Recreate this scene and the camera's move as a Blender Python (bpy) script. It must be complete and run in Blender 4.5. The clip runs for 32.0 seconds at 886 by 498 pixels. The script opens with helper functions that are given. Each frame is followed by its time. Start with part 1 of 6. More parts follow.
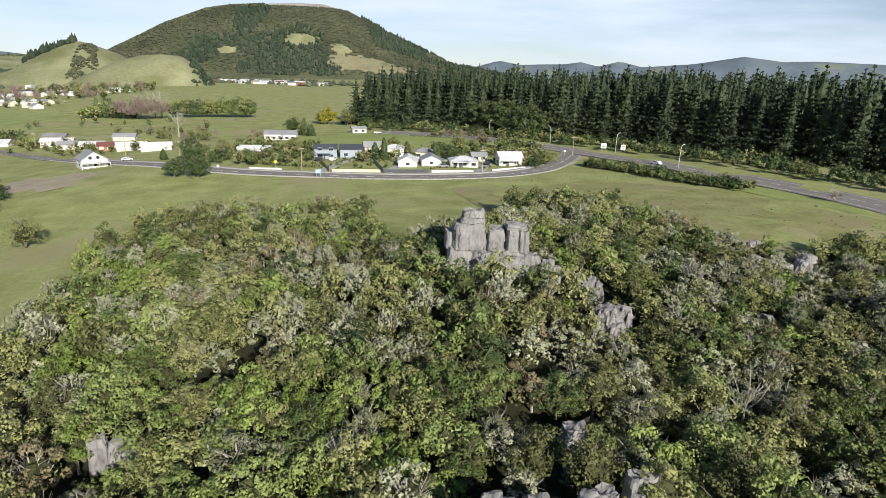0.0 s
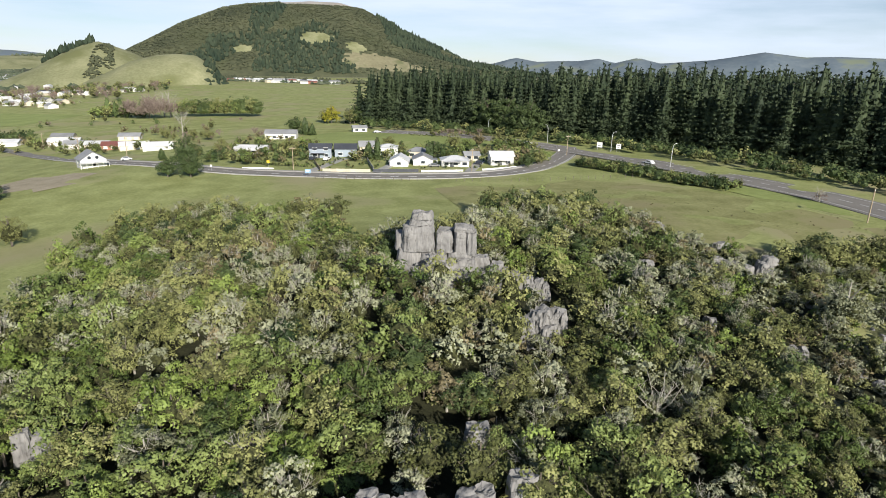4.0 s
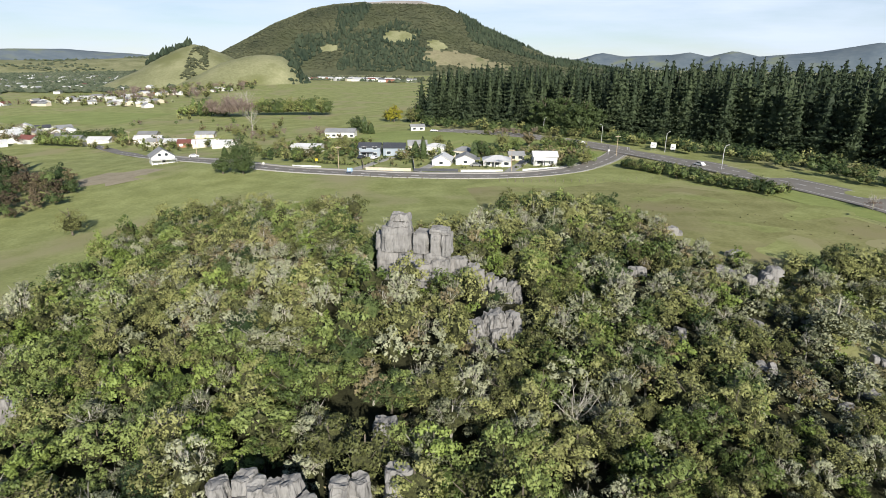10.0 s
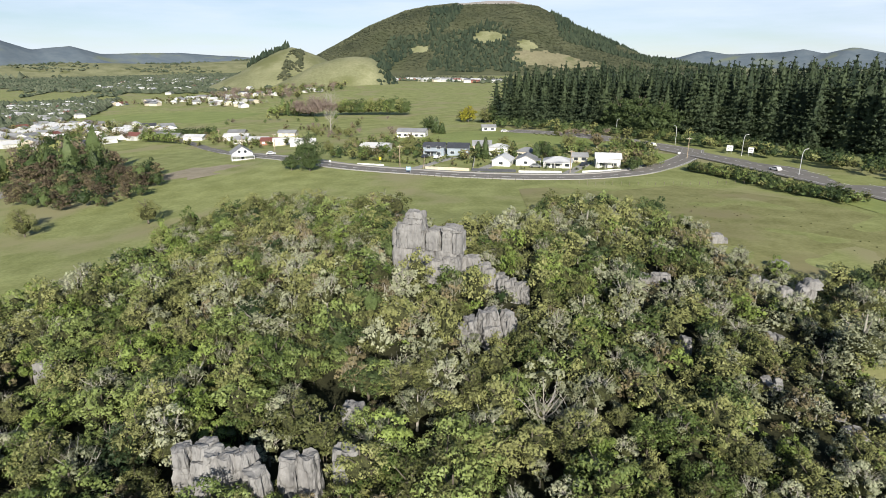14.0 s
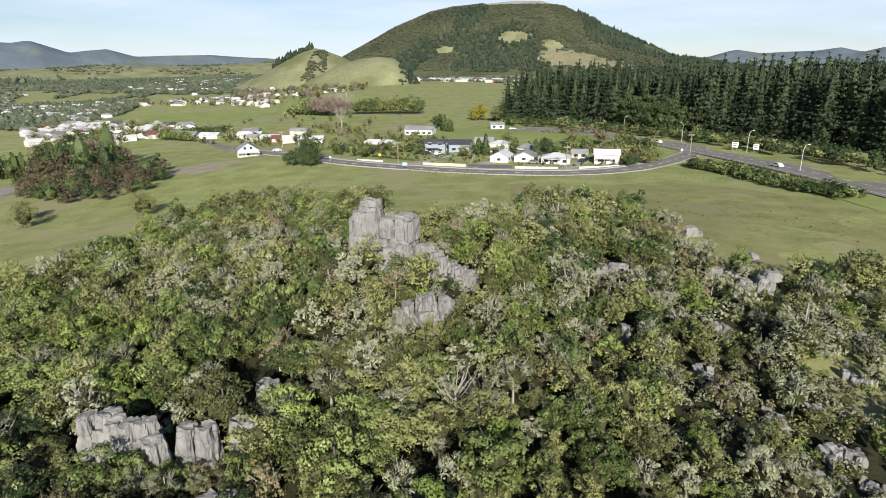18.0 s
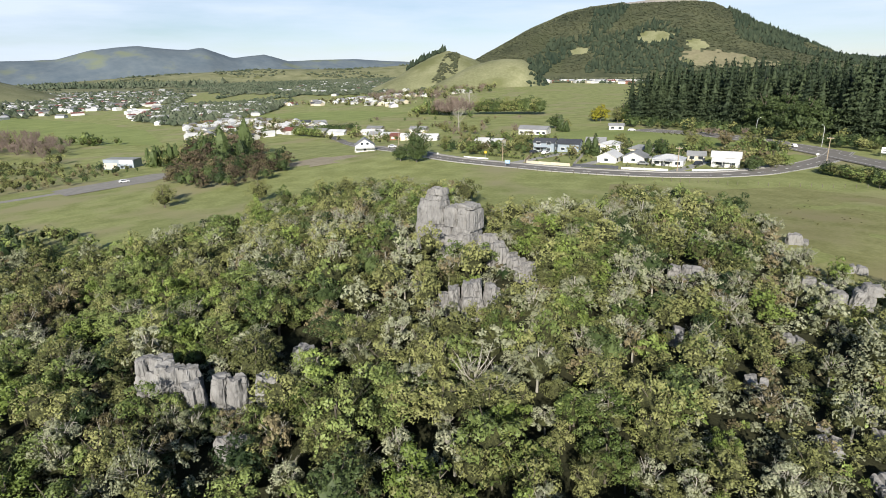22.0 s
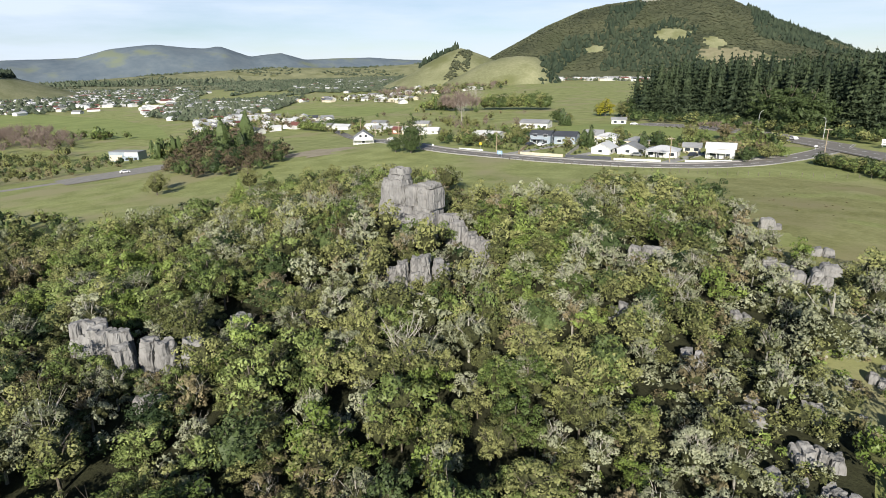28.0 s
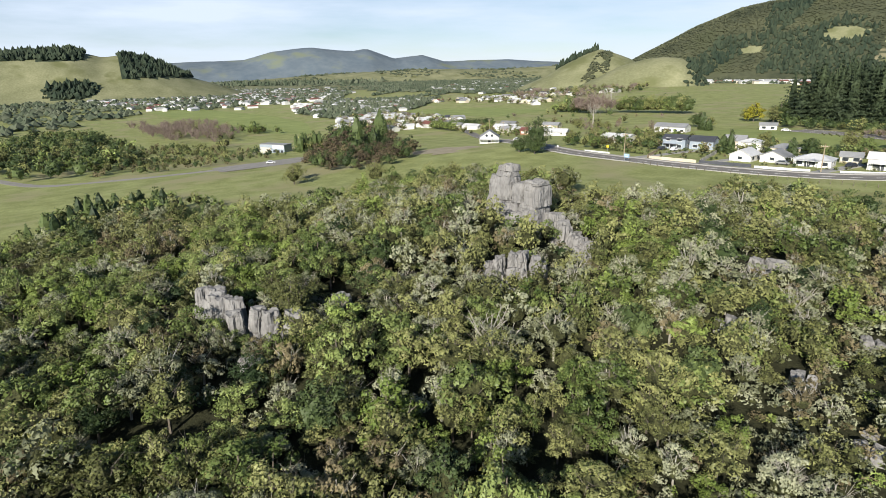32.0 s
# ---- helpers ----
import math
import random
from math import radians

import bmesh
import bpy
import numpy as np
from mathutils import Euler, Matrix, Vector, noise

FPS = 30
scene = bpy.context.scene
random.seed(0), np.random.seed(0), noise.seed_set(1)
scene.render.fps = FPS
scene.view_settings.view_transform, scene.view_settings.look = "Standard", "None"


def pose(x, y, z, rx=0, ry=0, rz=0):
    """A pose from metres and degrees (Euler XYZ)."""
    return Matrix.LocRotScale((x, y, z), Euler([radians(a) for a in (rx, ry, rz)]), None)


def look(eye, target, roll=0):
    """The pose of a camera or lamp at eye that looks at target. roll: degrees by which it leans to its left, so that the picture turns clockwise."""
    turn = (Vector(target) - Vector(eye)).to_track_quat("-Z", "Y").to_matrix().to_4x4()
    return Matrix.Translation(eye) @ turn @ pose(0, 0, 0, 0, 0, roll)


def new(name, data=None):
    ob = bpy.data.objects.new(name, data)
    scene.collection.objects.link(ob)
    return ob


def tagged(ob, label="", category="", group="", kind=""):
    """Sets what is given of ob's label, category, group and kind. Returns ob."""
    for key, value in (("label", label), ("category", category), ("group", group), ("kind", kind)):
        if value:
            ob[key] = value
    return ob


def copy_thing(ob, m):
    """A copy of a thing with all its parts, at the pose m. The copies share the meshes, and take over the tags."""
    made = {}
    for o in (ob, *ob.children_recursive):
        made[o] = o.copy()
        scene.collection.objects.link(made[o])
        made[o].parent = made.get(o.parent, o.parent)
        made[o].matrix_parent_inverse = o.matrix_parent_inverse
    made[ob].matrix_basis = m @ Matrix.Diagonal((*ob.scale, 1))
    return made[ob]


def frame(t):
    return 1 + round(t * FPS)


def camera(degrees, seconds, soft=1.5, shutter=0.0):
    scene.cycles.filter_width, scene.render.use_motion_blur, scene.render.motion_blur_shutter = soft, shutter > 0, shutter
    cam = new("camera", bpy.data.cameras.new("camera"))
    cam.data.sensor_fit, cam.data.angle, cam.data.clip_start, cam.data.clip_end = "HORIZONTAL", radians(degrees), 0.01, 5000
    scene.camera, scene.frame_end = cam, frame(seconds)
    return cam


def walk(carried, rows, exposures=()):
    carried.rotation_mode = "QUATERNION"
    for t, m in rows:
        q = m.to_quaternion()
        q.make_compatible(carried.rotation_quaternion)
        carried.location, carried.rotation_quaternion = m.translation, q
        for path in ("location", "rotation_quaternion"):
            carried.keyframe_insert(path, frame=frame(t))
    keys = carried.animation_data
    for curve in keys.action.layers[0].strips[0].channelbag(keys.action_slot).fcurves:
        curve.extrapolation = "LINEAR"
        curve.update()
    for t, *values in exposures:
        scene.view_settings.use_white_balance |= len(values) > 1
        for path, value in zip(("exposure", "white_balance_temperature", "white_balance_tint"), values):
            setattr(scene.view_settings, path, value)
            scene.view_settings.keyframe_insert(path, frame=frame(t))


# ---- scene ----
cam = camera(73.86, 32.0, 0.65)
PATH = [
    (0, -21.24, -77.49, 27.80, -0.00, 17.01, 1.61),
    (0.5, -20.15, -77.59, 27.87, 0.60, 17.04, 1.56),
    (1, -19.01, -77.69, 27.97, 1.05, 17.07, 1.50),
    (1.5, -17.81, -77.81, 28.11, 1.34, 17.11, 1.43),
    (2, -16.56, -77.95, 28.28, 1.51, 17.13, 1.40),
    (2.5, -15.29, -78.05, 28.47, 1.61, 17.18, 1.35),
    (3, -13.99, -78.17, 28.66, 1.59, 17.23, 1.34),
    (3.5, -12.76, -78.28, 28.85, 1.63, 17.27, 1.32),
    (5.5, -7.76, -78.99, 29.35, 1.92, 17.34, 1.28),
    (6, -6.49, -78.99, 29.44, 2.20, 17.37, 1.22),
    (6.5, -5.27, -78.98, 29.54, 2.82, 17.42, 1.16),
    (7, -4.01, -79.00, 29.69, 3.41, 17.45, 1.09),
    (7.5, -2.75, -79.04, 29.83, 3.92, 17.50, 1.02),
    (8, -1.45, -79.09, 30.02, 4.33, 17.56, 0.94),
    (8.5, -0.11, -79.14, 30.24, 4.57, 17.62, 0.86),
    (9, 1.17, -79.17, 30.42, 4.86, 17.67, 0.77),
    (9.5, 2.45, -79.21, 30.56, 6.35, 17.70, 0.66),
    (10, 3.75, -79.26, 30.66, 9.74, 17.72, 0.52),
    (10.5, 5.09, -79.29, 30.76, 13.09, 17.74, 0.45),
    (11, 6.44, -79.30, 30.90, 15.03, 17.77, 0.34),
    (11.5, 7.85, -79.26, 31.02, 15.85, 17.77, 0.28),
    (12, 9.26, -79.20, 31.06, 16.41, 17.78, 0.22),
    (12.5, 10.70, -79.07, 31.07, 16.88, 17.77, 0.17),
    (13, 12.08, -78.93, 31.02, 17.37, 17.75, 0.12),
    (13.5, 13.51, -78.73, 30.98, 17.91, 17.74, 0.06),
    (14, 14.93, -78.50, 30.93, 18.44, 17.73, -0.02),
    (14.5, 16.40, -78.23, 30.80, 18.90, 17.70, -0.07),
    (16.5, 21.84, -76.86, 30.06, 20.14, 17.76, -0.28),
    (17, 23.26, -76.55, 29.80, 20.54, 17.71, -0.33),
    (17.5, 24.60, -76.21, 29.52, 20.84, 17.67, -0.32),
    (18, 25.94, -75.88, 29.25, 21.14, 17.64, -0.35),
    (18.5, 27.14, -75.55, 29.01, 21.45, 17.60, -0.35),
    (19, 28.34, -75.20, 28.77, 21.68, 17.56, -0.30),
    (19.5, 29.58, -74.87, 28.61, 22.12, 17.53, -0.33),
    (20, 30.89, -74.49, 28.43, 24.58, 17.49, -0.46),
    (20.5, 32.15, -74.15, 28.26, 28.59, 17.40, -0.64),
    (21, 33.31, -73.76, 28.06, 31.70, 17.35, -0.76),
    (21.5, 34.35, -73.39, 27.80, 33.05, 17.32, -0.80),
    (22, 35.29, -72.99, 27.56, 33.76, 17.29, -0.81),
    (22.5, 36.13, -72.61, 27.33, 34.15, 17.28, -0.82),
    (23, 36.99, -72.21, 27.01, 34.45, 17.25, -0.77),
    (23.5, 37.75, -71.89, 26.65, 34.60, 17.22, -0.78),
    (24, 38.49, -71.54, 26.28, 34.72, 17.20, -0.82),
    (24.5, 39.18, -71.18, 25.87, 34.84, 17.20, -0.84),
    (25, 39.78, -70.85, 25.53, 34.92, 17.20, -0.89),
    (25.5, 40.39, -70.50, 25.23, 34.94, 17.22, -0.87),
    (26, 40.93, -70.15, 25.01, 34.98, 17.26, -0.84),
    (26.5, 41.38, -69.89, 24.86, 34.93, 17.26, -0.86),
    (28.5, 43.40, -68.70, 24.38, 35.66, 17.39, -0.82),
    (29, 43.84, -68.46, 24.26, 36.39, 17.38, -0.89),
    (29.5, 44.24, -68.23, 24.16, 38.27, 17.32, -0.97),
    (30, 44.65, -68.06, 24.09, 40.68, 17.28, -1.01),
    (30.5, 44.98, -67.89, 24.07, 43.43, 17.19, -0.91),
    (31, 45.34, -67.67, 23.96, 45.67, 17.11, -0.78),
    (31.5, 45.74, -67.49, 23.79, 47.18, 17.07, -0.71),
    (32, 46.18, -67.32, 23.73, 48.06, 17.04, -0.71),
]
walk(cam, [(t, pose(x, y, z, 90 - down, 0, left) @ pose(0, 0, 0, 0, 0, lean)) for t, x, y, z, left, down, lean in PATH])

# world: clear winter sky with thin cloud near the horizon, sun low behind the start of the flight
SUN_ELEV, SUN_AZ = radians(24), radians(155)      # azimuth clockwise from +y
world = bpy.data.worlds.new("world")
scene.world = world
world.use_nodes = True
wt = world.node_tree
wt.nodes.clear()
w_out = wt.nodes.new("ShaderNodeOutputWorld")
w_bg = wt.nodes.new("ShaderNodeBackground")
w_sky = wt.nodes.new("ShaderNodeTexSky")
w_sky.sky_type = "NISHITA"
w_sky.sun_disc = False
w_sky.sun_elevation, w_sky.sun_rotation = SUN_ELEV, SUN_AZ
w_sky.altitude, w_sky.air_density, w_sky.dust_density, w_sky.ozone_density = 600, 0.9, 0.1, 3.0
w_tc = wt.nodes.new("ShaderNodeTexCoord")
w_map = wt.nodes.new("ShaderNodeMapping")
w_map.inputs["Scale"].default_value = (1.0, 1.0, 7.0)
w_noise = wt.nodes.new("ShaderNodeTexNoise")
w_noise.inputs["Scale"].default_value = 2.2
w_noise.inputs["Detail"].default_value = 7
w_noise.inputs["Roughness"].default_value = 0.55
w_ramp = wt.nodes.new("ShaderNodeValToRGB")
w_ramp.color_ramp.elements[0].position, w_ramp.color_ramp.elements[1].position = 0.22, 0.62
w_mix = wt.nodes.new("ShaderNodeMix")
w_mix.data_type = "RGBA"
w_mix.inputs["B"].default_value = (9.2, 10.5, 12.5, 1)
w_half = wt.nodes.new("ShaderNodeMath")
w_half.operation = "MULTIPLY"
w_half.inputs[1].default_value = 0.95
wt.links.new(w_tc.outputs["Generated"], w_map.inputs["Vector"])
wt.links.new(w_map.outputs["Vector"], w_noise.inputs["Vector"])
wt.links.new(w_noise.outputs["Fac"], w_ramp.inputs["Fac"])
wt.links.new(w_ramp.outputs["Color"], w_half.inputs[0])
w_sep = wt.nodes.new("ShaderNodeSeparateXYZ")
w_low = wt.nodes.new("ShaderNodeMapRange")
w_low.inputs["From Min"].default_value, w_low.inputs["From Max"].default_value = 0.12, 0.34
w_low.inputs["To Min"].default_value, w_low.inputs["To Max"].default_value = 1.0, 0.03
w_bank = wt.nodes.new("ShaderNodeMath")
w_bank.operation = "MULTIPLY"
wt.links.new(w_tc.outputs["Generated"], w_sep.inputs["Vector"])
wt.links.new(w_sep.outputs["Z"], w_low.inputs["Value"])
wt.links.new(w_half.outputs["Value"], w_bank.inputs[0])
wt.links.new(w_low.outputs["Result"], w_bank.inputs[1])
wt.links.new(w_bank.outputs["Value"], w_mix.inputs["Factor"])
wt.links.new(w_sky.outputs["Color"], w_mix.inputs["A"])
wt.links.new(w_mix.outputs["Result"], w_bg.inputs["Color"])
wt.links.new(w_bg.outputs["Background"], w_out.inputs["Surface"])
w_bg.inputs["Strength"].default_value = 0.065

sun_data = bpy.data.lights.new("sun", "SUN")
sun_data.energy, sun_data.angle, sun_data.color = 5.0, radians(0.6), (1.0, 0.94, 0.84)
sun = new("sun", sun_data)
sun.matrix_world = look((0, 0, 0), (-math.sin(SUN_AZ) * math.cos(SUN_ELEV), -math.cos(SUN_AZ) * math.cos(SUN_ELEV), -math.sin(SUN_ELEV)))
scene.view_settings.exposure = 0.44


# ---- materials ----
def surface(name, dark, light, scale=1.0, fine=8.0, rough=0.8, bump=0.2, bump_scale=20.0, metal=0.0, spread=0.0, island=0.0, tint=0.0, spot=None, spot_scale=0.3, spot_at=0.55, stretch=(1, 1, 1), gain=2.4):
    """A two-scale noise between a dark and a light base colour, with relief. spread: random per object; island: random per loose piece; tint: weight of each tree's own shade; spot: a third colour in patches."""
    m = bpy.data.materials.new(name)
    m.use_nodes = True
    nt = m.node_tree
    bsdf = nt.nodes["Principled BSDF"]
    geo = nt.nodes.new("ShaderNodeNewGeometry")
    mp = nt.nodes.new("ShaderNodeMapping")
    mp.inputs["Scale"].default_value = stretch
    nt.links.new(geo.outputs["Position"], mp.inputs["Vector"])

    def noise_at(sc, detail=4):
        n = nt.nodes.new("ShaderNodeTexNoise")
        n.inputs["Scale"].default_value = sc
        n.inputs["Detail"].default_value = detail
        nt.links.new(mp.outputs["Vector"], n.inputs["Vector"])
        return n.outputs["Fac"]

    def math_node(op, a, b):
        n = nt.nodes.new("ShaderNodeMath")
        n.operation = op
        for i, v in enumerate((a, b)):
            if isinstance(v, (int, float)):
                n.inputs[i].default_value = v
            else:
                nt.links.new(v, n.inputs[i])
        return n.outputs[0]

    def mixed(fac, a, b):
        n = nt.nodes.new("ShaderNodeMix")
        n.data_type = "RGBA"
        nt.links.new(fac, n.inputs["Factor"])
        for key, v in (("A", a), ("B", b)):
            if isinstance(v, tuple):
                n.inputs[key].default_value = (*v, 1)
            else:
                nt.links.new(v, n.inputs[key])
        return n.outputs["Result"]

    fac = math_node("ADD", math_node("MULTIPLY", noise_at(scale), 0.6), math_node("MULTIPLY", noise_at(fine, 6), 0.4))
    fac = math_node("ADD", math_node("MULTIPLY", math_node("SUBTRACT", fac, 0.5), gain), 0.48)
    if island:
        fac = math_node("ADD", fac, math_node("MULTIPLY", math_node("SUBTRACT", geo.outputs["Random Per Island"], 0.5), island))
    if tint:
        own = nt.nodes.new("ShaderNodeAttribute")
        own.attribute_name = "tint"
        fac = math_node("ADD", fac, math_node("MULTIPLY", own.outputs["Fac"], tint))
    if spread:
        info = nt.nodes.new("ShaderNodeObjectInfo")
        fac = math_node("ADD", fac, math_node("MULTIPLY", math_node("SUBTRACT", info.outputs["Random"], 0.5), spread))
    clamp = nt.nodes.new("ShaderNodeClamp")
    nt.links.new(fac, clamp.inputs["Value"])
    colour = mixed(clamp.outputs["Result"], dark, light)
    if spot:
        ramp = nt.nodes.new("ShaderNodeMapRange")
        ramp.inputs["From Min"].default_value, ramp.inputs["From Max"].default_value = spot_at, spot_at + 0.12
        nt.links.new(noise_at(spot_scale, 5), ramp.inputs["Value"])
        colour = mixed(ramp.outputs["Result"], colour, spot)
    nt.links.new(colour, bsdf.inputs["Base Color"])
    bsdf.inputs["Roughness"].default_value = rough
    bsdf.inputs["Metallic"].default_value = metal
    bsdf.inputs["Specular IOR Level"].default_value = 0.25
    if bump:
        b = nt.nodes.new("ShaderNodeBump")
        b.inputs["Strength"].default_value = bump
        b.inputs["Distance"].default_value = 0.1
        nt.links.new(noise_at(bump_scale, 6), b.inputs["Height"])
        nt.links.new(b.outputs["Normal"], bsdf.inputs["Normal"])
    return m


M = {}
M["grass"] = surface("grass", (0.205, 0.228, 0.074), (0.355, 0.38, 0.15), 0.12, 1.1, 0.9, 0.8, 2.5, spot=(0.32, 0.30, 0.155), spot_scale=0.03, spot_at=0.52, gain=3.2)
M["grass_bright"] = surface("grass_bright", (0.19, 0.235, 0.07), (0.32, 0.365, 0.125), 0.05, 0.7, 0.9, 0.4, 5)
M["grass_dry"] = surface("grass_dry", (0.16, 0.17, 0.085), (0.29, 0.29, 0.165), 0.02, 0.25, 0.9, 0.5, 1.5, spot=(0.15, 0.16, 0.07), spot_scale=0.015, gain=3.2)
M["rush_grass"] = surface("rush_grass", (0.185, 0.188, 0.066), (0.325, 0.325, 0.14), 0.16, 1.2, 0.9, 0.8, 2.5, spot=(0.275, 0.25, 0.125), spot_scale=0.04, spot_at=0.52, gain=3.2)
# leaf litter, its colour darkened further for the deep shade between trees
M["litter_shade"] = surface("litter_shade", (0.018, 0.02, 0.009), (0.052, 0.054, 0.025), 0.5, 3, 0.95, 0.8, 4, gain=3.4)
M["rough_ground"] = surface("rough_ground", (0.27, 0.235, 0.16), (0.42, 0.365, 0.27), 0.3, 2, 0.95, 0.5, 6)
M["asphalt"] = surface("asphalt", (0.19, 0.178, 0.16), (0.27, 0.252, 0.228), 0.15, 3, 0.9, 0.2, 30)
M["gravel"] = surface("gravel", (0.24, 0.23, 0.21), (0.36, 0.34, 0.31), 0.3, 3, 0.9, 0.3, 12)
M["concrete"] = surface("concrete", (0.30, 0.29, 0.27), (0.44, 0.43, 0.40), 0.5, 5, 0.85, 0.15, 20)
M["paint_line"] = surface("paint_line", (0.62, 0.62, 0.6), (0.8, 0.8, 0.78), 1, 6, 0.6, 0.05)

M["bark"] = surface("bark", (0.10, 0.085, 0.065), (0.20, 0.175, 0.14), 1.5, 9, 0.95, 0.4, 20)
M["bark_pale"] = surface("bark_pale", (0.26, 0.245, 0.205), (0.46, 0.44, 0.38), 1.5, 9, 0.95, 0.3, 20)
M["leaf_green"] = surface("leaf_green", (0.07, 0.104, 0.026), (0.235, 0.29, 0.092), 0.8, 6.0, 0.5, 0, island=0.22, tint=1.1, gain=1.7, spot=(0.15, 0.145, 0.045), spot_scale=0.19, spot_at=0.60)
M["leaf_olive"] = surface("leaf_olive", (0.09, 0.1, 0.034), (0.285, 0.295, 0.112), 0.8, 6.0, 0.55, 0, island=0.22, tint=1.2, gain=1.7, spot=(0.10, 0.135, 0.033), spot_scale=0.21, spot_at=0.60)
M["leaf_grey"] = surface("leaf_grey", (0.15, 0.164, 0.092), (0.37, 0.385, 0.25), 0.8, 6.0, 0.7, 0, island=0.22, tint=1.0, gain=1.7)
M["leaf_brown"] = surface("leaf_brown", (0.09, 0.076, 0.04), (0.265, 0.225, 0.125), 0.8, 6.0, 0.7, 0, island=0.22, tint=1.1, gain=1.7, spot=(0.14, 0.14, 0.055), spot_scale=0.2, spot_at=0.60)
M["leaf_lime"] = surface("leaf_lime", (0.11, 0.155, 0.032), (0.25, 0.32, 0.085), 0.8, 6.0, 0.5, 0, island=0.22, tint=0.9, gain=1.7)
M["leaf_dark"] = surface("leaf_dark", (0.022, 0.04, 0.014), (0.10, 0.135, 0.046), 0.8, 6.0, 0.6, 0, island=0.22, tint=1.0, gain=1.7)
M["leaf_russet"] = surface("leaf_russet", (0.06, 0.048, 0.032), (0.165, 0.13, 0.082), 0.8, 6.0, 0.75, 0, island=0.22, tint=0.9, gain=1.7, spot=(0.075, 0.085, 0.04), spot_scale=0.2, spot_at=0.6)
M["needle"] = surface("needle", (0.014, 0.026, 0.014), (0.058, 0.08, 0.038), 0.15, 1.4, 0.7, 0, island=0.4, tint=0.7, gain=2.0)
M["needle_tip"] = surface("needle_tip", (0.014, 0.026, 0.014), (0.066, 0.09, 0.042), 0.15, 1.4, 0.7, 0, island=0.4, spread=0.7, gain=2.0)
M["bare_twig"] = surface("bare_twig", (0.15, 0.115, 0.095), (0.27, 0.215, 0.185), 0.2, 1.5, 0.9, 0, island=0.8)
M["yellow_leaf"] = surface("yellow_leaf", (0.20, 0.20, 0.02), (0.34, 0.31, 0.04), 0.3, 1.5, 0.6, 0, island=0.8)
M["wall_white"] = surface("wall_white", (0.54, 0.535, 0.52), (0.74, 0.735, 0.72), 0.25, 2.5, 0.7, 0.05, spread=0.6)
M["wall_cream"] = surface("wall_cream", (0.52, 0.46, 0.36), (0.68, 0.61, 0.49), 0.2, 2, 0.7, 0.05, spread=0.5)
M["wall_blue"] = surface("wall_blue", (0.26, 0.31, 0.36), (0.36, 0.41, 0.47), 0.2, 2, 0.7, 0.05)
M["brick"] = surface("brick", (0.25, 0.12, 0.08), (0.38, 0.19, 0.13), 0.4, 4, 0.85, 0.1)
M["roof_white"] = surface("roof_white", (0.48, 0.49, 0.5), (0.74, 0.74, 0.74), 0.15, 2, 0.5, 0.05, spread=0.5)
M["roof_grey"] = surface("roof_grey", (0.20, 0.205, 0.21), (0.36, 0.365, 0.37), 0.15, 2, 0.6, 0.05, spread=0.6)
M["roof_red"] = surface("roof_red", (0.16, 0.06, 0.05), (0.26, 0.11, 0.09), 0.15, 2, 0.6, 0.05, spread=0.4)
M["roof_dark"] = surface("roof_dark", (0.045, 0.05, 0.06), (0.10, 0.105, 0.12), 0.15, 2, 0.5, 0.05, spread=0.4)
M["timber"] = surface("timber", (0.28, 0.22, 0.15), (0.45, 0.37, 0.27), 0.4, 4, 0.85, 0.1)
M["metal_grey"] = surface("metal_grey", (0.42, 0.43, 0.44), (0.6, 0.6, 0.6), 0.5, 5, 0.5, 0, metal=0.4)
M["sign_blue"] = surface("sign_blue", (0.2, 0.34, 0.52), (0.3, 0.44, 0.6), 1, 6, 0.5, 0)
M["sign_white"] = surface("sign_white", (0.72, 0.72, 0.7), (0.85, 0.85, 0.83), 1, 6, 0.5, 0)
M["sign_yellow"] = surface("sign_yellow", (0.6, 0.42, 0.04), (0.75, 0.55, 0.06), 1, 6, 0.5, 0)
M["window_glass"] = surface("window_glass", (0.03, 0.035, 0.04), (0.06, 0.07, 0.08), 0.5, 3, 0.08, 0)
M["dark_rubber"] = surface("dark_rubber", (0.02, 0.02, 0.02), (0.04, 0.04, 0.04), 1, 5, 0.8, 0)
M["car_white"] = surface("car_white", (0.72, 0.72, 0.72), (0.8, 0.8, 0.8), 1, 5, 0.25, 0)
M["car_dark"] = surface("car_dark", (0.03, 0.035, 0.045), (0.06, 0.065, 0.08), 1, 5, 0.25, 0)
M["car_silver"] = surface("car_silver", (0.36, 0.37, 0.38), (0.45, 0.46, 0.47), 1, 5, 0.3, 0, metal=0.6)
M["far_wood"] = surface("far_wood", (0.042, 0.051, 0.03), (0.105, 0.112, 0.062), 0.008, 0.06, 0.9, 0.0, 0.06, island=0.7, gain=3.0, spot=(0.075, 0.085, 0.045), spot_scale=0.007, spot_at=0.56)
# crown cores: twigs and leaves with the crown's inner shade put into the colour
M["shaded_core"] = surface("shaded_core", (0.014, 0.017, 0.007), (0.085, 0.09, 0.034), 2.6, 9, 0.9, 1.0, 5, gain=4.0)
M["far_scrub"] = surface("far_scrub", (0.05, 0.07, 0.042), (0.115, 0.13, 0.085), 0.004, 0.04, 0.9, 0.0, 0.06, island=0.9)
M["far_pine"] = surface("far_pine", (0.018, 0.032, 0.021), (0.052, 0.068, 0.04), 0.006, 0.05, 0.9, 0.0, 0.06, island=0.6)
M["scrub_grass"] = surface("scrub_grass", (0.15, 0.14, 0.085), (0.27, 0.25, 0.155), 0.02, 0.12, 0.9, 0.3, 1, spot=(0.13, 0.14, 0.07), spot_scale=0.02)
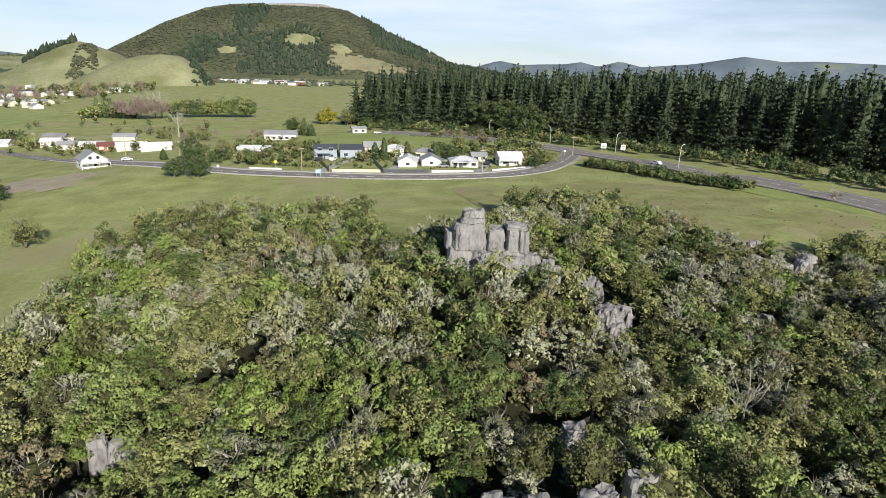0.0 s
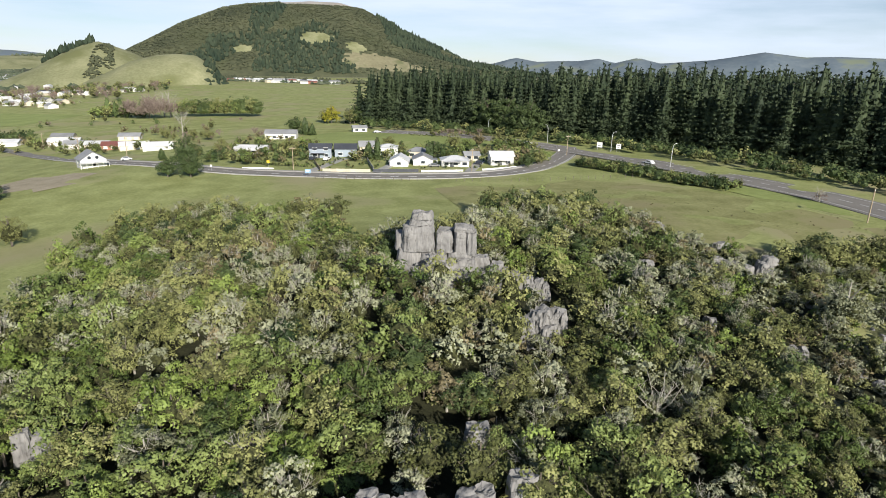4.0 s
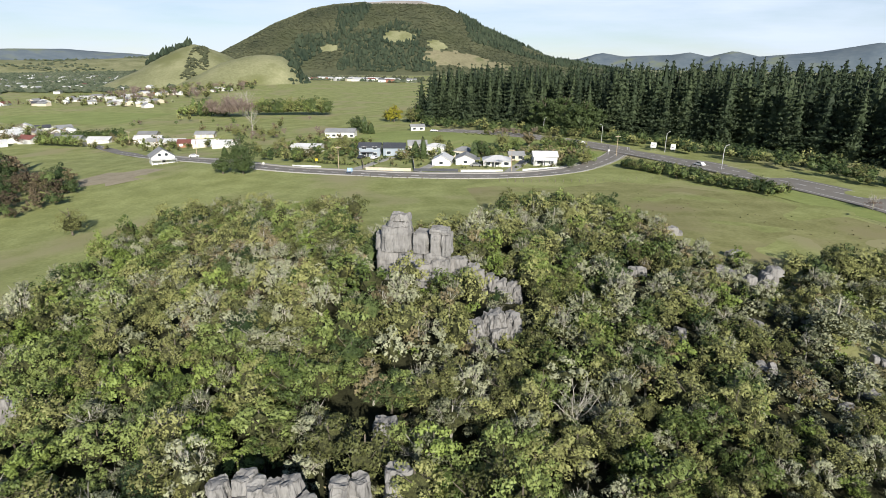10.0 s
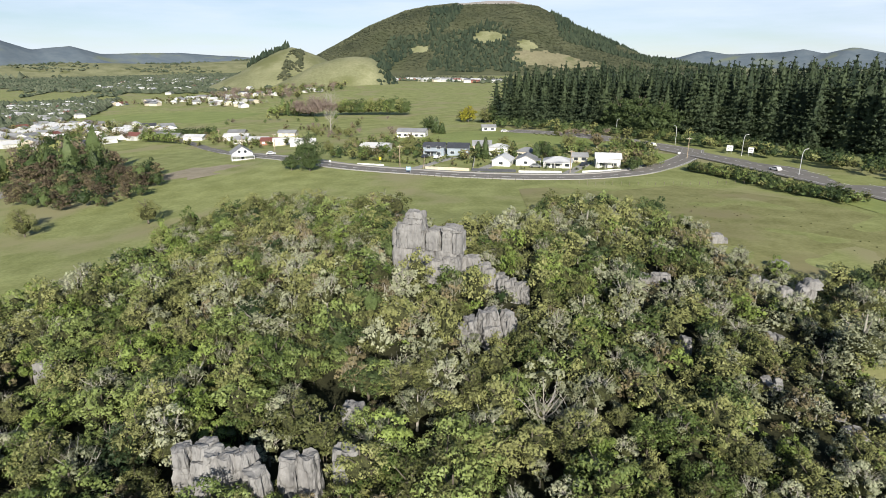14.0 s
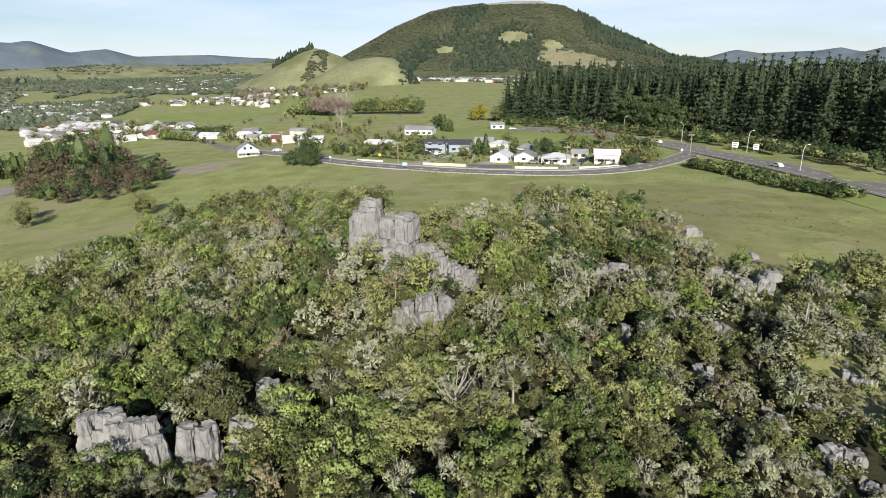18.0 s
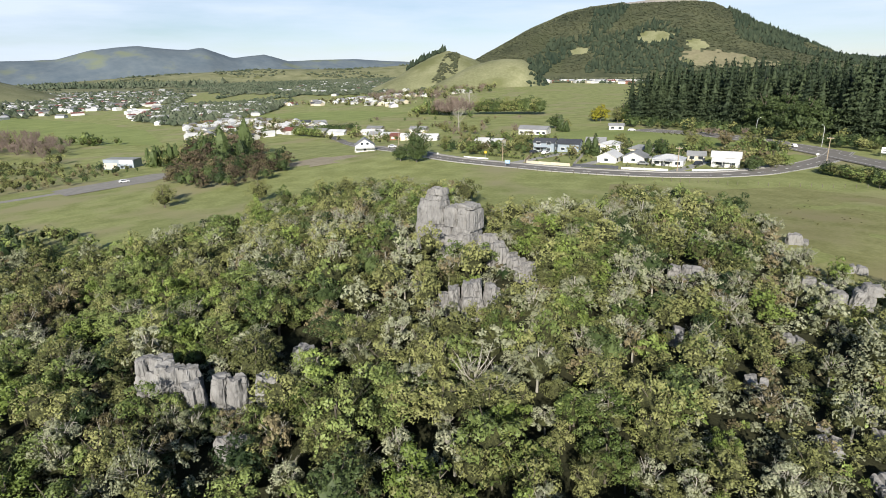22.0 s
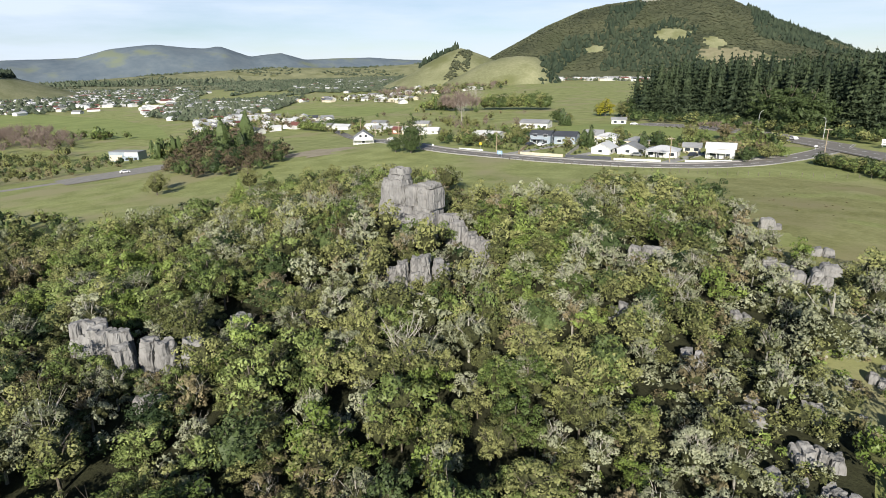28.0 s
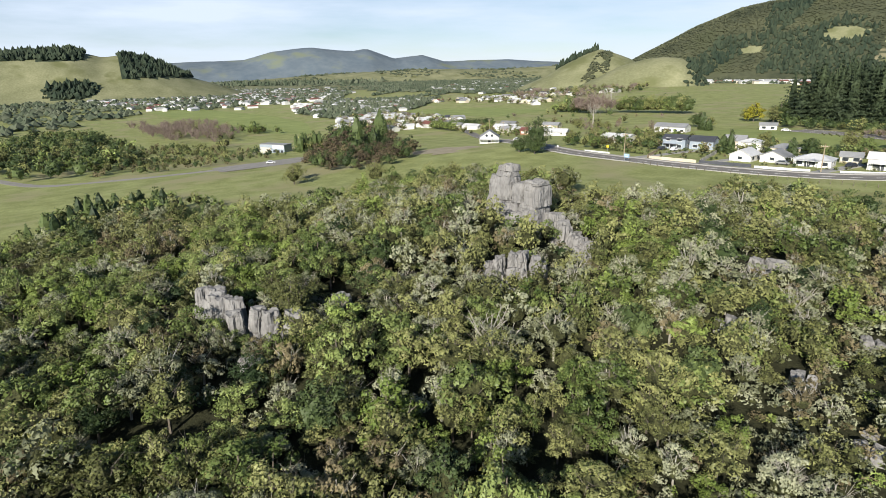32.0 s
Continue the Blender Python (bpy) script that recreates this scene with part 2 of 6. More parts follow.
# far hills: the blue of distance haze is mixed into the base colour
M["hazed_range"] = surface("hazed_range", (0.10, 0.135, 0.17), (0.18, 0.215, 0.235), 0.006, 0.03, 0.95, 0.0, 0.02, spot=(0.19, 0.22, 0.16), spot_scale=0.006)
M["bare_rock"] = surface("bare_rock", (0.30, 0.27, 0.24), (0.46, 0.42, 0.38), 0.01, 0.1, 0.95, 0.5, 0.1)


def limestone():
    """Grey karst: mottled, streaked down the face, with dark joints and bedding lines."""
    m = surface("limestone", (0.17, 0.165, 0.16), (0.34, 0.332, 0.318), 0.7, 4.0, 0.92, 0, stretch=(1, 1, 0.35), spot=(0.085, 0.083, 0.08), spot_scale=1.6, spot_at=0.60, gain=2.4)
    nt = m.node_tree
    bsdf = nt.nodes["Principled BSDF"]
    base = bsdf.inputs["Base Color"].links[0].from_socket
    geo = nt.nodes.new("ShaderNodeNewGeometry")
    warp = nt.nodes.new("ShaderNodeTexNoise")
    warp.inputs["Scale"].default_value = 1.3
    add = nt.nodes.new("ShaderNodeVectorMath")
    add.operation = "MULTIPLY_ADD"
    add.inputs[1].default_value = (0.5, 0.5, 0.5)
    nt.links.new(geo.outputs["Position"], warp.inputs["Vector"])
    nt.links.new(warp.outputs["Color"], add.inputs[0])
    nt.links.new(geo.outputs["Position"], add.inputs[2])
    masks = []
    for scale, wide in (((0.62, 0.62, 0.13), 0.014), ((0.07, 0.07, 0.42), 0.012)):
        mp = nt.nodes.new("ShaderNodeMapping")
        mp.inputs["Scale"].default_value = scale
        vor = nt.nodes.new("ShaderNodeTexVoronoi")
        vor.feature = "DISTANCE_TO_EDGE"
        vor.inputs["Scale"].default_value = 1.0
        rng_ = nt.nodes.new("ShaderNodeMapRange")
        rng_.inputs["From Min"].default_value, rng_.inputs["From Max"].default_value = 0.0, wide
        nt.links.new(add.outputs["Vector"], mp.inputs["Vector"])
        nt.links.new(mp.outputs["Vector"], vor.inputs["Vector"])
        nt.links.new(vor.outputs["Distance"], rng_.inputs["Value"])
        masks.append(rng_.outputs["Result"])
    both = nt.nodes.new("ShaderNodeMath")
    both.operation = "MULTIPLY"
    nt.links.new(masks[0], both.inputs[0])
    nt.links.new(masks[1], both.inputs[1])
    # the joints fade out here and there
    gap = nt.nodes.new("ShaderNodeTexNoise")
    gap.inputs["Scale"].default_value = 0.45
    nt.links.new(geo.outputs["Position"], gap.inputs["Vector"])
    fade = nt.nodes.new("ShaderNodeMapRange")
    fade.inputs["From Min"].default_value, fade.inputs["From Max"].default_value = 0.44, 0.58
    nt.links.new(gap.outputs["Fac"], fade.inputs["Value"])
    cover = nt.nodes.new("ShaderNodeMath")
    cover.operation = "MAXIMUM"
    nt.links.new(both.outputs[0], cover.inputs[0])
    nt.links.new(fade.outputs["Result"], cover.inputs[1])
    both = cover
    mix = nt.nodes.new("ShaderNodeMix")
    mix.data_type = "RGBA"
    mix.inputs["A"].default_value = (0.15, 0.146, 0.138, 1)
    nt.links.new(both.outputs[0], mix.inputs["Factor"])
    nt.links.new(base, mix.inputs["B"])
    nt.links.new(mix.outputs["Result"], bsdf.inputs["Base Color"])
    fine = nt.nodes.new("ShaderNodeTexNoise")
    fine.inputs["Scale"].default_value = 5.0
    fine.inputs["Detail"].default_value = 6
    high = nt.nodes.new("ShaderNodeMath")
    high.operation = "MULTIPLY_ADD"
    high.inputs[1].default_value = 0.3
    nt.links.new(both.outputs[0], high.inputs[0])
    nt.links.new(fine.outputs["Fac"], high.inputs[2])
    bump = nt.nodes.new("ShaderNodeBump")
    bump.inputs["Strength"].default_value = 0.9
    bump.inputs["Distance"].default_value = 0.12
    nt.links.new(high.outputs[0], bump.inputs["Height"])
    nt.links.new(bump.outputs["Normal"], bsdf.inputs["Normal"])
    return m


M["limestone"] = limestone()


# ---- the lie of the land ----
LAND = np.array([
    (-18, 4, -1.2), (-14, -6, -1.6), (0, -13, -3.6), (1, 0, -3.0), (-16, -45, -5), (35, 45, -4.5), (42, 20, -5), (60, -20, -8), (60, -80, -12), (0, -90, -9),
    (-80, 0, -9.5), (-80, -80, -13), (-75, 60, -9), (-30, 60, -6.5), (10, 95, -6.8), (60, 70, -5), (-130, 128, -9.5), (-64, 119, -8),
    (0, 127, -7.3), (35, 190, -6.5), (69, 152, -5.2), (102, 88, -4.6), (130, 40, -5), (0, 150, -7.6), (-78, 165, -9), (-35, 215, -7),
    (110, 185, -4.5), (0, 280, -7), (-70, 290, -9), (-116, 50, -12.5), (-160, 148, -12), (-150, 0, -16), (-200, 10, -19), (-320, 107, -27)], float)
FAR = np.array([
    (-216, 226, -17), (-220, 256, -15), (-430, 840, -8), (-600, 300, -33), (-600, -100, -35), (-400, -200, -32), (0, 700, -5), (500, 500, -5),
    (500, -300, -15), (0, -500, -25), (-1500, 800, -38), (-1500, -800, -38), (2000, 2000, -20), (-1500, 3000, -20), (-4000, 2000, -40), (1500, -2000, -30)], float)
CTRL = np.concatenate([LAND, FAR])


def _kernel(a, b):
    return np.sqrt(((a[:, None] - b[None]) ** 2).sum(-1) + 100.0)


_n = len(CTRL)
_A = np.zeros((_n + 1, _n + 1))
_A[:_n, :_n] = _kernel(CTRL[:, :2], CTRL[:, :2])
_A[:_n, _n] = _A[_n, :_n] = 1
WEIGHTS = np.linalg.solve(_A, np.r_[CTRL[:, 2], 0])


def land(x, y):
    """Height of the ground, for arrays or numbers."""
    p = np.stack([np.ravel(x), np.ravel(y)], -1).astype(float)
    q = p * np.minimum(1.0, 4500 / np.maximum(np.hypot(p[:, 0], p[:, 1]), 1))[:, None]
    return (_kernel(q, CTRL[:, :2]) @ WEIGHTS[:_n] + WEIGHTS[_n]).reshape(np.shape(x))


def lie(x, y):
    return float(land(np.array([x]), np.array([y]))[0])


def inside(poly, x, y):
    """Whether points lie in a polygon."""
    x, y = np.asarray(x, float), np.asarray(y, float)
    got = np.zeros(x.shape, bool)
    for (x0, y0), (x1, y1) in zip(poly, poly[1:] + poly[:1]):
        cross = ((y0 > y) != (y1 > y)) & (x < (x1 - x0) * (y - y0) / ((y1 - y0) or 1e-9) + x0)
        got ^= cross
    return got


# ---- mesh helpers ----
def mesh_np(name, verts, faces, mats, index=None, smooth=False):
    """A mesh from arrays: faces is (n, 3) or (n, 4); index: the material of each face."""
    me = bpy.data.meshes.new(name)
    k = faces.shape[1]
    me.vertices.add(len(verts))
    me.vertices.foreach_set("co", np.ascontiguousarray(verts, dtype=np.float32).ravel())
    me.loops.add(faces.size)
    me.loops.foreach_set("vertex_index", np.ascontiguousarray(faces, dtype=np.int32).ravel())
    me.polygons.add(len(faces))
    me.polygons.foreach_set("loop_start", np.arange(0, faces.size, k, dtype=np.int32))
    if index is not None:
        me.polygons.foreach_set("material_index", np.ascontiguousarray(index, dtype=np.int32))
    me.polygons.foreach_set("use_smooth", np.full(len(faces), smooth, bool))
    for m in mats:
        me.materials.append(m)
    me.update(calc_edges=True)
    return me


def part(name, bm, material, parent=None, label="", smooth=False):
    """Links a bmesh as one mesh object under a thing or a part."""
    me = bpy.data.meshes.new(name)
    bm.to_mesh(me)
    bm.free()
    me.materials.append(material)
    if smooth:
        me.polygons.foreach_set("use_smooth", [True] * len(me.polygons))
    ob = new(name, me)
    if parent:
        ob.parent = parent
    return tagged(ob, label)


def box_bm(x0, y0, z0, x1, y1, z1, bm=None):
    bm = bm or bmesh.new()
    v = [bm.verts.new((x, y, z)) for z in (z0, z1) for x, y in ((x0, y0), (x1, y0), (x1, y1), (x0, y1))]
    for f in ((3, 2, 1, 0), (4, 5, 6, 7), (0, 1, 5, 4), (1, 2, 6, 5), (2, 3, 7, 6), (3, 0, 4, 7)):
        bm.faces.new([v[i] for i in f])
    return bm


def prism_bm(points, depth, bm=None):
    """A closed outline in x, z pushed along y from 0 to depth."""
    bm = bm or bmesh.new()
    a = [bm.verts.new((x, 0, z)) for x, z in points]
    b = [bm.verts.new((x, depth, z)) for x, z in points]
    n = len(points)
    bm.faces.new(a)
    bm.faces.new(b[::-1])
    for i in range(n):
        bm.faces.new((a[i], b[i], b[(i + 1) % n], a[(i + 1) % n]))
    bmesh.ops.recalc_face_normals(bm, faces=bm.faces)
    return bm


def tube_bm(points, radii, sides=6, bm=None):
    """A tapered tube along points."""
    bm = bm or bmesh.new()
    rings = []
    for i, p in enumerate(points):
        p = Vector(p)
        d = (Vector(points[min(i + 1, len(points) - 1)]) - Vector(points[max(i - 1, 0)])).normalized()
        side = d.cross(Vector((0.13, 0.97, 0.2))).normalized()
        other = d.cross(side)
        rings.append([bm.verts.new(p + radii[i] * (side * math.cos(a) + other * math.sin(a))) for a in (2 * math.pi * k / sides for k in range(sides))])
    for r0, r1 in zip(rings, rings[1:]):
        for k in range(sides):
            bm.faces.new((r0[k], r0[(k + 1) % sides], r1[(k + 1) % sides], r1[k]))
    bm.faces.new(rings[0][::-1])
    bm.faces.new(rings[-1])
    return bm


def thing(name, x, y, z, turn=0.0, label="", category="", group="", kind=""):
    ob = new(name)
    ob.matrix_world = pose(x, y, z, 0, 0, turn)
    return tagged(ob, label, category, group, kind)


def ribbon(name, pts, width, lift, material, shift=0.0, label="", category="", step=3.0, kind="structure", thick=0.12, dash=None):
    """A strip laid over the land along a smoothed line; shift: metres to its right."""
    pts = [Vector((x, y, 0)) for x, y in pts]
    line = []
    for i in range(len(pts) - 1):
        p0, p1, p2, p3 = pts[max(i - 1, 0)], pts[i], pts[i + 1], pts[min(i + 2, len(pts) - 1)]
        n = max(2, int((p2 - p1).length / step))
        for k in range(n):
            t = k / n
            line.append(0.5 * (2 * p1 + (p2 - p0) * t + (2 * p0 - 5 * p1 + 4 * p2 - p3) * t * t + (3 * p1 - p0 - 3 * p2 + p3) * t ** 3))
    line.append(pts[-1])
    line = np.array([(p.x, p.y) for p in line])
    d = np.gradient(line, axis=0)
    d /= np.linalg.norm(d, axis=1)[:, None]
    right = np.stack([d[:, 1], -d[:, 0]], -1)
    mid = line + right * shift
    zc = land(line[:, 0], line[:, 1])
    a, b = mid - right * width / 2, mid + right * width / 2
    n = len(line)
    top_a, top_b = np.c_[a, zc + lift], np.c_[b, zc + lift]
    low_a, low_b = np.c_[a, zc + lift - thick], np.c_[b, zc + lift - thick]
    verts = np.concatenate([top_a, top_b, low_a, low_b])
    i = np.arange(n - 1)
    if dash:
        keep = (i // dash) % 2 == 0
        i = i[keep]
    faces = np.concatenate([np.stack([i, i + n, i + n + 1, i + 1], -1), np.stack([i, i + 1, i + 1 + 2 * n, i + 2 * n], -1), np.stack([i + n, i + 3 * n, i + 3 * n + 1, i + n + 1], -1)])
    ob = new(name, mesh_np(name, verts, faces, [material]))
    return tagged(ob, label, category, "", kind)


def ico_arrays(sub=1):
    bm = bmesh.new()
    bmesh.ops.create_icosphere(bm, subdivisions=sub, radius=1)
    v = np.array([w.co for w in bm.verts])
    f = np.array([[w.index for w in p.verts] for p in bm.faces])
    bm.free()
    return v, f


ICO_V, ICO_F = ico_arrays(1)


# ---- ground ----
ROAD = [(-420, 330), (-330, 275), (-250, 225), (-190, 180), (-150, 153), (-103, 130), (-64, 121), (-36, 120), (-6, 126), (13, 139), (25, 158), (34, 182), (37, 203)]
HIGHWAY = [(-60, 268), (-24, 250), (8, 226), (31, 201), (47, 178), (62, 152), (75, 129), (87, 106), (96, 84), (106, 38), (117, -20), (126, -120), (142, -300)]
TRACK = [(-420, -72), (-330, -42), (-262, -27), (-240, 2), (-229, 30), (-224, 60), (-225, 90), (-240, 120), (-280, 150), (-340, 190)]
BUSH = [(-100, -115), (-102, -60), (-100, -24), (-80, -18), (-79, 0), (-86, 20), (-90, 44), (-84, 62), (-64, 66), (-46, 64), (-38, 48), (-33, 26), (-27, 20), (-20, 28), (-11, 38), (-7, 60), (4, 70), (18, 70), (25, 52), (31, 42), (38, 29), (46, 26), (66, 36), (78, 30), (64, 12), (58, -20), (66, -60), (66, -115)]

LITTER = [(-96, -115), (-98, -60), (-96, -28), (-78, -22), (-76, 0), (-83, 20), (-86, 44), (-80, 59), (-64, 62), (-48, 60), (-41, 46), (-36, 24), (-27, 16), (-19, 24), (-8, 36), (-4, 58), (6, 66), (16, 66), (22, 50), (28, 40), (35, 26), (43, 8), (46, -12), (52, -40), (56, -115)]

side = 240
u = np.linspace(-1, 1, side)
gx = np.sinh(u * 6.2) / math.sinh(6.2) * 6000
xx, yy = np.meshgrid(gx - 40, gx + 40)
zz = land(xx, yy)
near = np.exp(-(xx ** 2 + yy ** 2) / 400 ** 2)
rip = np.array([noise.noise(Vector((x * 0.06, y * 0.06, 0))) for x, y in zip(xx.ravel(), yy.ravel())]).reshape(xx.shape)
zz = zz + rip * 0.25 * near
vi = np.arange(side * side).reshape(side, side)
quads = np.stack([vi[:-1, :-1], vi[:-1, 1:], vi[1:, 1:], vi[1:, :-1]], -1).reshape(-1, 4)
cx, cy = xx.ravel()[quads].mean(1), yy.ravel()[quads].mean(1)
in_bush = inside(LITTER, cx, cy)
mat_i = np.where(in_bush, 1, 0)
far_d = np.hypot(cx, cy)
mat_i = np.where(~in_bush & (far_d > 1700), 2, mat_i)
ground = new("ground", mesh_np("ground", np.stack([xx.ravel(), yy.ravel(), zz.ravel()], -1), quads, [M["grass"], M["litter_shade"], M["grass_dry"]], mat_i, True))
tagged(ground, "rolling green pasture with leaf litter darkened as shade under the bush", "ground", kind="structure")

ribbon("road", ROAD, 8.5, 0.14, M["asphalt"], label="grey asphalt road past the houses", category="road")
ribbon("road", HIGHWAY, 17.0, 0.12, M["asphalt"], label="wide grey asphalt highway beside the pine forest", category="road")
ribbon("road", TRACK, 5.5, 0.10, M["gravel"], label="pale gravel road through the paddocks", category="road")


# ---- hills ----
def ridge(name, cx_, cy_, turn, profile, depth, mats, label, rough=0.06, seed=1, cells=(70, 36), paint=None):
    """A hill: a skyline profile [(across, height)] and a round cross-section of half-width depth. paint(across, along, height) gives each face its material."""
    pr = np.array(profile, float)
    uu = np.linspace(pr[0, 0], pr[-1, 0], cells[0])
    ww = np.linspace(-1, 1, cells[1])
    U, W = np.meshgrid(uu, ww)
    H = np.interp(U, pr[:, 0], pr[:, 1])
    shape = np.cos(W * math.pi / 2) ** 1.3
    c, s = math.cos(radians(turn)), math.sin(radians(turn))
    X = cx_ + U * c - W * depth * s
    Y = cy_ + U * s + W * depth * c
    k = 6.0 / (pr[-1, 0] - pr[0, 0])
    N = np.array([noise.fractal(Vector((x * k, y * k, seed)), 1.0, 2.0, 6) for x, y in zip(X.ravel(), Y.ravel())]).reshape(X.shape)
    Z = -45 + (H + 45) * shape + N * (H + 45).max() * rough * (1 - shape ** 4 * 0.8)
    idx = np.arange(X.size).reshape(X.shape)
    q = np.stack([idx[:-1, :-1], idx[:-1, 1:], idx[1:, 1:], idx[1:, :-1]], -1).reshape(-1, 4)
    index = None
    if paint:
        index = paint(U.ravel()[q].mean(1), W.ravel()[q].mean(1), Z.ravel()[q].mean(1))
    ob = new(name, mesh_np(name, np.stack([X.ravel(), Y.ravel(), Z.ravel()], -1), q, mats, index, True))
    tagged(ob, label, "hill", kind="structure")
    return X, Y, Z, U, W


def clearing(u, w, cu, cw, ru, rw):
    return ((u - cu) / ru) ** 2 + ((w - cw) / rw) ** 2 < 1 + 0.35 * np.sin(u * 0.13) * np.sin(w * 170 + u * 0.03) + 0.2 * np.sin(u * 0.05 + 1)


def mountain_paint(u, w, z):
    m = np.zeros(u.shape, int)
    m[clearing(u, w, 10, -0.605, 64, 0.042) | clearing(u, w, 145, -0.66, 34, 0.03) | clearing(u, w, -222, -0.68, 34, 0.025)] = 1
    m[clearing(u, w, 235, -0.75, 150, 0.06) & (u > 85)] = 2
    m[(z > 236) & (u > -110)] = 3
    return m


MOUNTAIN = ridge("mountain", -638, 2438, 14.5, [(-1150, -40), (-900, 0), (-690, 44), (-570, 112), (-472, 166), (-329, 222), (-236, 240), (-120, 250), (-4, 259), (111, 259), (203, 238), (273, 204), (368, 160), (463, 116), (558, 76), (642, 40), (850, 5), (1200, -40)], 700, [M["far_wood"], M["grass_dry"], M["scrub_grass"], M["bare_rock"]], "forested volcanic cone with clearings and a rocky top", 0.03, 3, (270, 160), mountain_paint)
HILL = ridge("grass_hill", -666, 969, 33, [(-300, -40), (-160, -25), (-81, 8), (-53, 26), (-10, 47), (18, 57), (44, 49), (75, 38), (97, 26), (170, 0), (300, -40)], 200, [M["grass_dry"]], "smooth pale green grazed hill", 0.03, 5)
HILL_B = ridge("grass_hill", -520, 900, 28, [(-200, -35), (-110, -15), (-64, 6), (-29, 24), (11, 35), (41, 38), (70, 36), (92, 22), (112, -8), (135, -45)], 150, [M["grass_dry"]], "low round green grazed hill", 0.03, 6)
ridge("distant_range", -3300, 1900, 60, [(-2400, -40), (-1500, 40), (-1100, 62), (-818, 71), (-573, 81), (-416, 89), (-252, 135), (-130, 150), (-22, 158), (144, 139), (240, 136), (315, 148), (486, 84), (667, 106), (813, 70), (1231, 80), (1632, 51), (2400, -40)], 500, [M["hazed_range"]], "distant range of hills coloured blue for haze", 0.22, 7, (170, 40))
LOW_RANGE = ridge("distant_range", -2300, 2300, 45, [(-1500, -40), (-700, 5), (-300, 22), (100, 15), (500, 34), (900, 28), (1500, -40)], 400, [M["grass_dry"]], "low distant hills with woods and paddocks", 0.06, 8, (90, 24))
ridge("distant_range", 2300, 3900, -27, [(-3400, -40), (-2700, 26), (-2315, 54), (-2145, 100), (-1976, 73), (-1613, 86), (-1485, 104), (-1356, 74), (-1196, 112), (-1033, 75), (-697, 103), (-390, 157), (-154, 128), (33, 137), (384, 125), (900, 106), (1700, -40)], 450, [M["hazed_range"]], "distant range behind the forest coloured blue for haze", 0.10, 9, (150, 24))


def near_hill_paint(u, w, z):
    m = np.zeros(u.shape, int)
    m[((z > 52) & (u < -100)) | ((u > -20) & (w < 0.3) & (z > 8)) | clearing(u, w, -130, -0.8, 60, 0.1)] = 1
    return m


NEAR_HILL = ridge("near_hill", -1750, 420, 76, [(-900, -40), (-600, 30), (-380, 60), (-199, 76), (-128, 80), (-59, 62), (-7, 69), (68, 47), (159, 6), (300, -40)], 300, [M["grass_dry"], M["far_pine"]], "grazed hill with pine blocks on top", 0.05, 10, (90, 40), near_hill_paint)

OCT_V = np.array([(1, 0, 0), (-0.5, 0.87, 0), (-0.5, -0.87, 0), (0, 0, 1.5), (0.5, 0.87, 0.5), (0.5, -0.87, 0.5), (-1, 0, 0.5)], float)
OCT_F = np.array([(0, 4, 3), (4, 1, 3), (1, 6, 3), (6, 2, 3), (2, 5, 3), (5, 0, 3), (0, 1, 4), (1, 2, 6), (2, 0, 5)])


def far_wood(name, places, size, tall, material, label, seed, round_=False):
    """Very many small far crowns joined: places is (n, 3)."""
    r = np.random.default_rng(seed)
    n = len(places)
    s = size * r.uniform(0.6, 1.4, n)[:, None, None]
    a = r.uniform(0, 6.28, n)
    c, t = np.cos(a), np.sin(a)
    form, facets = (OCT_V * (1.05, 1.05, 0.62), OCT_F) if round_ else (OCT_V, OCT_F)
    v = np.repeat(form[None], n, 0) * (1 + (0.16 if round_ else 0.25) * r.normal(size=(n, len(form), 1)))
    x = v[:, :, 0] * c[:, None] - v[:, :, 1] * t[:, None]
    y = v[:, :, 0] * t[:, None] + v[:, :, 1] * c[:, None]
    v = np.stack([x, y, v[:, :, 2] * tall], -1) * s + places[:, None]
    f = (facets[None] + (np.arange(n) * len(form))[:, None, None]).reshape(-1, 3)
    return tagged(new(name, mesh_np(name, v.reshape(-1, 3), f, [material])), label, "forest", "", "stuff")


def on_ridge(hill, n, seed, test):
    """Random places on the camera-facing half of a ridge where test(across, along, height) holds."""
    X, Y, Z, U, W = hill
    r = np.random.default_rng(seed)
    i, j = r.uniform(0, X.shape[0] * 0.56, n), r.uniform(0, X.shape[1] - 1.01, n)
    a, b = i.astype(int), j.astype(int)
    fi, fj = i - a, j - b

    def mix(G):
        return G[a, b] * (1 - fi) * (1 - fj) + G[a + 1, b] * fi * (1 - fj) + G[a, b + 1] * (1 - fi) * fj + G[a + 1, b + 1] * fi * fj
    p = np.stack([mix(X), mix(Y), mix(Z)], -1)
    ok = test(mix(U), mix(W), p[:, 2])
    return p[ok]


def pine_zone(u, w, z):
    n = np.sin(u * 0.011 + w * 6) + np.sin(u * 0.023 - w * 11 + 1.3)
    return ((w > -0.86) & (w < -0.56) & (u > -390) & (u < 130) & (n > -0.9)) | ((z > 120) & (z < 232) & (u > -210) & (u < 110) & (n > 0.3)) | ((u > 260) & (w > -0.55) & (n > -0.4))


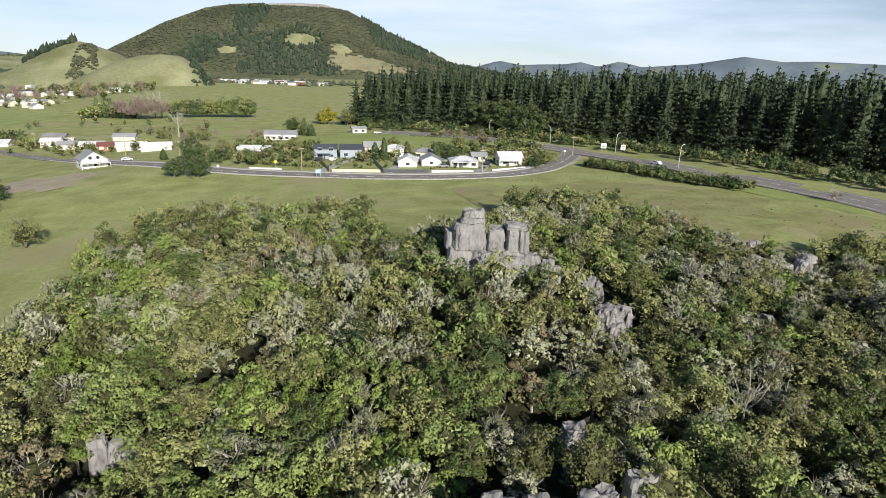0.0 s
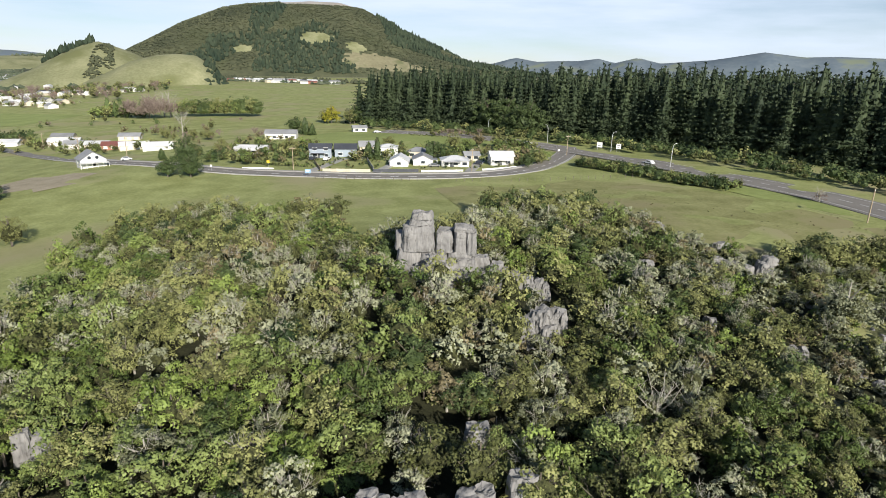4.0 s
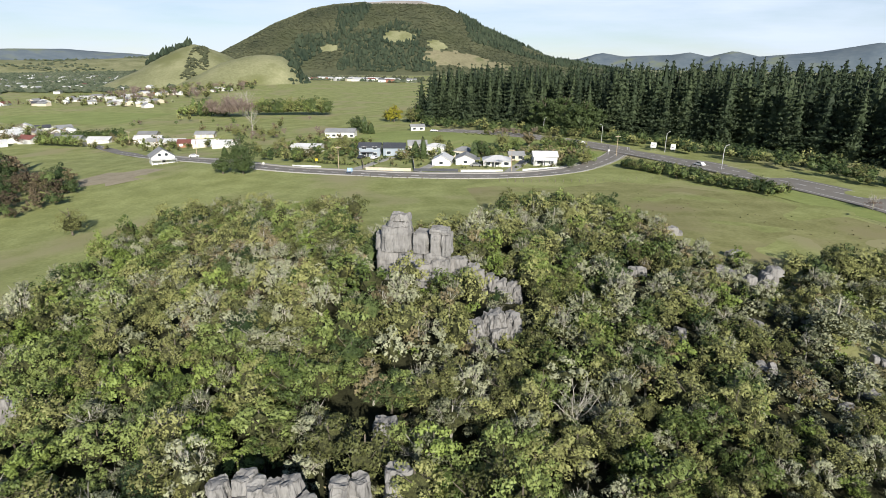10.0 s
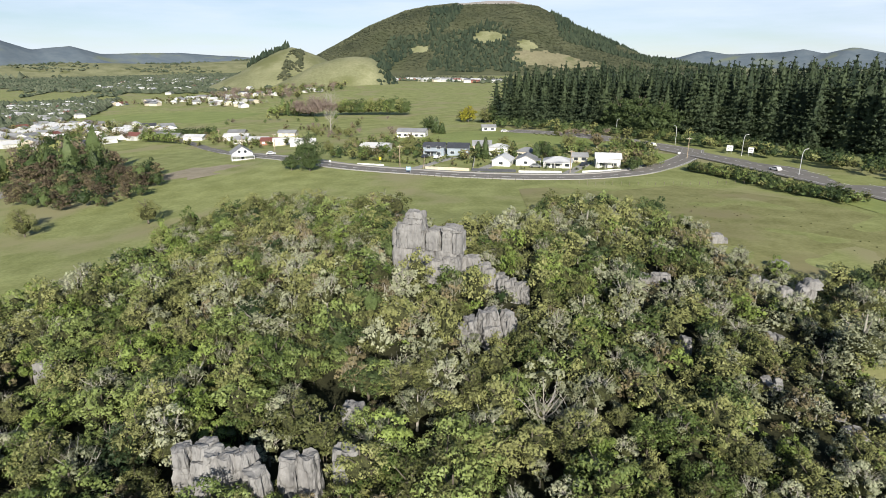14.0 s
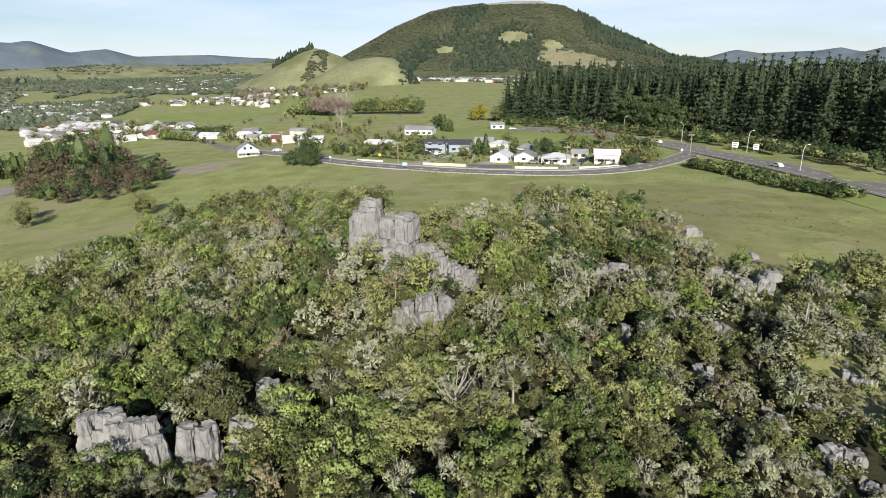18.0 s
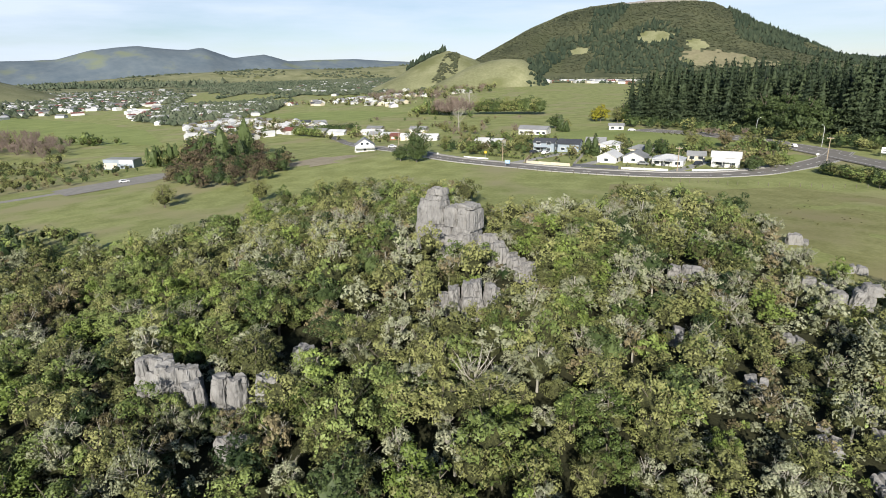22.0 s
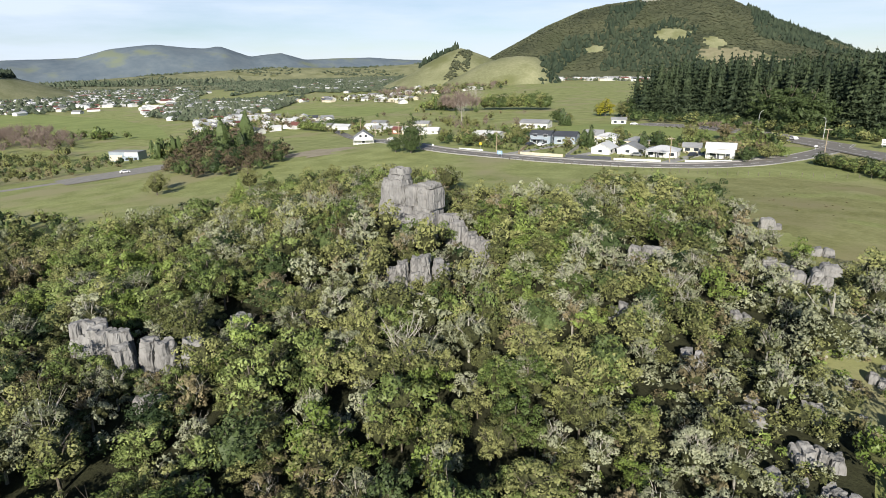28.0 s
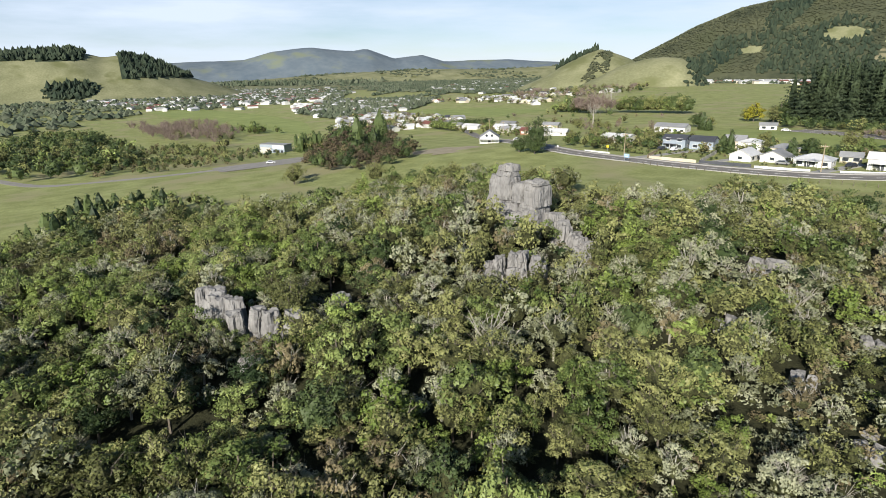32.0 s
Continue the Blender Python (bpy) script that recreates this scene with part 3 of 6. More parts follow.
far_wood("far_pines", on_ridge(MOUNTAIN, 30000, 31, lambda u, w, z: pine_zone(u, w, z) & (mountain_paint(u, w, z) == 0) & (z > -8)), 5.0, 1.5, M["far_pine"], "dark pine blocks on the mountain", 1)
far_wood("far_trees", on_ridge(MOUNTAIN, 34000, 32, lambda u, w, z: ~pine_zone(u, w, z) & (mountain_paint(u, w, z) == 0) & (z > 0)), 3.8, 1.0, M["far_wood"], "mixed forest on the mountain slopes", 2, True)
far_wood("far_pines", on_ridge(NEAR_HILL, 8000, 33, lambda u, w, z: (near_hill_paint(u, w, z) == 1)), 5, 1.4, M["far_pine"], "pine blocks on the grazed hill", 3)
far_wood("far_pines", on_ridge(HILL, 2600, 34, lambda u, w, z: (u < 14) & (w > -0.10) & (w < 0.15) & (z > 12)), 3.6, 1.7, M["far_pine"], "row of pines behind the grazed hill", 4)
far_wood("far_trees", on_ridge(HILL, 9000, 35, lambda u, w, z: (w > -0.66) & (w < -0.08) & (np.abs(u - 33 - (w + 0.1) * 40) < 9 - (w + 0.1) * 26) & (np.sin(u * 0.23) + np.sin(w * 27 + u * 0.1) > -0.7)), 2.9, 1.1, M["far_wood"], "scrub in the gully of the grazed hill", 5, True)
far_wood("far_trees", on_ridge(LOW_RANGE, 2600, 36, lambda u, w, z: np.sin(u * 0.013) + np.sin(w * 9 + u * 0.005) > 0.1), 7, 1.0, M["far_scrub"], "woods on the low distant hills", 6, True)


# ---- trees ----
rng = np.random.default_rng(7)


def leaves(r, lobes, count, size, narrow=0.40, droop=0.0, folded=True):
    """Folded leaf sprays on the skins of lobes [(x, y, z, radius, flatten)]: arrays of triangles."""
    lobes = np.array(lobes, float)
    wgt = lobes[:, 3] ** 2
    pick = r.choice(len(lobes), count, p=wgt / wgt.sum())
    d = r.normal(size=(count, 3))
    d[:, 2] += 0.35
    d /= np.linalg.norm(d, axis=1)[:, None]
    rad = lobes[pick, 3] * (0.62 + 0.5 * r.random(count) ** 0.8)
    c = lobes[pick, :3] + d * rad[:, None] * np.stack([np.ones(count), np.ones(count), lobes[pick, 4]], -1)
    nrm = d + r.normal(size=(count, 3)) * 0.32
    nrm[:, 2] += 0.15
    nrm /= np.linalg.norm(nrm, axis=1)[:, None]
    side_v = np.cross(nrm, r.normal(size=(count, 3)))
    side_v /= np.linalg.norm(side_v, axis=1)[:, None]
    s = size * (0.5 + 1.0 * r.random(count))[:, None]
    out = np.cross(nrm, side_v)
    out[:, 2] -= droop
    a = c - out * s * 0.5
    b = c + side_v * s * narrow + nrm * s * 0.18
    e = c + out * s * 0.6
    g = c - side_v * s * narrow + nrm * s * 0.18
    if not folded:
        return np.stack([b, e, g], 1).reshape(-1, 3), np.arange(count * 3).reshape(-1, 3)
    v = np.stack([a, b, e, g], 1).reshape(-1, 3)
    k = np.arange(count)[:, None] * 4
    f = np.concatenate([k + np.array([[0, 1, 2]]), k + np.array([[0, 2, 3]])], 1).reshape(-1, 3)
    return v, f


def joined(*sets):
    vs, fs, n = [], [], 0
    for v, f in sets:
        vs.append(v)
        fs.append(f + n)
        n += len(v)
    return np.concatenate(vs), np.concatenate(fs)


def crown_lobes(r, height, radius, kind):
    """Many small clumps over an uneven crown of one to three domes that come low at the sides."""
    lobes = []
    n = {"round": 34, "tall": 28, "flat": 24, "open": 30}[kind]
    domes = [(0.0, 0.0, 0.0, 1.0)]
    if kind in ("round", "open"):
        a0 = r.uniform(0, 6.28)
        for k in range(2):
            a = a0 + 2.6 * k + r.uniform(-0.4, 0.4)
            domes.append((math.cos(a) * radius * 0.5, math.sin(a) * radius * 0.5, -height * r.uniform(0.05, 0.2), r.uniform(0.5, 0.7)))
        domes[0] = (-math.cos(a0 + 1.3) * radius * 0.22, -math.sin(a0 + 1.3) * radius * 0.22, 0.0, 0.74)
    for i in range(n):
        a = 2.4 * i + r.uniform(-0.5, 0.5)
        t = (i + 0.5) / n
        if kind == "tall":
            rr = radius * 0.78 * (1 - t) ** 0.8 * r.uniform(0.75, 1.1)
            q = radius * (0.30 - 0.14 * t) * r.uniform(0.8, 1.2)
            z = height * (0.16 + 0.80 * t) - q * 0.5
            lobes.append((math.cos(a) * rr, math.sin(a) * rr, max(z, q * 0.7), q, 0.8))
            continue
        dx, dy, dz, ds = domes[i % len(domes)]
        c = 1 - 1.35 * t ** 1.1                    # from the top of a dome down its sides
        rr = radius * ds * math.sqrt(max(0.0, 1 - c * c)) * r.uniform(0.7, 1.12)
        q = radius * r.uniform(0.16, 0.31) * (1.0 if kind != "open" else 0.85)
        z = height * 0.56 + dz + c * height * 0.36 * (0.5 + 0.5 * ds) + r.uniform(-0.06, 0.06) * height
        lobes.append((dx + math.cos(a) * rr, dy + math.sin(a) * rr, max(z, q * 0.7), q, r.uniform(0.6, 0.9)))
    return lobes


CORE_V, CORE_F = ico_arrays(2)


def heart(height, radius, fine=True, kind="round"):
    """The mass of twigs and leaves inside a crown, mostly coloured dark to stand for inner shade."""
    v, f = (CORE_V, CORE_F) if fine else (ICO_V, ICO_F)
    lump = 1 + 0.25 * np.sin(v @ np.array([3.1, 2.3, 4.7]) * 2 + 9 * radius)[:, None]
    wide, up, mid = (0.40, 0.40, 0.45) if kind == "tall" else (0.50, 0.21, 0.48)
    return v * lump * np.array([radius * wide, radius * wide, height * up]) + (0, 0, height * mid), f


def twigs(r, height, radius, count, thick=0.024):
    """Bare pale twigs that fork up through a crown: three-sided sticks."""
    vs, fs, n = [], [], 0
    for _ in range(count):
        a = r.random() * 6.283
        base = np.array([math.cos(a), math.sin(a), 0]) * radius * 0.25 * r.random() + (0, 0, height * (0.35 + 0.2 * r.random()))
        tip = np.array([math.cos(a), math.sin(a), 0]) * radius * (0.35 + 0.5 * r.random()) + (0, 0, height * (0.66 + 0.24 * r.random()))
        for k in range(5):
            end = tip + r.normal(size=3) * radius * 0.24 if k else tip
            start = base if not k else base + (tip - base) * (0.4 + 0.45 * r.random())
            d = end - start
            s1 = np.cross(d, (0.3, 0.2, 1.0))
            s1 /= np.linalg.norm(s1) + 1e-9
            s2 = np.cross(d / np.linalg.norm(d), s1)
            t0 = thick * (1 if not k else 0.7)
            ring = [start + t0 * (s1 * math.cos(b) + s2 * math.sin(b)) for b in (0, 2.1, 4.2)]
            vs += ring + [end]
            fs += [(n, n + 1, n + 3), (n + 1, n + 2, n + 3), (n + 2, n, n + 3)]
            n += 4
    return np.array(vs), np.array(fs)


def trunk_arrays(r, height, radius, thick):
    vs, fs, n = [], [], 0
    lines = [((0, 0, -0.4), (r.normal() * 0.1, r.normal() * 0.1, height * 0.8), thick)]
    for k in range(3):
        a = 2.1 * k + r.random()
        z = height * (0.28 + 0.12 * k)
        lines.append(((0, 0, z), (math.cos(a) * radius * 0.7, math.sin(a) * radius * 0.7, z + height * 0.32), thick * 0.5))
    for p, q, t in lines:
        p, q = np.array(p), np.array(q)
        for end, w in ((p, t), (q, t * 0.3)):
            for b in range(5):
                vs.append(end + (w * math.cos(b * 1.2566), w * math.sin(b * 1.2566), 0))
        for b in range(5):
            c = (b + 1) % 5
            fs += [(n + b, n + c, n + 5 + c), (n + b, n + 5 + c, n + 5 + b)]
        n += 10
    return np.array(vs), np.array(fs)


SPECIES = {  # leaf material, crown kind, height, radius, leaf size, twig count, bark, description
    "green": ("leaf_green", "round", 4.6, 1.9, 0.28, 0, "bark", "bushy bright green broadleaf tree"),
    "olive": ("leaf_olive", "round", 4.9, 1.8, 0.26, 4, "bark", "dense olive green native tree"),
    "grey": ("leaf_grey", "open", 4.6, 1.7, 0.26, 10, "bark_pale", "grey-green tree with pale lichen-covered twigs"),
    "brown": ("leaf_brown", "open", 4.2, 1.6, 0.28, 6, "bark_pale", "brownish twiggy tree in winter leaf"),
    "lime": ("leaf_lime", "round", 4.2, 1.7, 0.28, 0, "bark", "yellow-green leafy tree"),
    "evergreen": ("leaf_dark", "round", 4.8, 1.9, 0.28, 0, "bark", "dark green broad evergreen tree"),
    "dark": ("leaf_dark", "tall", 6.2, 1.9, 0.28, 0, "bark", "dark green conical native tree"),
}
TEMPLATES = {}
CORE = {}            # how many of a template's faces, the first ones, are its inner core
for sp, (leaf, kind_, hgt, rad_, ls, tw, bark, words) in SPECIES.items():
    for var in range(4):
        lobes = crown_lobes(rng, hgt, rad_, kind_)
        fill = 1750 if kind_ != "open" else 1400
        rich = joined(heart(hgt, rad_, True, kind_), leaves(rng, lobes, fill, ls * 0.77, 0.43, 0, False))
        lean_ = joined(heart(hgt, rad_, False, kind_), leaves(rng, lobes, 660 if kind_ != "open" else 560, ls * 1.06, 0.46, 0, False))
        tr = trunk_arrays(rng, hgt, rad_, 0.14)
        if tw:
            tr = joined(tr, twigs(rng, hgt, rad_, tw, 0.03))
        tiny = joined(heart(hgt, rad_, False, kind_), leaves(rng, lobes, 110, ls * 2.1, 0.5, 0, False))
        wee = joined(heart(hgt, rad_, False, kind_), leaves(rng, lobes, 60, ls * 2.9, 0.5, 0, False))
        TEMPLATES[sp, var] = (rich, lean_, tr, tiny, wee)
        CORE[sp, var] = (len(CORE_F), 20, 0, 20, 20)


def own_tint(me, values):
    """Stores each tree's own shade on its faces."""
    me.attributes.new("tint", "FLOAT", "FACE").data.foreach_set("value", np.ascontiguousarray(values, dtype=np.float32))


def planted(name, spots, which, material, lod, label, category):  # lod 0: full, 1: half, 3: far, 4: very far
    """Many crowns or trunks joined into one mesh: spots are (x, y, z, turn, scale, tall, variant)."""
    if not spots:
        return None
    vs, fs, n, inner, tints = [], [], 0, [], []
    rt = np.random.default_rng(len(spots) + lod)
    for x, y, z, turn, sc, tall, sp, var in spots:
        v, f = TEMPLATES[sp, var][2] if which == "trunk" else TEMPLATES[sp, var][lod]
        c, s = math.cos(turn) * sc, math.sin(turn) * sc
        p = np.empty_like(v)
        p[:, 0] = v[:, 0] * c - v[:, 1] * s + x
        p[:, 1] = v[:, 0] * s + v[:, 1] * c + y
        p[:, 2] = v[:, 2] * sc * tall + z
        vs.append(p)
        fs.append(f + n)
        k = np.zeros(len(f), int)
        if which != "trunk":
            k[:CORE[sp, var][lod]] = 1
        inner.append(k)
        tints.append(np.full(len(f), rt.uniform(-0.5, 0.5)))
        n += len(v)
    ob = new(name, mesh_np(name, np.concatenate(vs), np.concatenate(fs), [material, material if material == M["leaf_dark"] else M["shaded_core"]], np.concatenate(inner)))
    own_tint(ob.data, np.concatenate(tints))
    return tagged(ob, label, category, "", "stuff")


# ---- the bush on the knoll ----
# rocks keep the trees off: x, y, radius
ROCK_SPOTS = [(-18.0, 3.6, 3.6), (-14.5, 3.4, 3.4), (-11.0, 3.4, 3.4), (-6.8, 3.8, 2.8), (-3.8, 2.8, 2.2), (-0.4, 1.8, 2.8), (-4.2, -14.0, 2.2), (-1.2, -12.0, 2.6), (1.2, -10.4, 2.0), (-18.0, -45.0, 2.6), (-14.2, -45.0, 2.4), (-10.6, -43.3, 2.2), (-7.2, -41.5, 1.8), (-9.3, -33.5, 1.8), (41, 20.5, 2.6), (31.5, 49.5, 2.0), (19, 17.5, 2.2), (36.3, 24, 2.2), (22.4, -3.5, 1.6), (32.0, -8.8, 1.6), (38.9, -15, 1.8), (44.3, -18.2, 2.2), (46, -21.6, 2.0), (47, -3, 2.4), (51.9, 8, 2.0), (34.6, 4.2, 1.8), (-49, -34, 2.6), (-78, -26, 1.6), (-4.6, -46.7, 1.6), (-13.7, -45.0, 2.2)]
# bare faces that look out over low growth: x, y, reach, all on the sunny side of a rock
LOW = [(-15, -0.6, 2.4), (-10.0, -1.0, 4.0), (-6, -0.5, 3.5), (-1.5, -2.0, 3.5), (0.5, -5, 3.5), (-1, -15.4, 2.2), (2.4, -13.0, 1.8), (-18.2, -1.0, 2.5), (-17.5, -47.8, 2.2), (-10, -45.6, 2.0), (-9.3, -36.0, 2.0), (41, 15.5, 4.0), (20, 13.5, 3.5), (36, 20, 3.5), (45, -24, 6), (47, -8, 6), (22, -7, 3), (32, -12, 3), (39, -19, 3.5), (34.6, 0.5, 3), (-49, -38.5, 4.0), (-4.6, -50, 3), (31.5, 46, 3)]


def bush_spots():
    r = np.random.default_rng(21)
    spots = []
    step = 2.75
    for i in range(int(178 / step) + 1):
        for j in range(int(185 / step) + 1):
            x = -110 + i * step + r.uniform(-1.35, 1.35)
            y = -115 + j * step + r.uniform(-1.35, 1.35)
            keep = r.random()
            sc = r.uniform(0.6, 1.0) if r.random() < 0.66 else r.uniform(1.0, 1.42)
            tall = r.uniform(0.8, 1.25)
            turn = r.uniform(0, 6.28)
            var = int(r.integers(4))
            w = r.random()
            if not inside(BUSH, np.array([x]), np.array([y]))[0] or keep < 0.10 + 0.22 * max(0.0, noise.noise(Vector((x * 0.13, y * 0.13, 7.0)))):
                continue
            if (y < -68 or (x > 46 and y < -30) or (x > 60 and y < 8)) and keep < 0.55:
                continue
            if any((x - a) ** 2 + (y - b) ** 2 < c * c for a, b, c in ROCK_SPOTS):
                continue
            if any((x - a) ** 2 + (y - b) ** 2 < c * c for a, b, c in LOW):
                sc *= 0.62
            # species in drifts
            n1 = noise.noise(Vector((x * 0.045, y * 0.045, 3.0)))
            n2 = noise.noise(Vector((x * 0.11, y * 0.11, 9.0)))
            v = w + 0.5 * n2
            if x > 28 and y < 48:
                if keep < 0.05:
                    continue
                sp = "grey" if v < 0.48 else "olive" if v < 0.72 else "brown" if v < 0.84 else "lime"
                sc *= 0.78
            elif n1 > (0.18 if x > -24 else -0.02):
                sp = "green" if v < 0.34 else "lime" if v < (0.52 if x > -24 else 0.66) else "olive" if v < 0.85 else "grey"
            elif n1 < -0.2:
                sp = "brown" if v < 0.30 else "grey" if v < 0.62 else "olive"
            else:
                sp = "olive" if v < 0.38 else "grey" if v < 0.62 else "green" if v < 0.8 else "brown" if v < 0.93 else "evergreen"
            spots.append((x, y, lie(x, y), turn, sc, tall, sp, var))
    # low scrub between the rocks of the open slope and under gaps of the bush
    for k in range(1500):
        x, y = (r.uniform(26, 60), r.uniform(-46, 30)) if k < 1050 else (r.uniform(-60, 30), r.uniform(-60, 20))
        sc = r.uniform(0.22, 0.5) if k < 1050 else r.uniform(0.35, 0.6)
        v, turn, var = r.random(), r.uniform(0, 6.28), int(r.integers(4))
        if any((x - a) ** 2 + (y - b) ** 2 < (c * 0.55) ** 2 for a, b, c in ROCK_SPOTS) or (x > 44 and noise.noise(Vector((x * 0.2, y * 0.2, 5.0))) > 0.12):
            continue
        spots.append((x, y, lie(x, y), turn, sc, r.uniform(0.7, 1.0), "grey" if v < 0.4 else "olive" if v < 0.68 else "brown" if v < 0.8 else "lime", var))
    # broad crowns that rise over the rest
    for k in range(300):
        x, y = r.uniform(-92, 28), r.uniform(-66, 58)
        turn, sc, tall, var, v = r.uniform(0, 6.28), r.uniform(1.1, 1.45), r.uniform(0.75, 0.92), int(r.integers(4)), r.random()
        if inside(BUSH, np.array([x]), np.array([y]))[0] and not any((x - a) ** 2 + (y - b) ** 2 < (c + 1.5) ** 2 for a, b, c in ROCK_SPOTS + LOW):
            spots.append((x, y, lie(x, y), turn, sc, tall, "olive" if v < 0.5 else "green" if v < 0.72 else "evergreen" if v < 0.82 else "grey", var))
    # tall olive and dark trees on the far brow
    for k in range(120):
        a = r.random()
        x, y = (r.uniform(-6, 20), r.uniform(44, 64)) if a < 0.4 else (r.uniform(-86, -38), r.uniform(28, 64)) if a < 0.8 else (r.uniform(48, 76), r.uniform(22, 34))
        if inside(BUSH, np.array([x]), np.array([y]))[0]:
            spots.append((x, y, lie(x, y), r.uniform(0, 6.28), r.uniform(1.0, 1.4), r.uniform(0.9, 1.15), "olive" if r.random() < 0.7 else "evergreen", int(r.integers(4))))
    # small trees at the foot of the near cliff
    for x, y, sp, sc in ((-19.6, -48.2, "olive", 0.8), (-17.2, -48.4, "green", 0.75), (-14.8, -47.8, "grey", 0.78), (-12.4, -46.8, "olive", 0.8), (-10.2, -45.8, "green", 0.72), (-8.0, -45.0, "brown", 0.75), (-6.0, -43.8, "olive", 0.8)):
        spots.append((x, y, lie(x, y), r.uniform(0, 6.28), sc, 0.95, sp, int(r.integers(4))))
    # small trees at the foot of the fluted wall
    for x, y, sp, sc in ((-6.2, -17.4, "olive", 0.8), (-4.0, -16.6, "brown", 0.7), (-1.9, -15.3, "grey", 0.66), (0.2, -14.2, "olive", 0.7), (2.2, -13.0, "green", 0.7), (4.2, -11.6, "brown", 0.75)):
        spots.append((x, y, lie(x, y), r.uniform(0, 6.28), sc, 0.95, sp, int(r.integers(4))))
    # single trees that stand out
    for x, y, sp, sc in ((-5, 20, "lime", 1.5), (-18.5, -7, "green", 1.6), (-25.6, 20, "grey", 1.3), (-39.6, 50, "olive", 1.7), (3, 48, "olive", 1.9), (12.6, 49, "olive", 1.9), (58, 26, "olive", 1.5), (47, 25, "olive", 1.3), (15, -36, "green", 1.6), (21.4, -11, "lime", 1.1), (-23, -3, "green", 1.5), (-9, -3, "green", 1.2)):
        spots.append((x, y, lie(x, y), r.uniform(0, 6.28), sc, 0.95, sp, int(r.integers(4))))
    return spots


def close_by(s):
    return -64 < s[1] < -22 and -62 < s[0] < 46


SPOTS = bush_spots()
single = [s for s in SPOTS if -46 < s[1] < -26 and -42 < s[0] < 26][:280]
single_set = set(single)
first = {}
for n, (x, y, z, turn, sc, tall, sp, var) in enumerate(single):
    shade_ = n % 3
    m = Matrix.Translation((x, y, z)) @ Matrix.Rotation(turn, 4, "Z") @ Matrix.Diagonal((sc, sc, sc * tall, 1))
    if (sp, var, shade_) not in first:
        leaf, _, _, _, _, _, bark, words = SPECIES[sp]
        rich, _, tr, _, _ = TEMPLATES[sp, var]
        tree = tagged(new("tree"), words + " in dense bush", "tree", "trees of the knoll bush")
        crown = new("crown", mesh_np("crown", rich[0], rich[1], [M[leaf], M["shaded_core"]], (np.arange(len(rich[1])) < CORE[sp, var][0]).astype(int)))
        own_tint(crown.data, np.full(len(rich[1]), (-0.4, 0.0, 0.42)[shade_]))
        trunk = new("trunk", mesh_np("trunk", tr[0], tr[1], [M[bark]]))
        crown.parent = trunk.parent = tree
        tree.matrix_basis = m
        first[sp, var, shade_] = tree
    else:
        t_ = copy_thing(first[sp, var, shade_], Matrix.Identity(4))
        t_.matrix_basis = m
for sp, (leaf, _, _, _, _, _, bark, words) in SPECIES.items():
    rest = [s for s in SPOTS if s[6] == sp and s not in single_set]
    low = [s for s in rest if s[4] < 0.62 and s[1] > -64]
    rest = [s for s in rest if s not in low]
    near_ = [s for s in rest if close_by(s)]
    far_ = [s for s in rest if not close_by(s) and s[1] > -72 and not (s[0] > 46 and s[1] < -30)]
    under = [s for s in rest if s[1] <= -72 or (s[0] > 46 and s[1] < -30)]
    planted("bush", near_, "crown", M[leaf], 0, "thicket of " + words + "s", "bush")
    planted("bush", far_, "crown", M[leaf], 1, "thicket of " + words + "s", "bush")
    planted("scrub", low, "crown", M[leaf], 3, "low scrub of " + words + "s", "scrub")
    planted("bush", under, "crown", M[leaf], 4, "thicket of " + words + "s", "bush")
    planted("bush_stems", [s for s in near_ if s[4] > 0.75] + [s for s in far_ if s[1] > -20 and s[4] > 0.7 and sp in ("grey", "brown")], "trunk", M[bark], 0, "stems and twigs of the bush", "stems")


# ---- pine forest ----
def pine_arrays(r, height, radius, tiers, per, count, size, skirt):
    """An uneven cone of branch shelves: each branch is a flat drooping plume of needle sprays, thinning to a pointed leader."""
    plumes, tops = [], []
    for i in range(tiers):
        t = i / (tiers - 1)
        q = radius * (1 - t) ** 0.75 * r.uniform(0.7, 1.12) + 0.15
        n = max(3, int(per * (1 - 0.5 * t)))
        for k in range(n):
            a = 6.283 * (k + 0.8 * r.random()) / n + i * 1.3
            z = height * (skirt + (0.97 - skirt) * t) + r.normal() * 0.4 * (1 - t)
            reach = q * r.uniform(0.7, 1.15)
            for u in (0.3, 0.62, 0.95):
                (plumes if t < 0.78 else tops).append((math.cos(a) * reach * u, math.sin(a) * reach * u, z - 0.16 * reach * u + 0.1 * reach * u * u, 0.16 + 0.24 * q * (1.15 - 0.6 * u), 0.38))
    # the shaded inner cone, stepped at each whorl
    vs, fs, sides = [], [], 8
    for i in range(tiers):
        t = i / (tiers - 1)
        for k in range(sides):
            w = radius * (0.40 * (1 - t) ** 0.8 + 0.015) * r.uniform(0.7, 1.2) * (1.0 if i % 2 else 0.7)
            vs.append((math.cos(k * 0.785) * w, math.sin(k * 0.785) * w, height * (skirt + (0.96 - skirt) * t)))
    for i in range(tiers - 1):
        for k in range(sides):
            a, b = i * sides + k, i * sides + (k + 1) % sides
            fs += [(a, b, b + sides), (a, b + sides, a + sides)]
    return joined((np.array(vs), np.array(fs)), leaves(r, plumes, int(count * 0.84), size, 0.28, 0.05, False), leaves(r, tops, int(count * 0.16), size * 0.55, 0.28, 0.0, False))


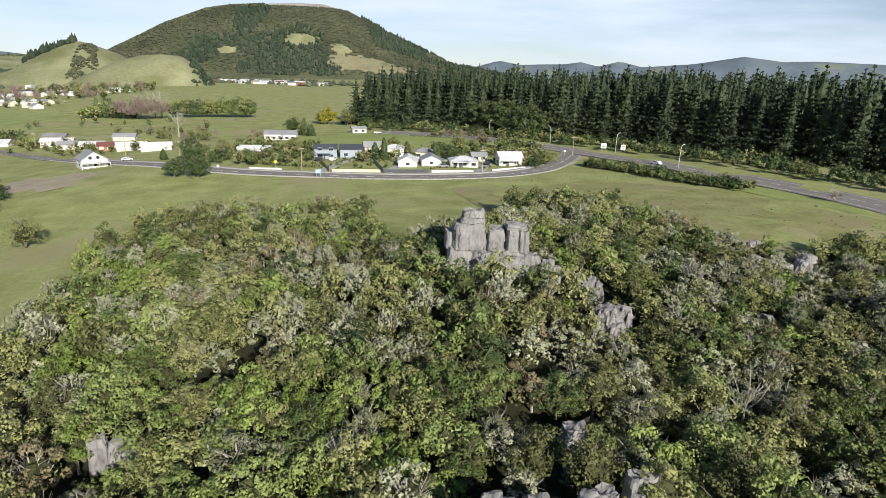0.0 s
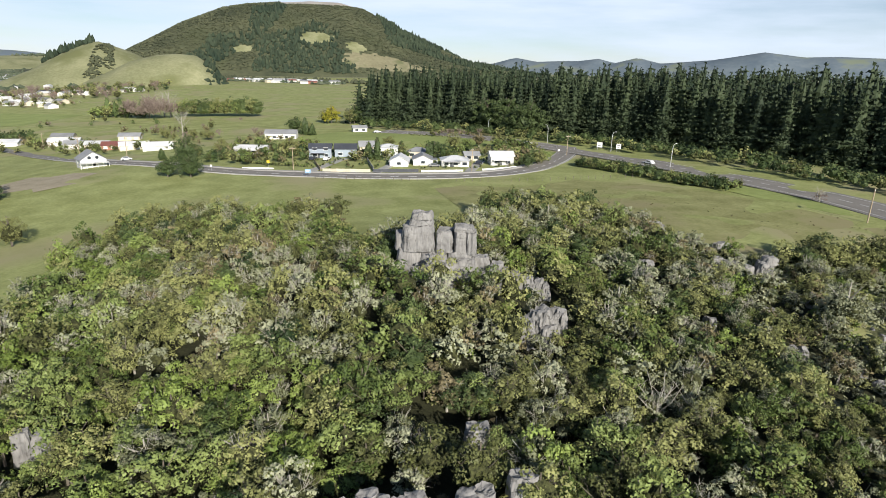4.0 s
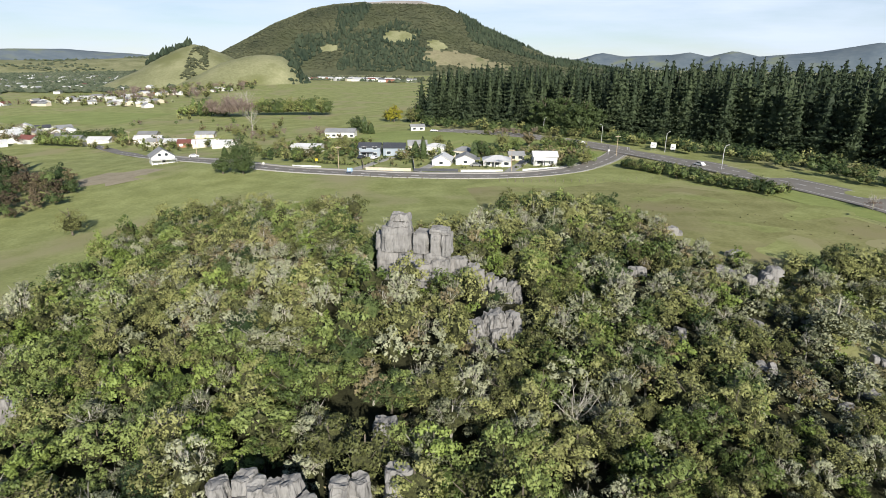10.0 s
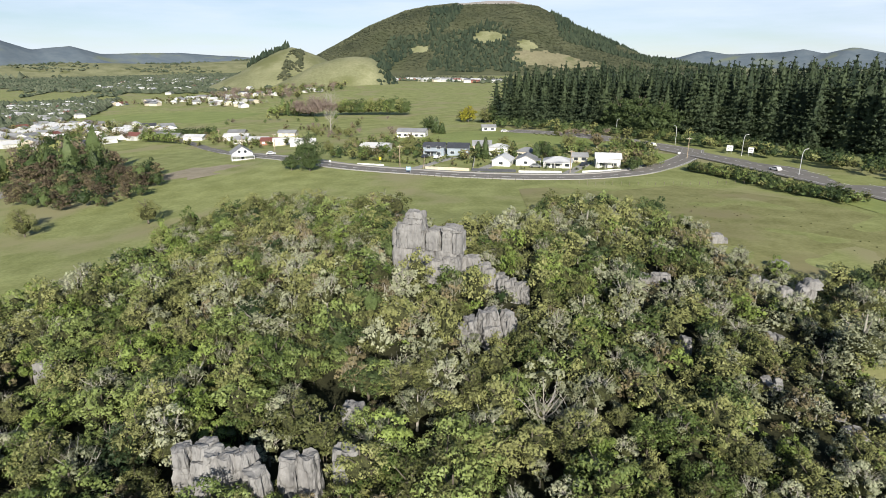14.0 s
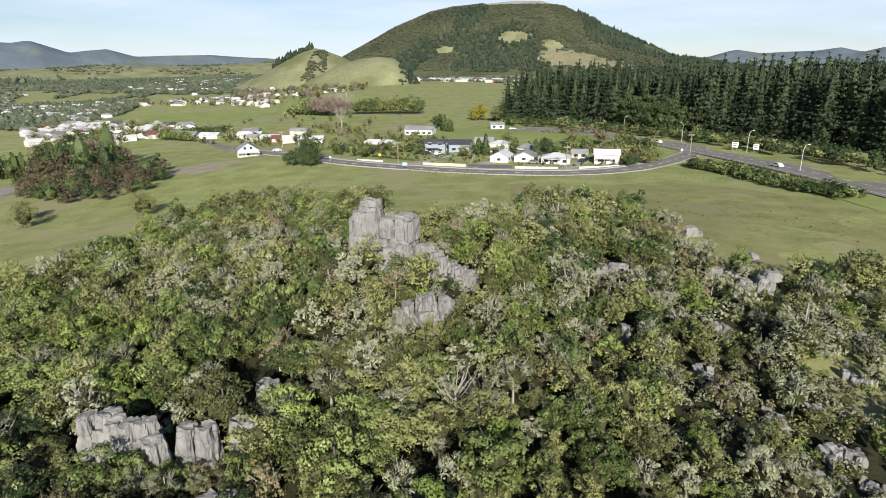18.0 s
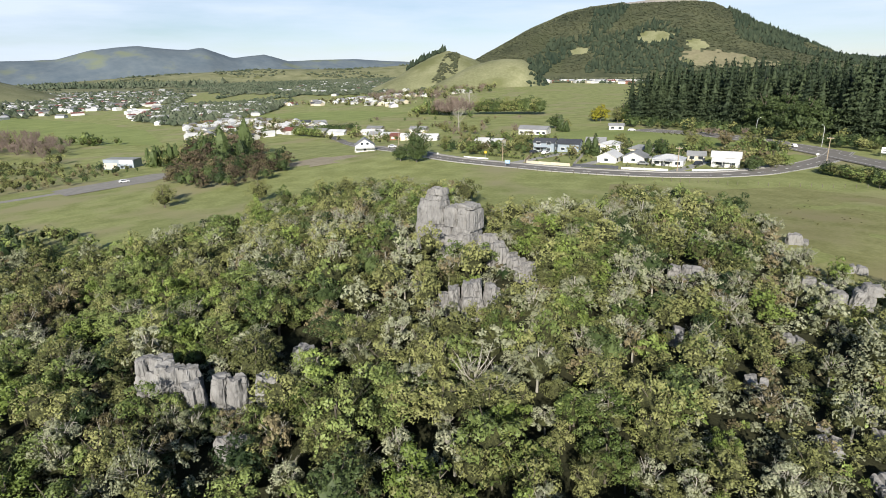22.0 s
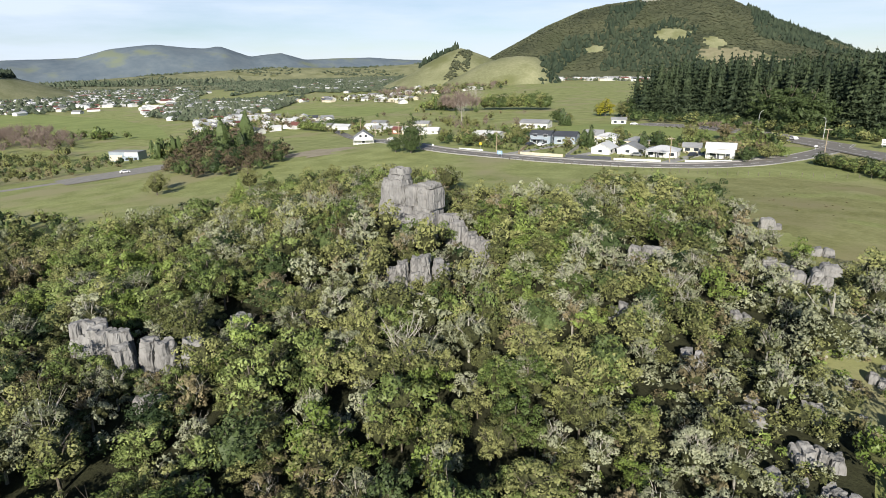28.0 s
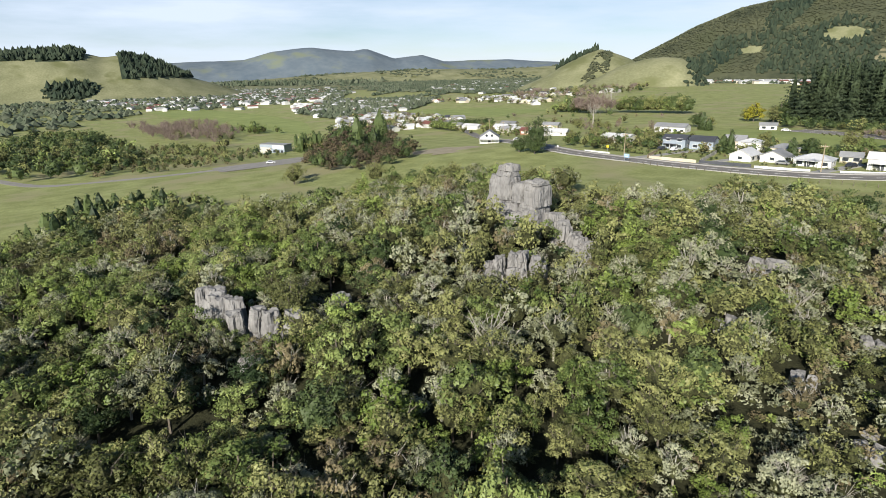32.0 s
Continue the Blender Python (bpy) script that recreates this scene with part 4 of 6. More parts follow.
PINES = []
for var in range(4):
    crown_a = pine_arrays(rng, 33, 7.6 + 0.8 * var, 15 + var, 8, 2900, 1.45, 0.02)
    crown_b = pine_arrays(rng, 33, 8.0, 12, 6, 380, 2.6, 0.2)
    vs_, fs_ = [], []
    for z, w in ((-0.6, 0.42), (33.3, 0.05)):
        vs_ += [(w * math.cos(b * 1.2566), w * math.sin(b * 1.2566), z) for b in range(5)]
    for b in range(5):
        c = (b + 1) % 5
        fs_ += [(b, c, 5 + c), (b, 5 + c, 5 + b)]
    PINES.append((crown_a, crown_b, (np.array(vs_), np.array(fs_))))

EDGE = [(-66, 312), (-12, 288), (22, 264), (44, 250), (72, 232), (92, 204), (108, 182), (124, 158), (138, 134), (162, 100), (190, 66)]
FOREST = EDGE + [(420, 120), (420, 330), (200, 520), (-40, 480), (-78, 340)]
rp = np.random.default_rng(5)
front, back = [], []
seg = [(Vector(a), Vector(b)) for a, b in zip(EDGE, EDGE[1:])]
for gx_ in np.arange(-80, 420, 6.9):
    for gy_ in np.arange(50, 500, 6.9):
        x, y = gx_ + rp.uniform(-3.3, 3.3), gy_ + rp.uniform(-3.3, 3.3)
        roll, sz, tn, vr = rp.random(), rp.uniform(0.78, 1.03) if rp.random() < 0.85 else rp.uniform(0.95, 1.16), rp.uniform(0, 6.28), int(rp.integers(4))
        if not inside(FOREST, np.array([x]), np.array([y]))[0]:
            continue
        p = Vector((x, y))
        dist = min((p - (a + (b - a) * max(0, min(1, (p - a).dot(b - a) / (b - a).length_squared)))).length for a, b in seg)
        if dist < 11:
            front.append((x, y, lie(x, y), tn, sz, vr))
        elif dist < 48 or (dist < 110 and roll < 0.4) or roll < 0.1:
            back.append((x, y, lie(x, y), tn, sz * (1 + min(dist, 200) / 1600), vr))

front += [(x, y, lie(x, y), x * 1.7, sz, k % 4) for k, (x, y, sz) in enumerate(((-74, 318, 0.98), (-66, 322, 1.08), (-82, 328, 0.9), (-60, 314, 0.86), (-70, 331, 1.0)))]
pine_first = {}
for x, y, z, tn, sz, vr in front:
    m = Matrix.Translation((x, y, z)) @ Matrix.Rotation(tn, 4, "Z") @ Matrix.Diagonal((1.16 * sz, 1.16 * sz, sz, 1))
    if vr not in pine_first:
        tree = tagged(new("pine_tree"), "tall dark green plantation pine at the forest edge", "tree", "pines along the forest edge")
        crown = new("crown", mesh_np("crown", PINES[vr][0][0], PINES[vr][0][1], [M["needle_tip"]]))
        trunk = new("trunk", mesh_np("trunk", PINES[vr][2][0], PINES[vr][2][1], [M["bark"]]))
        crown.parent = trunk.parent = tree
        tree.matrix_basis = m
        pine_first[vr] = tree
    else:
        t_ = copy_thing(pine_first[vr], Matrix.Identity(4))
        t_.matrix_basis = m


def pine_block(name, spots, which, material, label):
    vs, fs, n = [], [], 0
    for x, y, z, tn, sz, vr in spots:
        v, f = PINES[vr][which]
        c, s = math.cos(tn) * sz * 1.2, math.sin(tn) * sz * 1.2
        vs.append(np.stack([v[:, 0] * c - v[:, 1] * s + x, v[:, 0] * s + v[:, 1] * c + y, v[:, 2] * sz + z], -1))
        fs.append(f + n)
        n += len(v)
    ob = new(name, mesh_np(name, np.concatenate(vs), np.concatenate(fs), [material]))
    own_tint(ob.data, np.concatenate([np.full(len(PINES[s_[5]][which][1]), 0.5 * math.sin(s_[0] * 12.9 + s_[1] * 78.2)) for s_ in spots]))
    return tagged(ob, label, "forest", "", "stuff")


pine_block("pine_forest", back, 1, M["needle"], "dense dark pine plantation behind the highway")

# scrub along the foot of the pines, and the planted shrubs beside the highway
def shrub_band(name, pts, half, gap, smin, smax, picks, label, seed):
    r = np.random.default_rng(seed)
    spots = []
    for (x0, y0), (x1, y1) in zip(pts, pts[1:]):
        n = max(1, int(math.hypot(x1 - x0, y1 - y0) / gap))
        for k in range(n):
            t = (k + r.random()) / n
            nx_, ny_ = -(y1 - y0), x1 - x0
            q = math.hypot(nx_, ny_)
            off = r.uniform(-half, half)
            x, y = x0 + (x1 - x0) * t + nx_ / q * off, y0 + (y1 - y0) * t + ny_ / q * off
            spots.append((x, y, lie(x, y), r.uniform(0, 6.28), r.uniform(smin, smax), r.uniform(0.7, 1.05), picks[int(r.integers(len(picks)))], int(r.integers(4))))
    for sp in sorted(set(picks)):
        some = [s for s in spots if s[6] == sp]
        if some:
            planted(name, some, "crown", M[SPECIES[sp][0]], 3, label, "shrubs")


shrub_band("roadside_scrub", [(-73, 296), (-18, 267), (13, 244), (35, 226), (56, 205), (73, 180), (88, 157), (102, 134), (114, 111), (128, 83), (146, 57)], 9.5, 0.9, 0.6, 1.5, ["evergreen", "evergreen", "olive", "evergreen"], "scrub along the foot of the pines", 41)
shrub_band("roadside_scrub", [(33, 150), (46, 133), (57, 115), (67, 104), (71, 99)], 4.2, 0.3, 0.35, 0.95, ["olive", "evergreen", "evergreen", "green"], "planted shrubs between paddock and highway", 42)


# ---- limestone ----
def block_bm(r, w, d, h, seed, cells=0.24, flute=0.10, taper=0.88, bm=None, at=(0, 0, 0), lean_=(0, 0)):
    """A weathered limestone block: a gridded box, tapered, with vertical flutes and bedding notches."""
    nx, ny, nz = (max(3, int(a / cells)) for a in (w, d, h))
    bm = bm or bmesh.new()
    made = {}

    def vert(i, j, k):
        if (i, j, k) in made:
            return made[i, j, k]
        a, b, c = i / nx * 2 - 1, j / ny * 2 - 1, k / nz
        # round the plan
        e = 5.0
        norm = (abs(a) ** e + abs(b) ** e) ** (1 / e)
        big = max(abs(a), abs(b))
        if norm > 0:
            a, b = a * big / norm, b * big / norm
        top = 1 - (1 - taper) * c - 0.10 * max(0, c - 0.8) * 5 * (big > 0.5)
        p = Vector((a * w / 2 * top, b * d / 2 * top, c * h))
        q = Vector((p.x + seed * 7.1, p.y + seed * 3.3, p.z * 0.22))
        f = noise.noise(q * 2.2) * flute * 1.2 + abs(noise.noise(q * 4.5)) * -flute
        bed = 0.0
        for lv in ((0.36, 0.71) if h > 2.4 else ()):
            bed -= 0.07 * math.exp(-((c - lv - 0.02 * noise.noise(q)) * h / 0.09) ** 2)
        out = Vector((a, b, 0))
        if out.length > 0:
            out.normalize()
        edge = big ** 3
        p += out * (f * 2.4 + bed) * edge
        p.z += (noise.noise(Vector((p.x * 1.1, p.y * 1.1, seed))) * 0.30 + noise.noise(Vector((p.x * 3, p.y * 3, seed))) * 0.12) * c
        rough_ = noise.noise_vector(Vector((p.x * 0.8 + seed * 5, p.y * 0.8, p.z * 0.7)))
        p += Vector((rough_.x, rough_.y, rough_.z * c * 0.8)) * (0.07 * min(w, d, 3.0))
        step_ = noise.cell_vector(Vector((p.x * 0.9 + seed * 3, p.y * 0.9, p.z * 0.16)))
        p += out * ((step_.x - 0.5) * 0.20 * edge)
        p.x += lean_[0] * c * h
        p.y += lean_[1] * c * h
        made[i, j, k] = bm.verts.new(p + Vector(at))
        return made[i, j, k]

    for k in range(nz):
        for i in range(nx):
            for j, flip in ((0, False), (ny, True)):
                q = [vert(i, j, k), vert(i + 1, j, k), vert(i + 1, j, k + 1), vert(i, j, k + 1)]
                bm.faces.new(q[::-1] if flip else q)
        for j in range(ny):
            for i, flip in ((nx, False), (0, True)):
                q = [vert(i, j, k), vert(i, j + 1, k), vert(i, j + 1, k + 1), vert(i, j, k + 1)]
                bm.faces.new(q[::-1] if flip else q)
    for i in range(nx):
        for j in range(ny):
            bm.faces.new([vert(i, j, nz), vert(i + 1, j, nz), vert(i + 1, j + 1, nz), vert(i, j + 1, nz)])
    return bm


def outcrop(x, y, turn, blocks, label, z=None, flute=0.09, taper=0.88):
    """One limestone outcrop of several blocks: (dx, dy, base, w, d, h, turn)."""
    base = lie(x, y) if z is None else z
    ob = thing("limestone_outcrop", x, y, base, turn, label, "rock", "limestone outcrops")
    for n, (dx, dy, b, w, d, h, tn) in enumerate(blocks):
        bm = block_bm(rng, w, d, h, x * 0.37 + y * 0.11 + n * 1.7, flute=flute, taper=taper)
        p = part("rock_block", bm, M["limestone"], ob)
        p.matrix_parent_inverse = Matrix.Identity(4)
        tip = 0.0 if taper > 0.9 else 3.5          # the smaller rocks lean a little
        p.matrix_basis = pose(dx, dy, b, tip * math.sin(n * 2.3 + x), tip * math.sin(n * 3.7 + y), tn)
    return ob


def cliff(r, n, width, depth, height, slope=0.0, jag=0.25):
    """Blocks side by side with cracks between them."""
    out, x = [], -width / 2
    for k in range(n):
        w = width / n * r.uniform(0.75, 1.25)
        out.append((x + w / 2, r.uniform(-0.25, 0.25), -0.6, w * 1.15, depth * r.uniform(0.8, 1.15), height * (1 - slope * k / max(1, n - 1)) * r.uniform(1 - jag, 1.05), r.uniform(-7, 7)))
        x += w
    return out


rk = np.random.default_rng(77)
TOWER = outcrop(-14.7, 3.6, 0, [
    (-4.0, 0.4, -2.0, 4.0, 4.2, 5.6, 3), (-0.4, 0.1, -2.0, 4.2, 4.6, 5.3, -2), (3.3, 0.2, -2.0, 4.2, 4.4, 5.5, 2), (1.6, -2.2, -2.0, 3.6, 2.0, 4.3, 4), (4.2, -1.6, -2.0, 2.8, 2.4, 4.8, -6),
    (-2.8, 0.2, 3.5, 4.8, 3.9, 3.7, 2), (-5.6, 0.8, 3.3, 1.5, 2.6, 2.4, 6),
    (-2.4, 0.3, 7.22, 3.5, 3.0, 0.75, -3), (-2.3, 0.5, 8.02, 3.1, 2.6, 0.85, 5),
    (1.0, 0.3, 3.45, 2.5, 3.8, 3.0, -3), (3.2, 0.2, 3.4, 1.8, 3.9, 3.3, 3), (4.8, 0.1, 3.3, 1.6, 3.9, 3.1, -2),
    (3.7, 0.1, 6.55, 3.0, 3.4, 0.6, 2)],
    "grey limestone tower of two pillars with flat cap slabs", z=-0.1, flute=0.04, taper=0.96)
outcrop(-6.8, 4.0, -14, [(-1.6, 0.5, -0.5, 3.0, 3.4, 5.0, 4), (0.6, 0.1, -0.5, 2.2, 3.0, 4.4, -5), (2.2, -0.3, -0.5, 1.6, 2.6, 3.9, 6)], "grey limestone ledge stepping down from the tower", z=-2.4, flute=0.11)
outcrop(-1.6, 2.2, -10, [(-2.2, 0.8, -0.5, 1.5, 2.6, 3.8, 3), (-0.9, 0.5, -0.5, 1.3, 2.8, 3.6, -6), (0.3, 0.3, -0.5, 1.4, 2.8, 3.5, 8), (1.6, 0.0, -0.5, 1.5, 2.8, 3.3, -4), (2.8, -0.1, -0.5, 1.2, 2.4, 2.9, 6), (0.8, -1.2, -0.5, 2.6, 1.5, 2.4, 0)], "grey fluted limestone block below the tower", z=-3.0, flute=0.15)
outcrop(-1.5, -12.2, 35, [(-3.2, 0.1, -0.5, 1.7, 2.4, 3.6, 8), (-1.7, 0.2, -0.5, 1.6, 2.6, 4.3, -6), (-0.2, 0.2, -0.5, 1.6, 2.8, 5.0, 5), (1.3, 0.1, -0.5, 1.5, 2.8, 5.1, -4), (2.7, 0.0, -0.5, 1.5, 2.7, 4.7, 7), (3.7, 0.3, -0.5, 1.2, 2.2, 3.8, -8), (0.5, -1.4, -0.5, 2.8, 1.3, 3.4, 3)], "grey fluted limestone wall standing in bush", z=-3.6, flute=0.16)
outcrop(-16.8, -45.1, 4, [(-2.3, 0.0, -0.5, 1.9, 2.4, 5.2, 12), (-0.9, 0.1, -0.5, 1.7, 2.4, 5.4, -10), (0.4, 0.2, -0.5, 1.7, 2.3, 5.2, 14), (1.7, 0.4, -0.5, 1.7, 2.2, 5.0, -6), (-0.2, -0.9, -0.5, 2.6, 1.2, 4.4, 4)], "pale limestone cliff with dark vertical cracks among trees", z=-4.6, flute=0.09)
outcrop(-12.9, -44.6, -12, [(-1.2, 0.2, -0.5, 2.0, 2.0, 4.6, 8), (0.4, 0.0, -0.5, 2.2, 2.0, 3.9, -10)], "pale slanting limestone block beside the cliff", z=-4.4, flute=0.09)
outcrop(-9.6, -42.9, 12, [(-1.1, 0, -0.5, 1.9, 2.0, 4.5, 5), (0.8, 0.2, -0.5, 1.9, 2.0, 4.3, -8)], "pale limestone ledge among trees", z=-4.3, flute=0.09)
outcrop(-6.3, -41.0, 14, [(0, 0, -0.5, 2.6, 1.8, 4.5, 5)], "flat topped pale limestone ledge in bush", z=-4.2)
outcrop(-9.3, -33.4, 0, [(0, 0, -0.5, 2.6, 2.0, 3.4, 10)], "flat pale limestone slab in bush", z=-4.2)
outcrop(41.3, 20.3, 10, [(0, 0, -0.5, 3.0, 2.6, 3.0, 0), (0.5, 0.1, 2.2, 3.3, 2.6, 0.75, 14), (0.9, 0, 2.9, 2.4, 2.0, 0.8, 4), (-2.6, 0.6, -0.5, 2.2, 2.2, 2.4, 9)], "small stack of limestone slabs", z=-5.0)
outcrop(31.4, 48.6, 0, [(0, 0, -0.4, 2.8, 2.2, 2.3, 20), (1.7, 0.3, -0.4, 1.4, 1.6, 1.3, -12)], "grey limestone boulder at the bush edge")
outcrop(19, 17.4, 12, cliff(rk, 3, 4.6, 2.2, 3.1), "low grey limestone outcrop in bush")
outcrop(36.4, 24, 5, cliff(rk, 3, 4.6, 2.2, 2.4), "low grey limestone ledge in scrub")
outcrop(44.2, -18, 20, cliff(rk, 4, 4.4, 2.4, 1.9), "broken grey limestone outcrop in low scrub")
outcrop(51.9, 8.2, -10, cliff(rk, 2, 3.0, 2.0, 1.6), "grey limestone boulders at the paddock edge")
for x, y, n, w, h in ((22.4, -3.8, 2, 2.4, 2.7), (32.0, -8.8, 2, 2.2, 2.0), (38.9, -15, 2, 2.4, 1.7), (46.2, -21.6, 3, 3.0, 1.3), (45.5, -3.6, 2, 2.2, 1.3), (48.8, -2.3, 3, 3.2, 1.5), (34.6, 4.2, 2, 2.4, 1.8), (40.5, 35.5, 2, 2.6, 1.9), (-49, -34.2, 3, 4.4, 3.8), (-78, -26, 2, 2.6, 3.6), (-4.6, -46.7, 2, 2.4, 3.4), (49.5, -14, 2, 2.2, 1.1), (43, -10.5, 2, 2.0, 1.2)):
    outcrop(x, y, float(rk.uniform(-25, 25)), cliff(rk, n, w, 1.9, h), "grey weathered limestone outcrop in scrub")
# loose stones down the open eastern slope
for k in range(46):
    x, y = rk.uniform(38, 56), rk.uniform(-26, 14)
    s_ = rk.uniform(0.35, 0.95)
    ob = part("boulder", block_bm(rk, s_ * 1.5, s_ * 1.2, s_ * 1.1, k * 1.3, cells=0.3, flute=0.05), M["limestone"])
    ob.matrix_world = pose(x, y, lie(x, y) - 0.15, 0, 0, rk.uniform(0, 360))
    tagged(ob, "loose grey limestone boulder on the grassy slope", "rock", "loose boulders")


# ---- a dead tree in the bush ----
def dead_tree(x, y, height, spread, seed):
    r = random.Random(seed)
    ob = thing("dead_tree", x, y, lie(x, y), 0, "bleached dead tree with bare forking branches in the bush", "tree")
    part("trunk", tube_bm([(0, 0, -0.4), (0.1, 0.05, height * 0.35), (0.0, 0.2, height * 0.6)], [0.16, 0.12, 0.07]), M["bark_pale"], ob)
    for k in range(9):
        a = k * 2.4
        z0 = height * r.uniform(0.25, 0.6)
        tip = Vector((math.cos(a) * spread * r.uniform(0.5, 1), math.sin(a) * spread * r.uniform(0.5, 1), height * r.uniform(0.75, 1.05)))
        base = Vector((0.05, 0.08, z0))
        mid = base.lerp(tip, 0.5) + Vector((r.uniform(-0.3, 0.3), r.uniform(-0.3, 0.3), -0.2))
        bm = tube_bm([base, mid, tip], [0.075, 0.05, 0.02], 5)
        for j in range(4):
            st = base.lerp(tip, 0.45 + 0.13 * j)
            tube_bm([st, st + Vector((r.uniform(-1, 1), r.uniform(-1, 1), r.uniform(0.2, 1.0)))], [0.03, 0.01], 4, bm)
        part("branch", bm, M["bark_pale"], ob)
    return ob


dead_tree(8.3, -27.3, 5.6, 2.8, 3)
dead_tree(-28.5, -38, 5.4, 1.8, 5)
dead_tree(27, 3, 5.0, 2.0, 9)


# ---- houses ----
def house(x, y, turn, w, d, eave, rise, wall, roof, label, group="", hip=False, windows=True, lift=0.0, detail=True):
    """A house: base at the land, ridge along its own x."""
    ob = thing("house", x, y, lie(x, y) - 0.2 + lift, turn, label, "house", group)
    bm = bmesh.new()
    if hip:
        box_bm(-w / 2, -d / 2, -1.0, w / 2, d / 2, eave, bm)
    else:
        prism_bm([(-d / 2, -1.0), (d / 2, -1.0), (d / 2, eave), (0, eave + rise), (-d / 2, eave)], w, bm)
        bmesh.ops.translate(bm, vec=(0, -w / 2, 0), verts=bm.verts)
        bmesh.ops.rotate(bm, cent=(0, 0, 0), matrix=Matrix.Rotation(radians(90), 3, "Z"), verts=bm.verts)
    part("wall", bm, M[wall], ob)
    o, th = 0.45, 0.14
    bm = bmesh.new()
    if hip:
        run = min(d, w) / 2
        ins = min(run, w / 2 - 0.3)
        lo = [bm.verts.new(p) for p in ((-w / 2 - o, -d / 2 - o, eave), (w / 2 + o, -d / 2 - o, eave), (w / 2 + o, d / 2 + o, eave), (-w / 2 - o, d / 2 + o, eave))]
        hi = [bm.verts.new((-w / 2 + ins, 0, eave + rise)), bm.verts.new((w / 2 - ins, 0, eave + rise))]
        for f in ((lo[0], lo[1], hi[1], hi[0]), (lo[2], lo[3], hi[0], hi[1]), (lo[1], lo[2], hi[1]), (lo[3], lo[0], hi[0]), (lo[3], lo[2], lo[1], lo[0])):
            bm.faces.new(f)
    else:
        k = rise / (d / 2)
        for s in (-1, 1):
            pts = [(s * (d / 2 + o), eave - k * o), (0, eave + rise), (0, eave + rise + th), (s * (d / 2 + o), eave - k * o + th)]
            b2 = prism_bm(pts, w + 2 * o)
            bmesh.ops.translate(b2, vec=(0, -w / 2 - o, 0.02), verts=b2.verts)
            bmesh.ops.rotate(b2, cent=(0, 0, 0), matrix=Matrix.Rotation(radians(90), 3, "Z"), verts=b2.verts)
            tmp = bpy.data.meshes.new("t")
            b2.to_mesh(tmp)
            b2.free()
            bm.from_mesh(tmp)
            bpy.data.meshes.remove(tmp)
    rf = part("roof", bm, M[roof], ob)
    if windows:
        storeys = 2 if eave > 4.2 else 1
        for face in (-1, 1):
            n = max(2, int(w / 3.2))
            for st in range(storeys):
                for i in range(n):
                    cxw = -w / 2 + (i + 0.5) * w / n
                    z0 = 0.9 + st * 2.6
                    y_ = face * d / 2
                    win = part("window", box_bm(cxw - 0.95, y_ - 0.05, z0 - 0.1, cxw + 0.95, y_ + 0.05, z0 + 1.2), M["sign_white"], ob)
                    if detail:
                        part("pane", box_bm(cxw - 0.86, y_ - 0.07, z0, cxw + 0.86, y_ + 0.07, z0 + 1.12), M["window_glass"], win)
        for face in (-1, 1):
            for st in range(storeys):
                win = part("window", box_bm(face * w / 2 - 0.05, -0.8, 0.9 + st * 2.6, face * w / 2 + 0.05, 0.8, 2.0 + st * 2.6), M["sign_white"], ob)
                if detail:
                    part("pane", box_bm(face * w / 2 - 0.07, -0.7, 0.98 + st * 2.6, face * w / 2 + 0.07, 0.7, 1.92 + st * 2.6), M["window_glass"], win)
    return ob


NEAR = "houses beside the road"
HOUSES = [
    (3.5, 154, 8, 9, 7.5, 3.7, 1.5, "wall_white", "roof_white", "two-storey white house with a pale gable roof"),
    (-14.5, 149, 6, 10.5, 8.5, 2.5, 1.6, "wall_white", "roof_white", "white house with a wide pale roof"),
    (-27, 151, 96, 9, 7.5, 2.4, 1.7, "wall_white", "roof_grey", "white bungalow with a grey gable roof"),
    (-35.5, 147, 92, 9, 7, 2.4, 1.8, "wall_white", "roof_white", "white bungalow with its gable to the road"),
    (-71, 168, 10, 9, 8, 4.3, 1.4, "wall_blue", "roof_dark", "blue-grey two-storey house with a dark roof"),
    (-61, 171, 10, 9, 8, 3.6, 1.6, "wall_blue", "roof_dark", "blue-grey house with a dark roof"),
    (-43, 172, 4, 8, 6.5, 3.8, 1.3, "wall_white", "roof_white", "small white two-storey house among garden trees"),
    (-53, 181, 14, 8, 7, 3.2, 1.8, "wall_cream", "roof_grey", "cream house behind a bare garden tree"),
    (-30, 168, -8, 8, 6, 2.8, 1.6, "wall_cream", "roof_grey", "low cream house behind the bungalows"),
    (-103, 176, 4, 13, 7, 3.0, 1.0, "wall_white", "roof_white", "long white bungalow behind shrubs"),
    (-108, 236, 8, 16, 9, 3.2, 1.6, "wall_white", "roof_grey", "long white house with a grey roof"),
    (-8, 163, 12, 6, 5, 2.4, 1.2, "wall_cream", "roof_grey", "small garage at the end of a drive"),
    (-72, 268, 20, 8, 6, 2.6, 1.2, "wall_white", "roof_grey", "small shed beside the tall pines"),
]
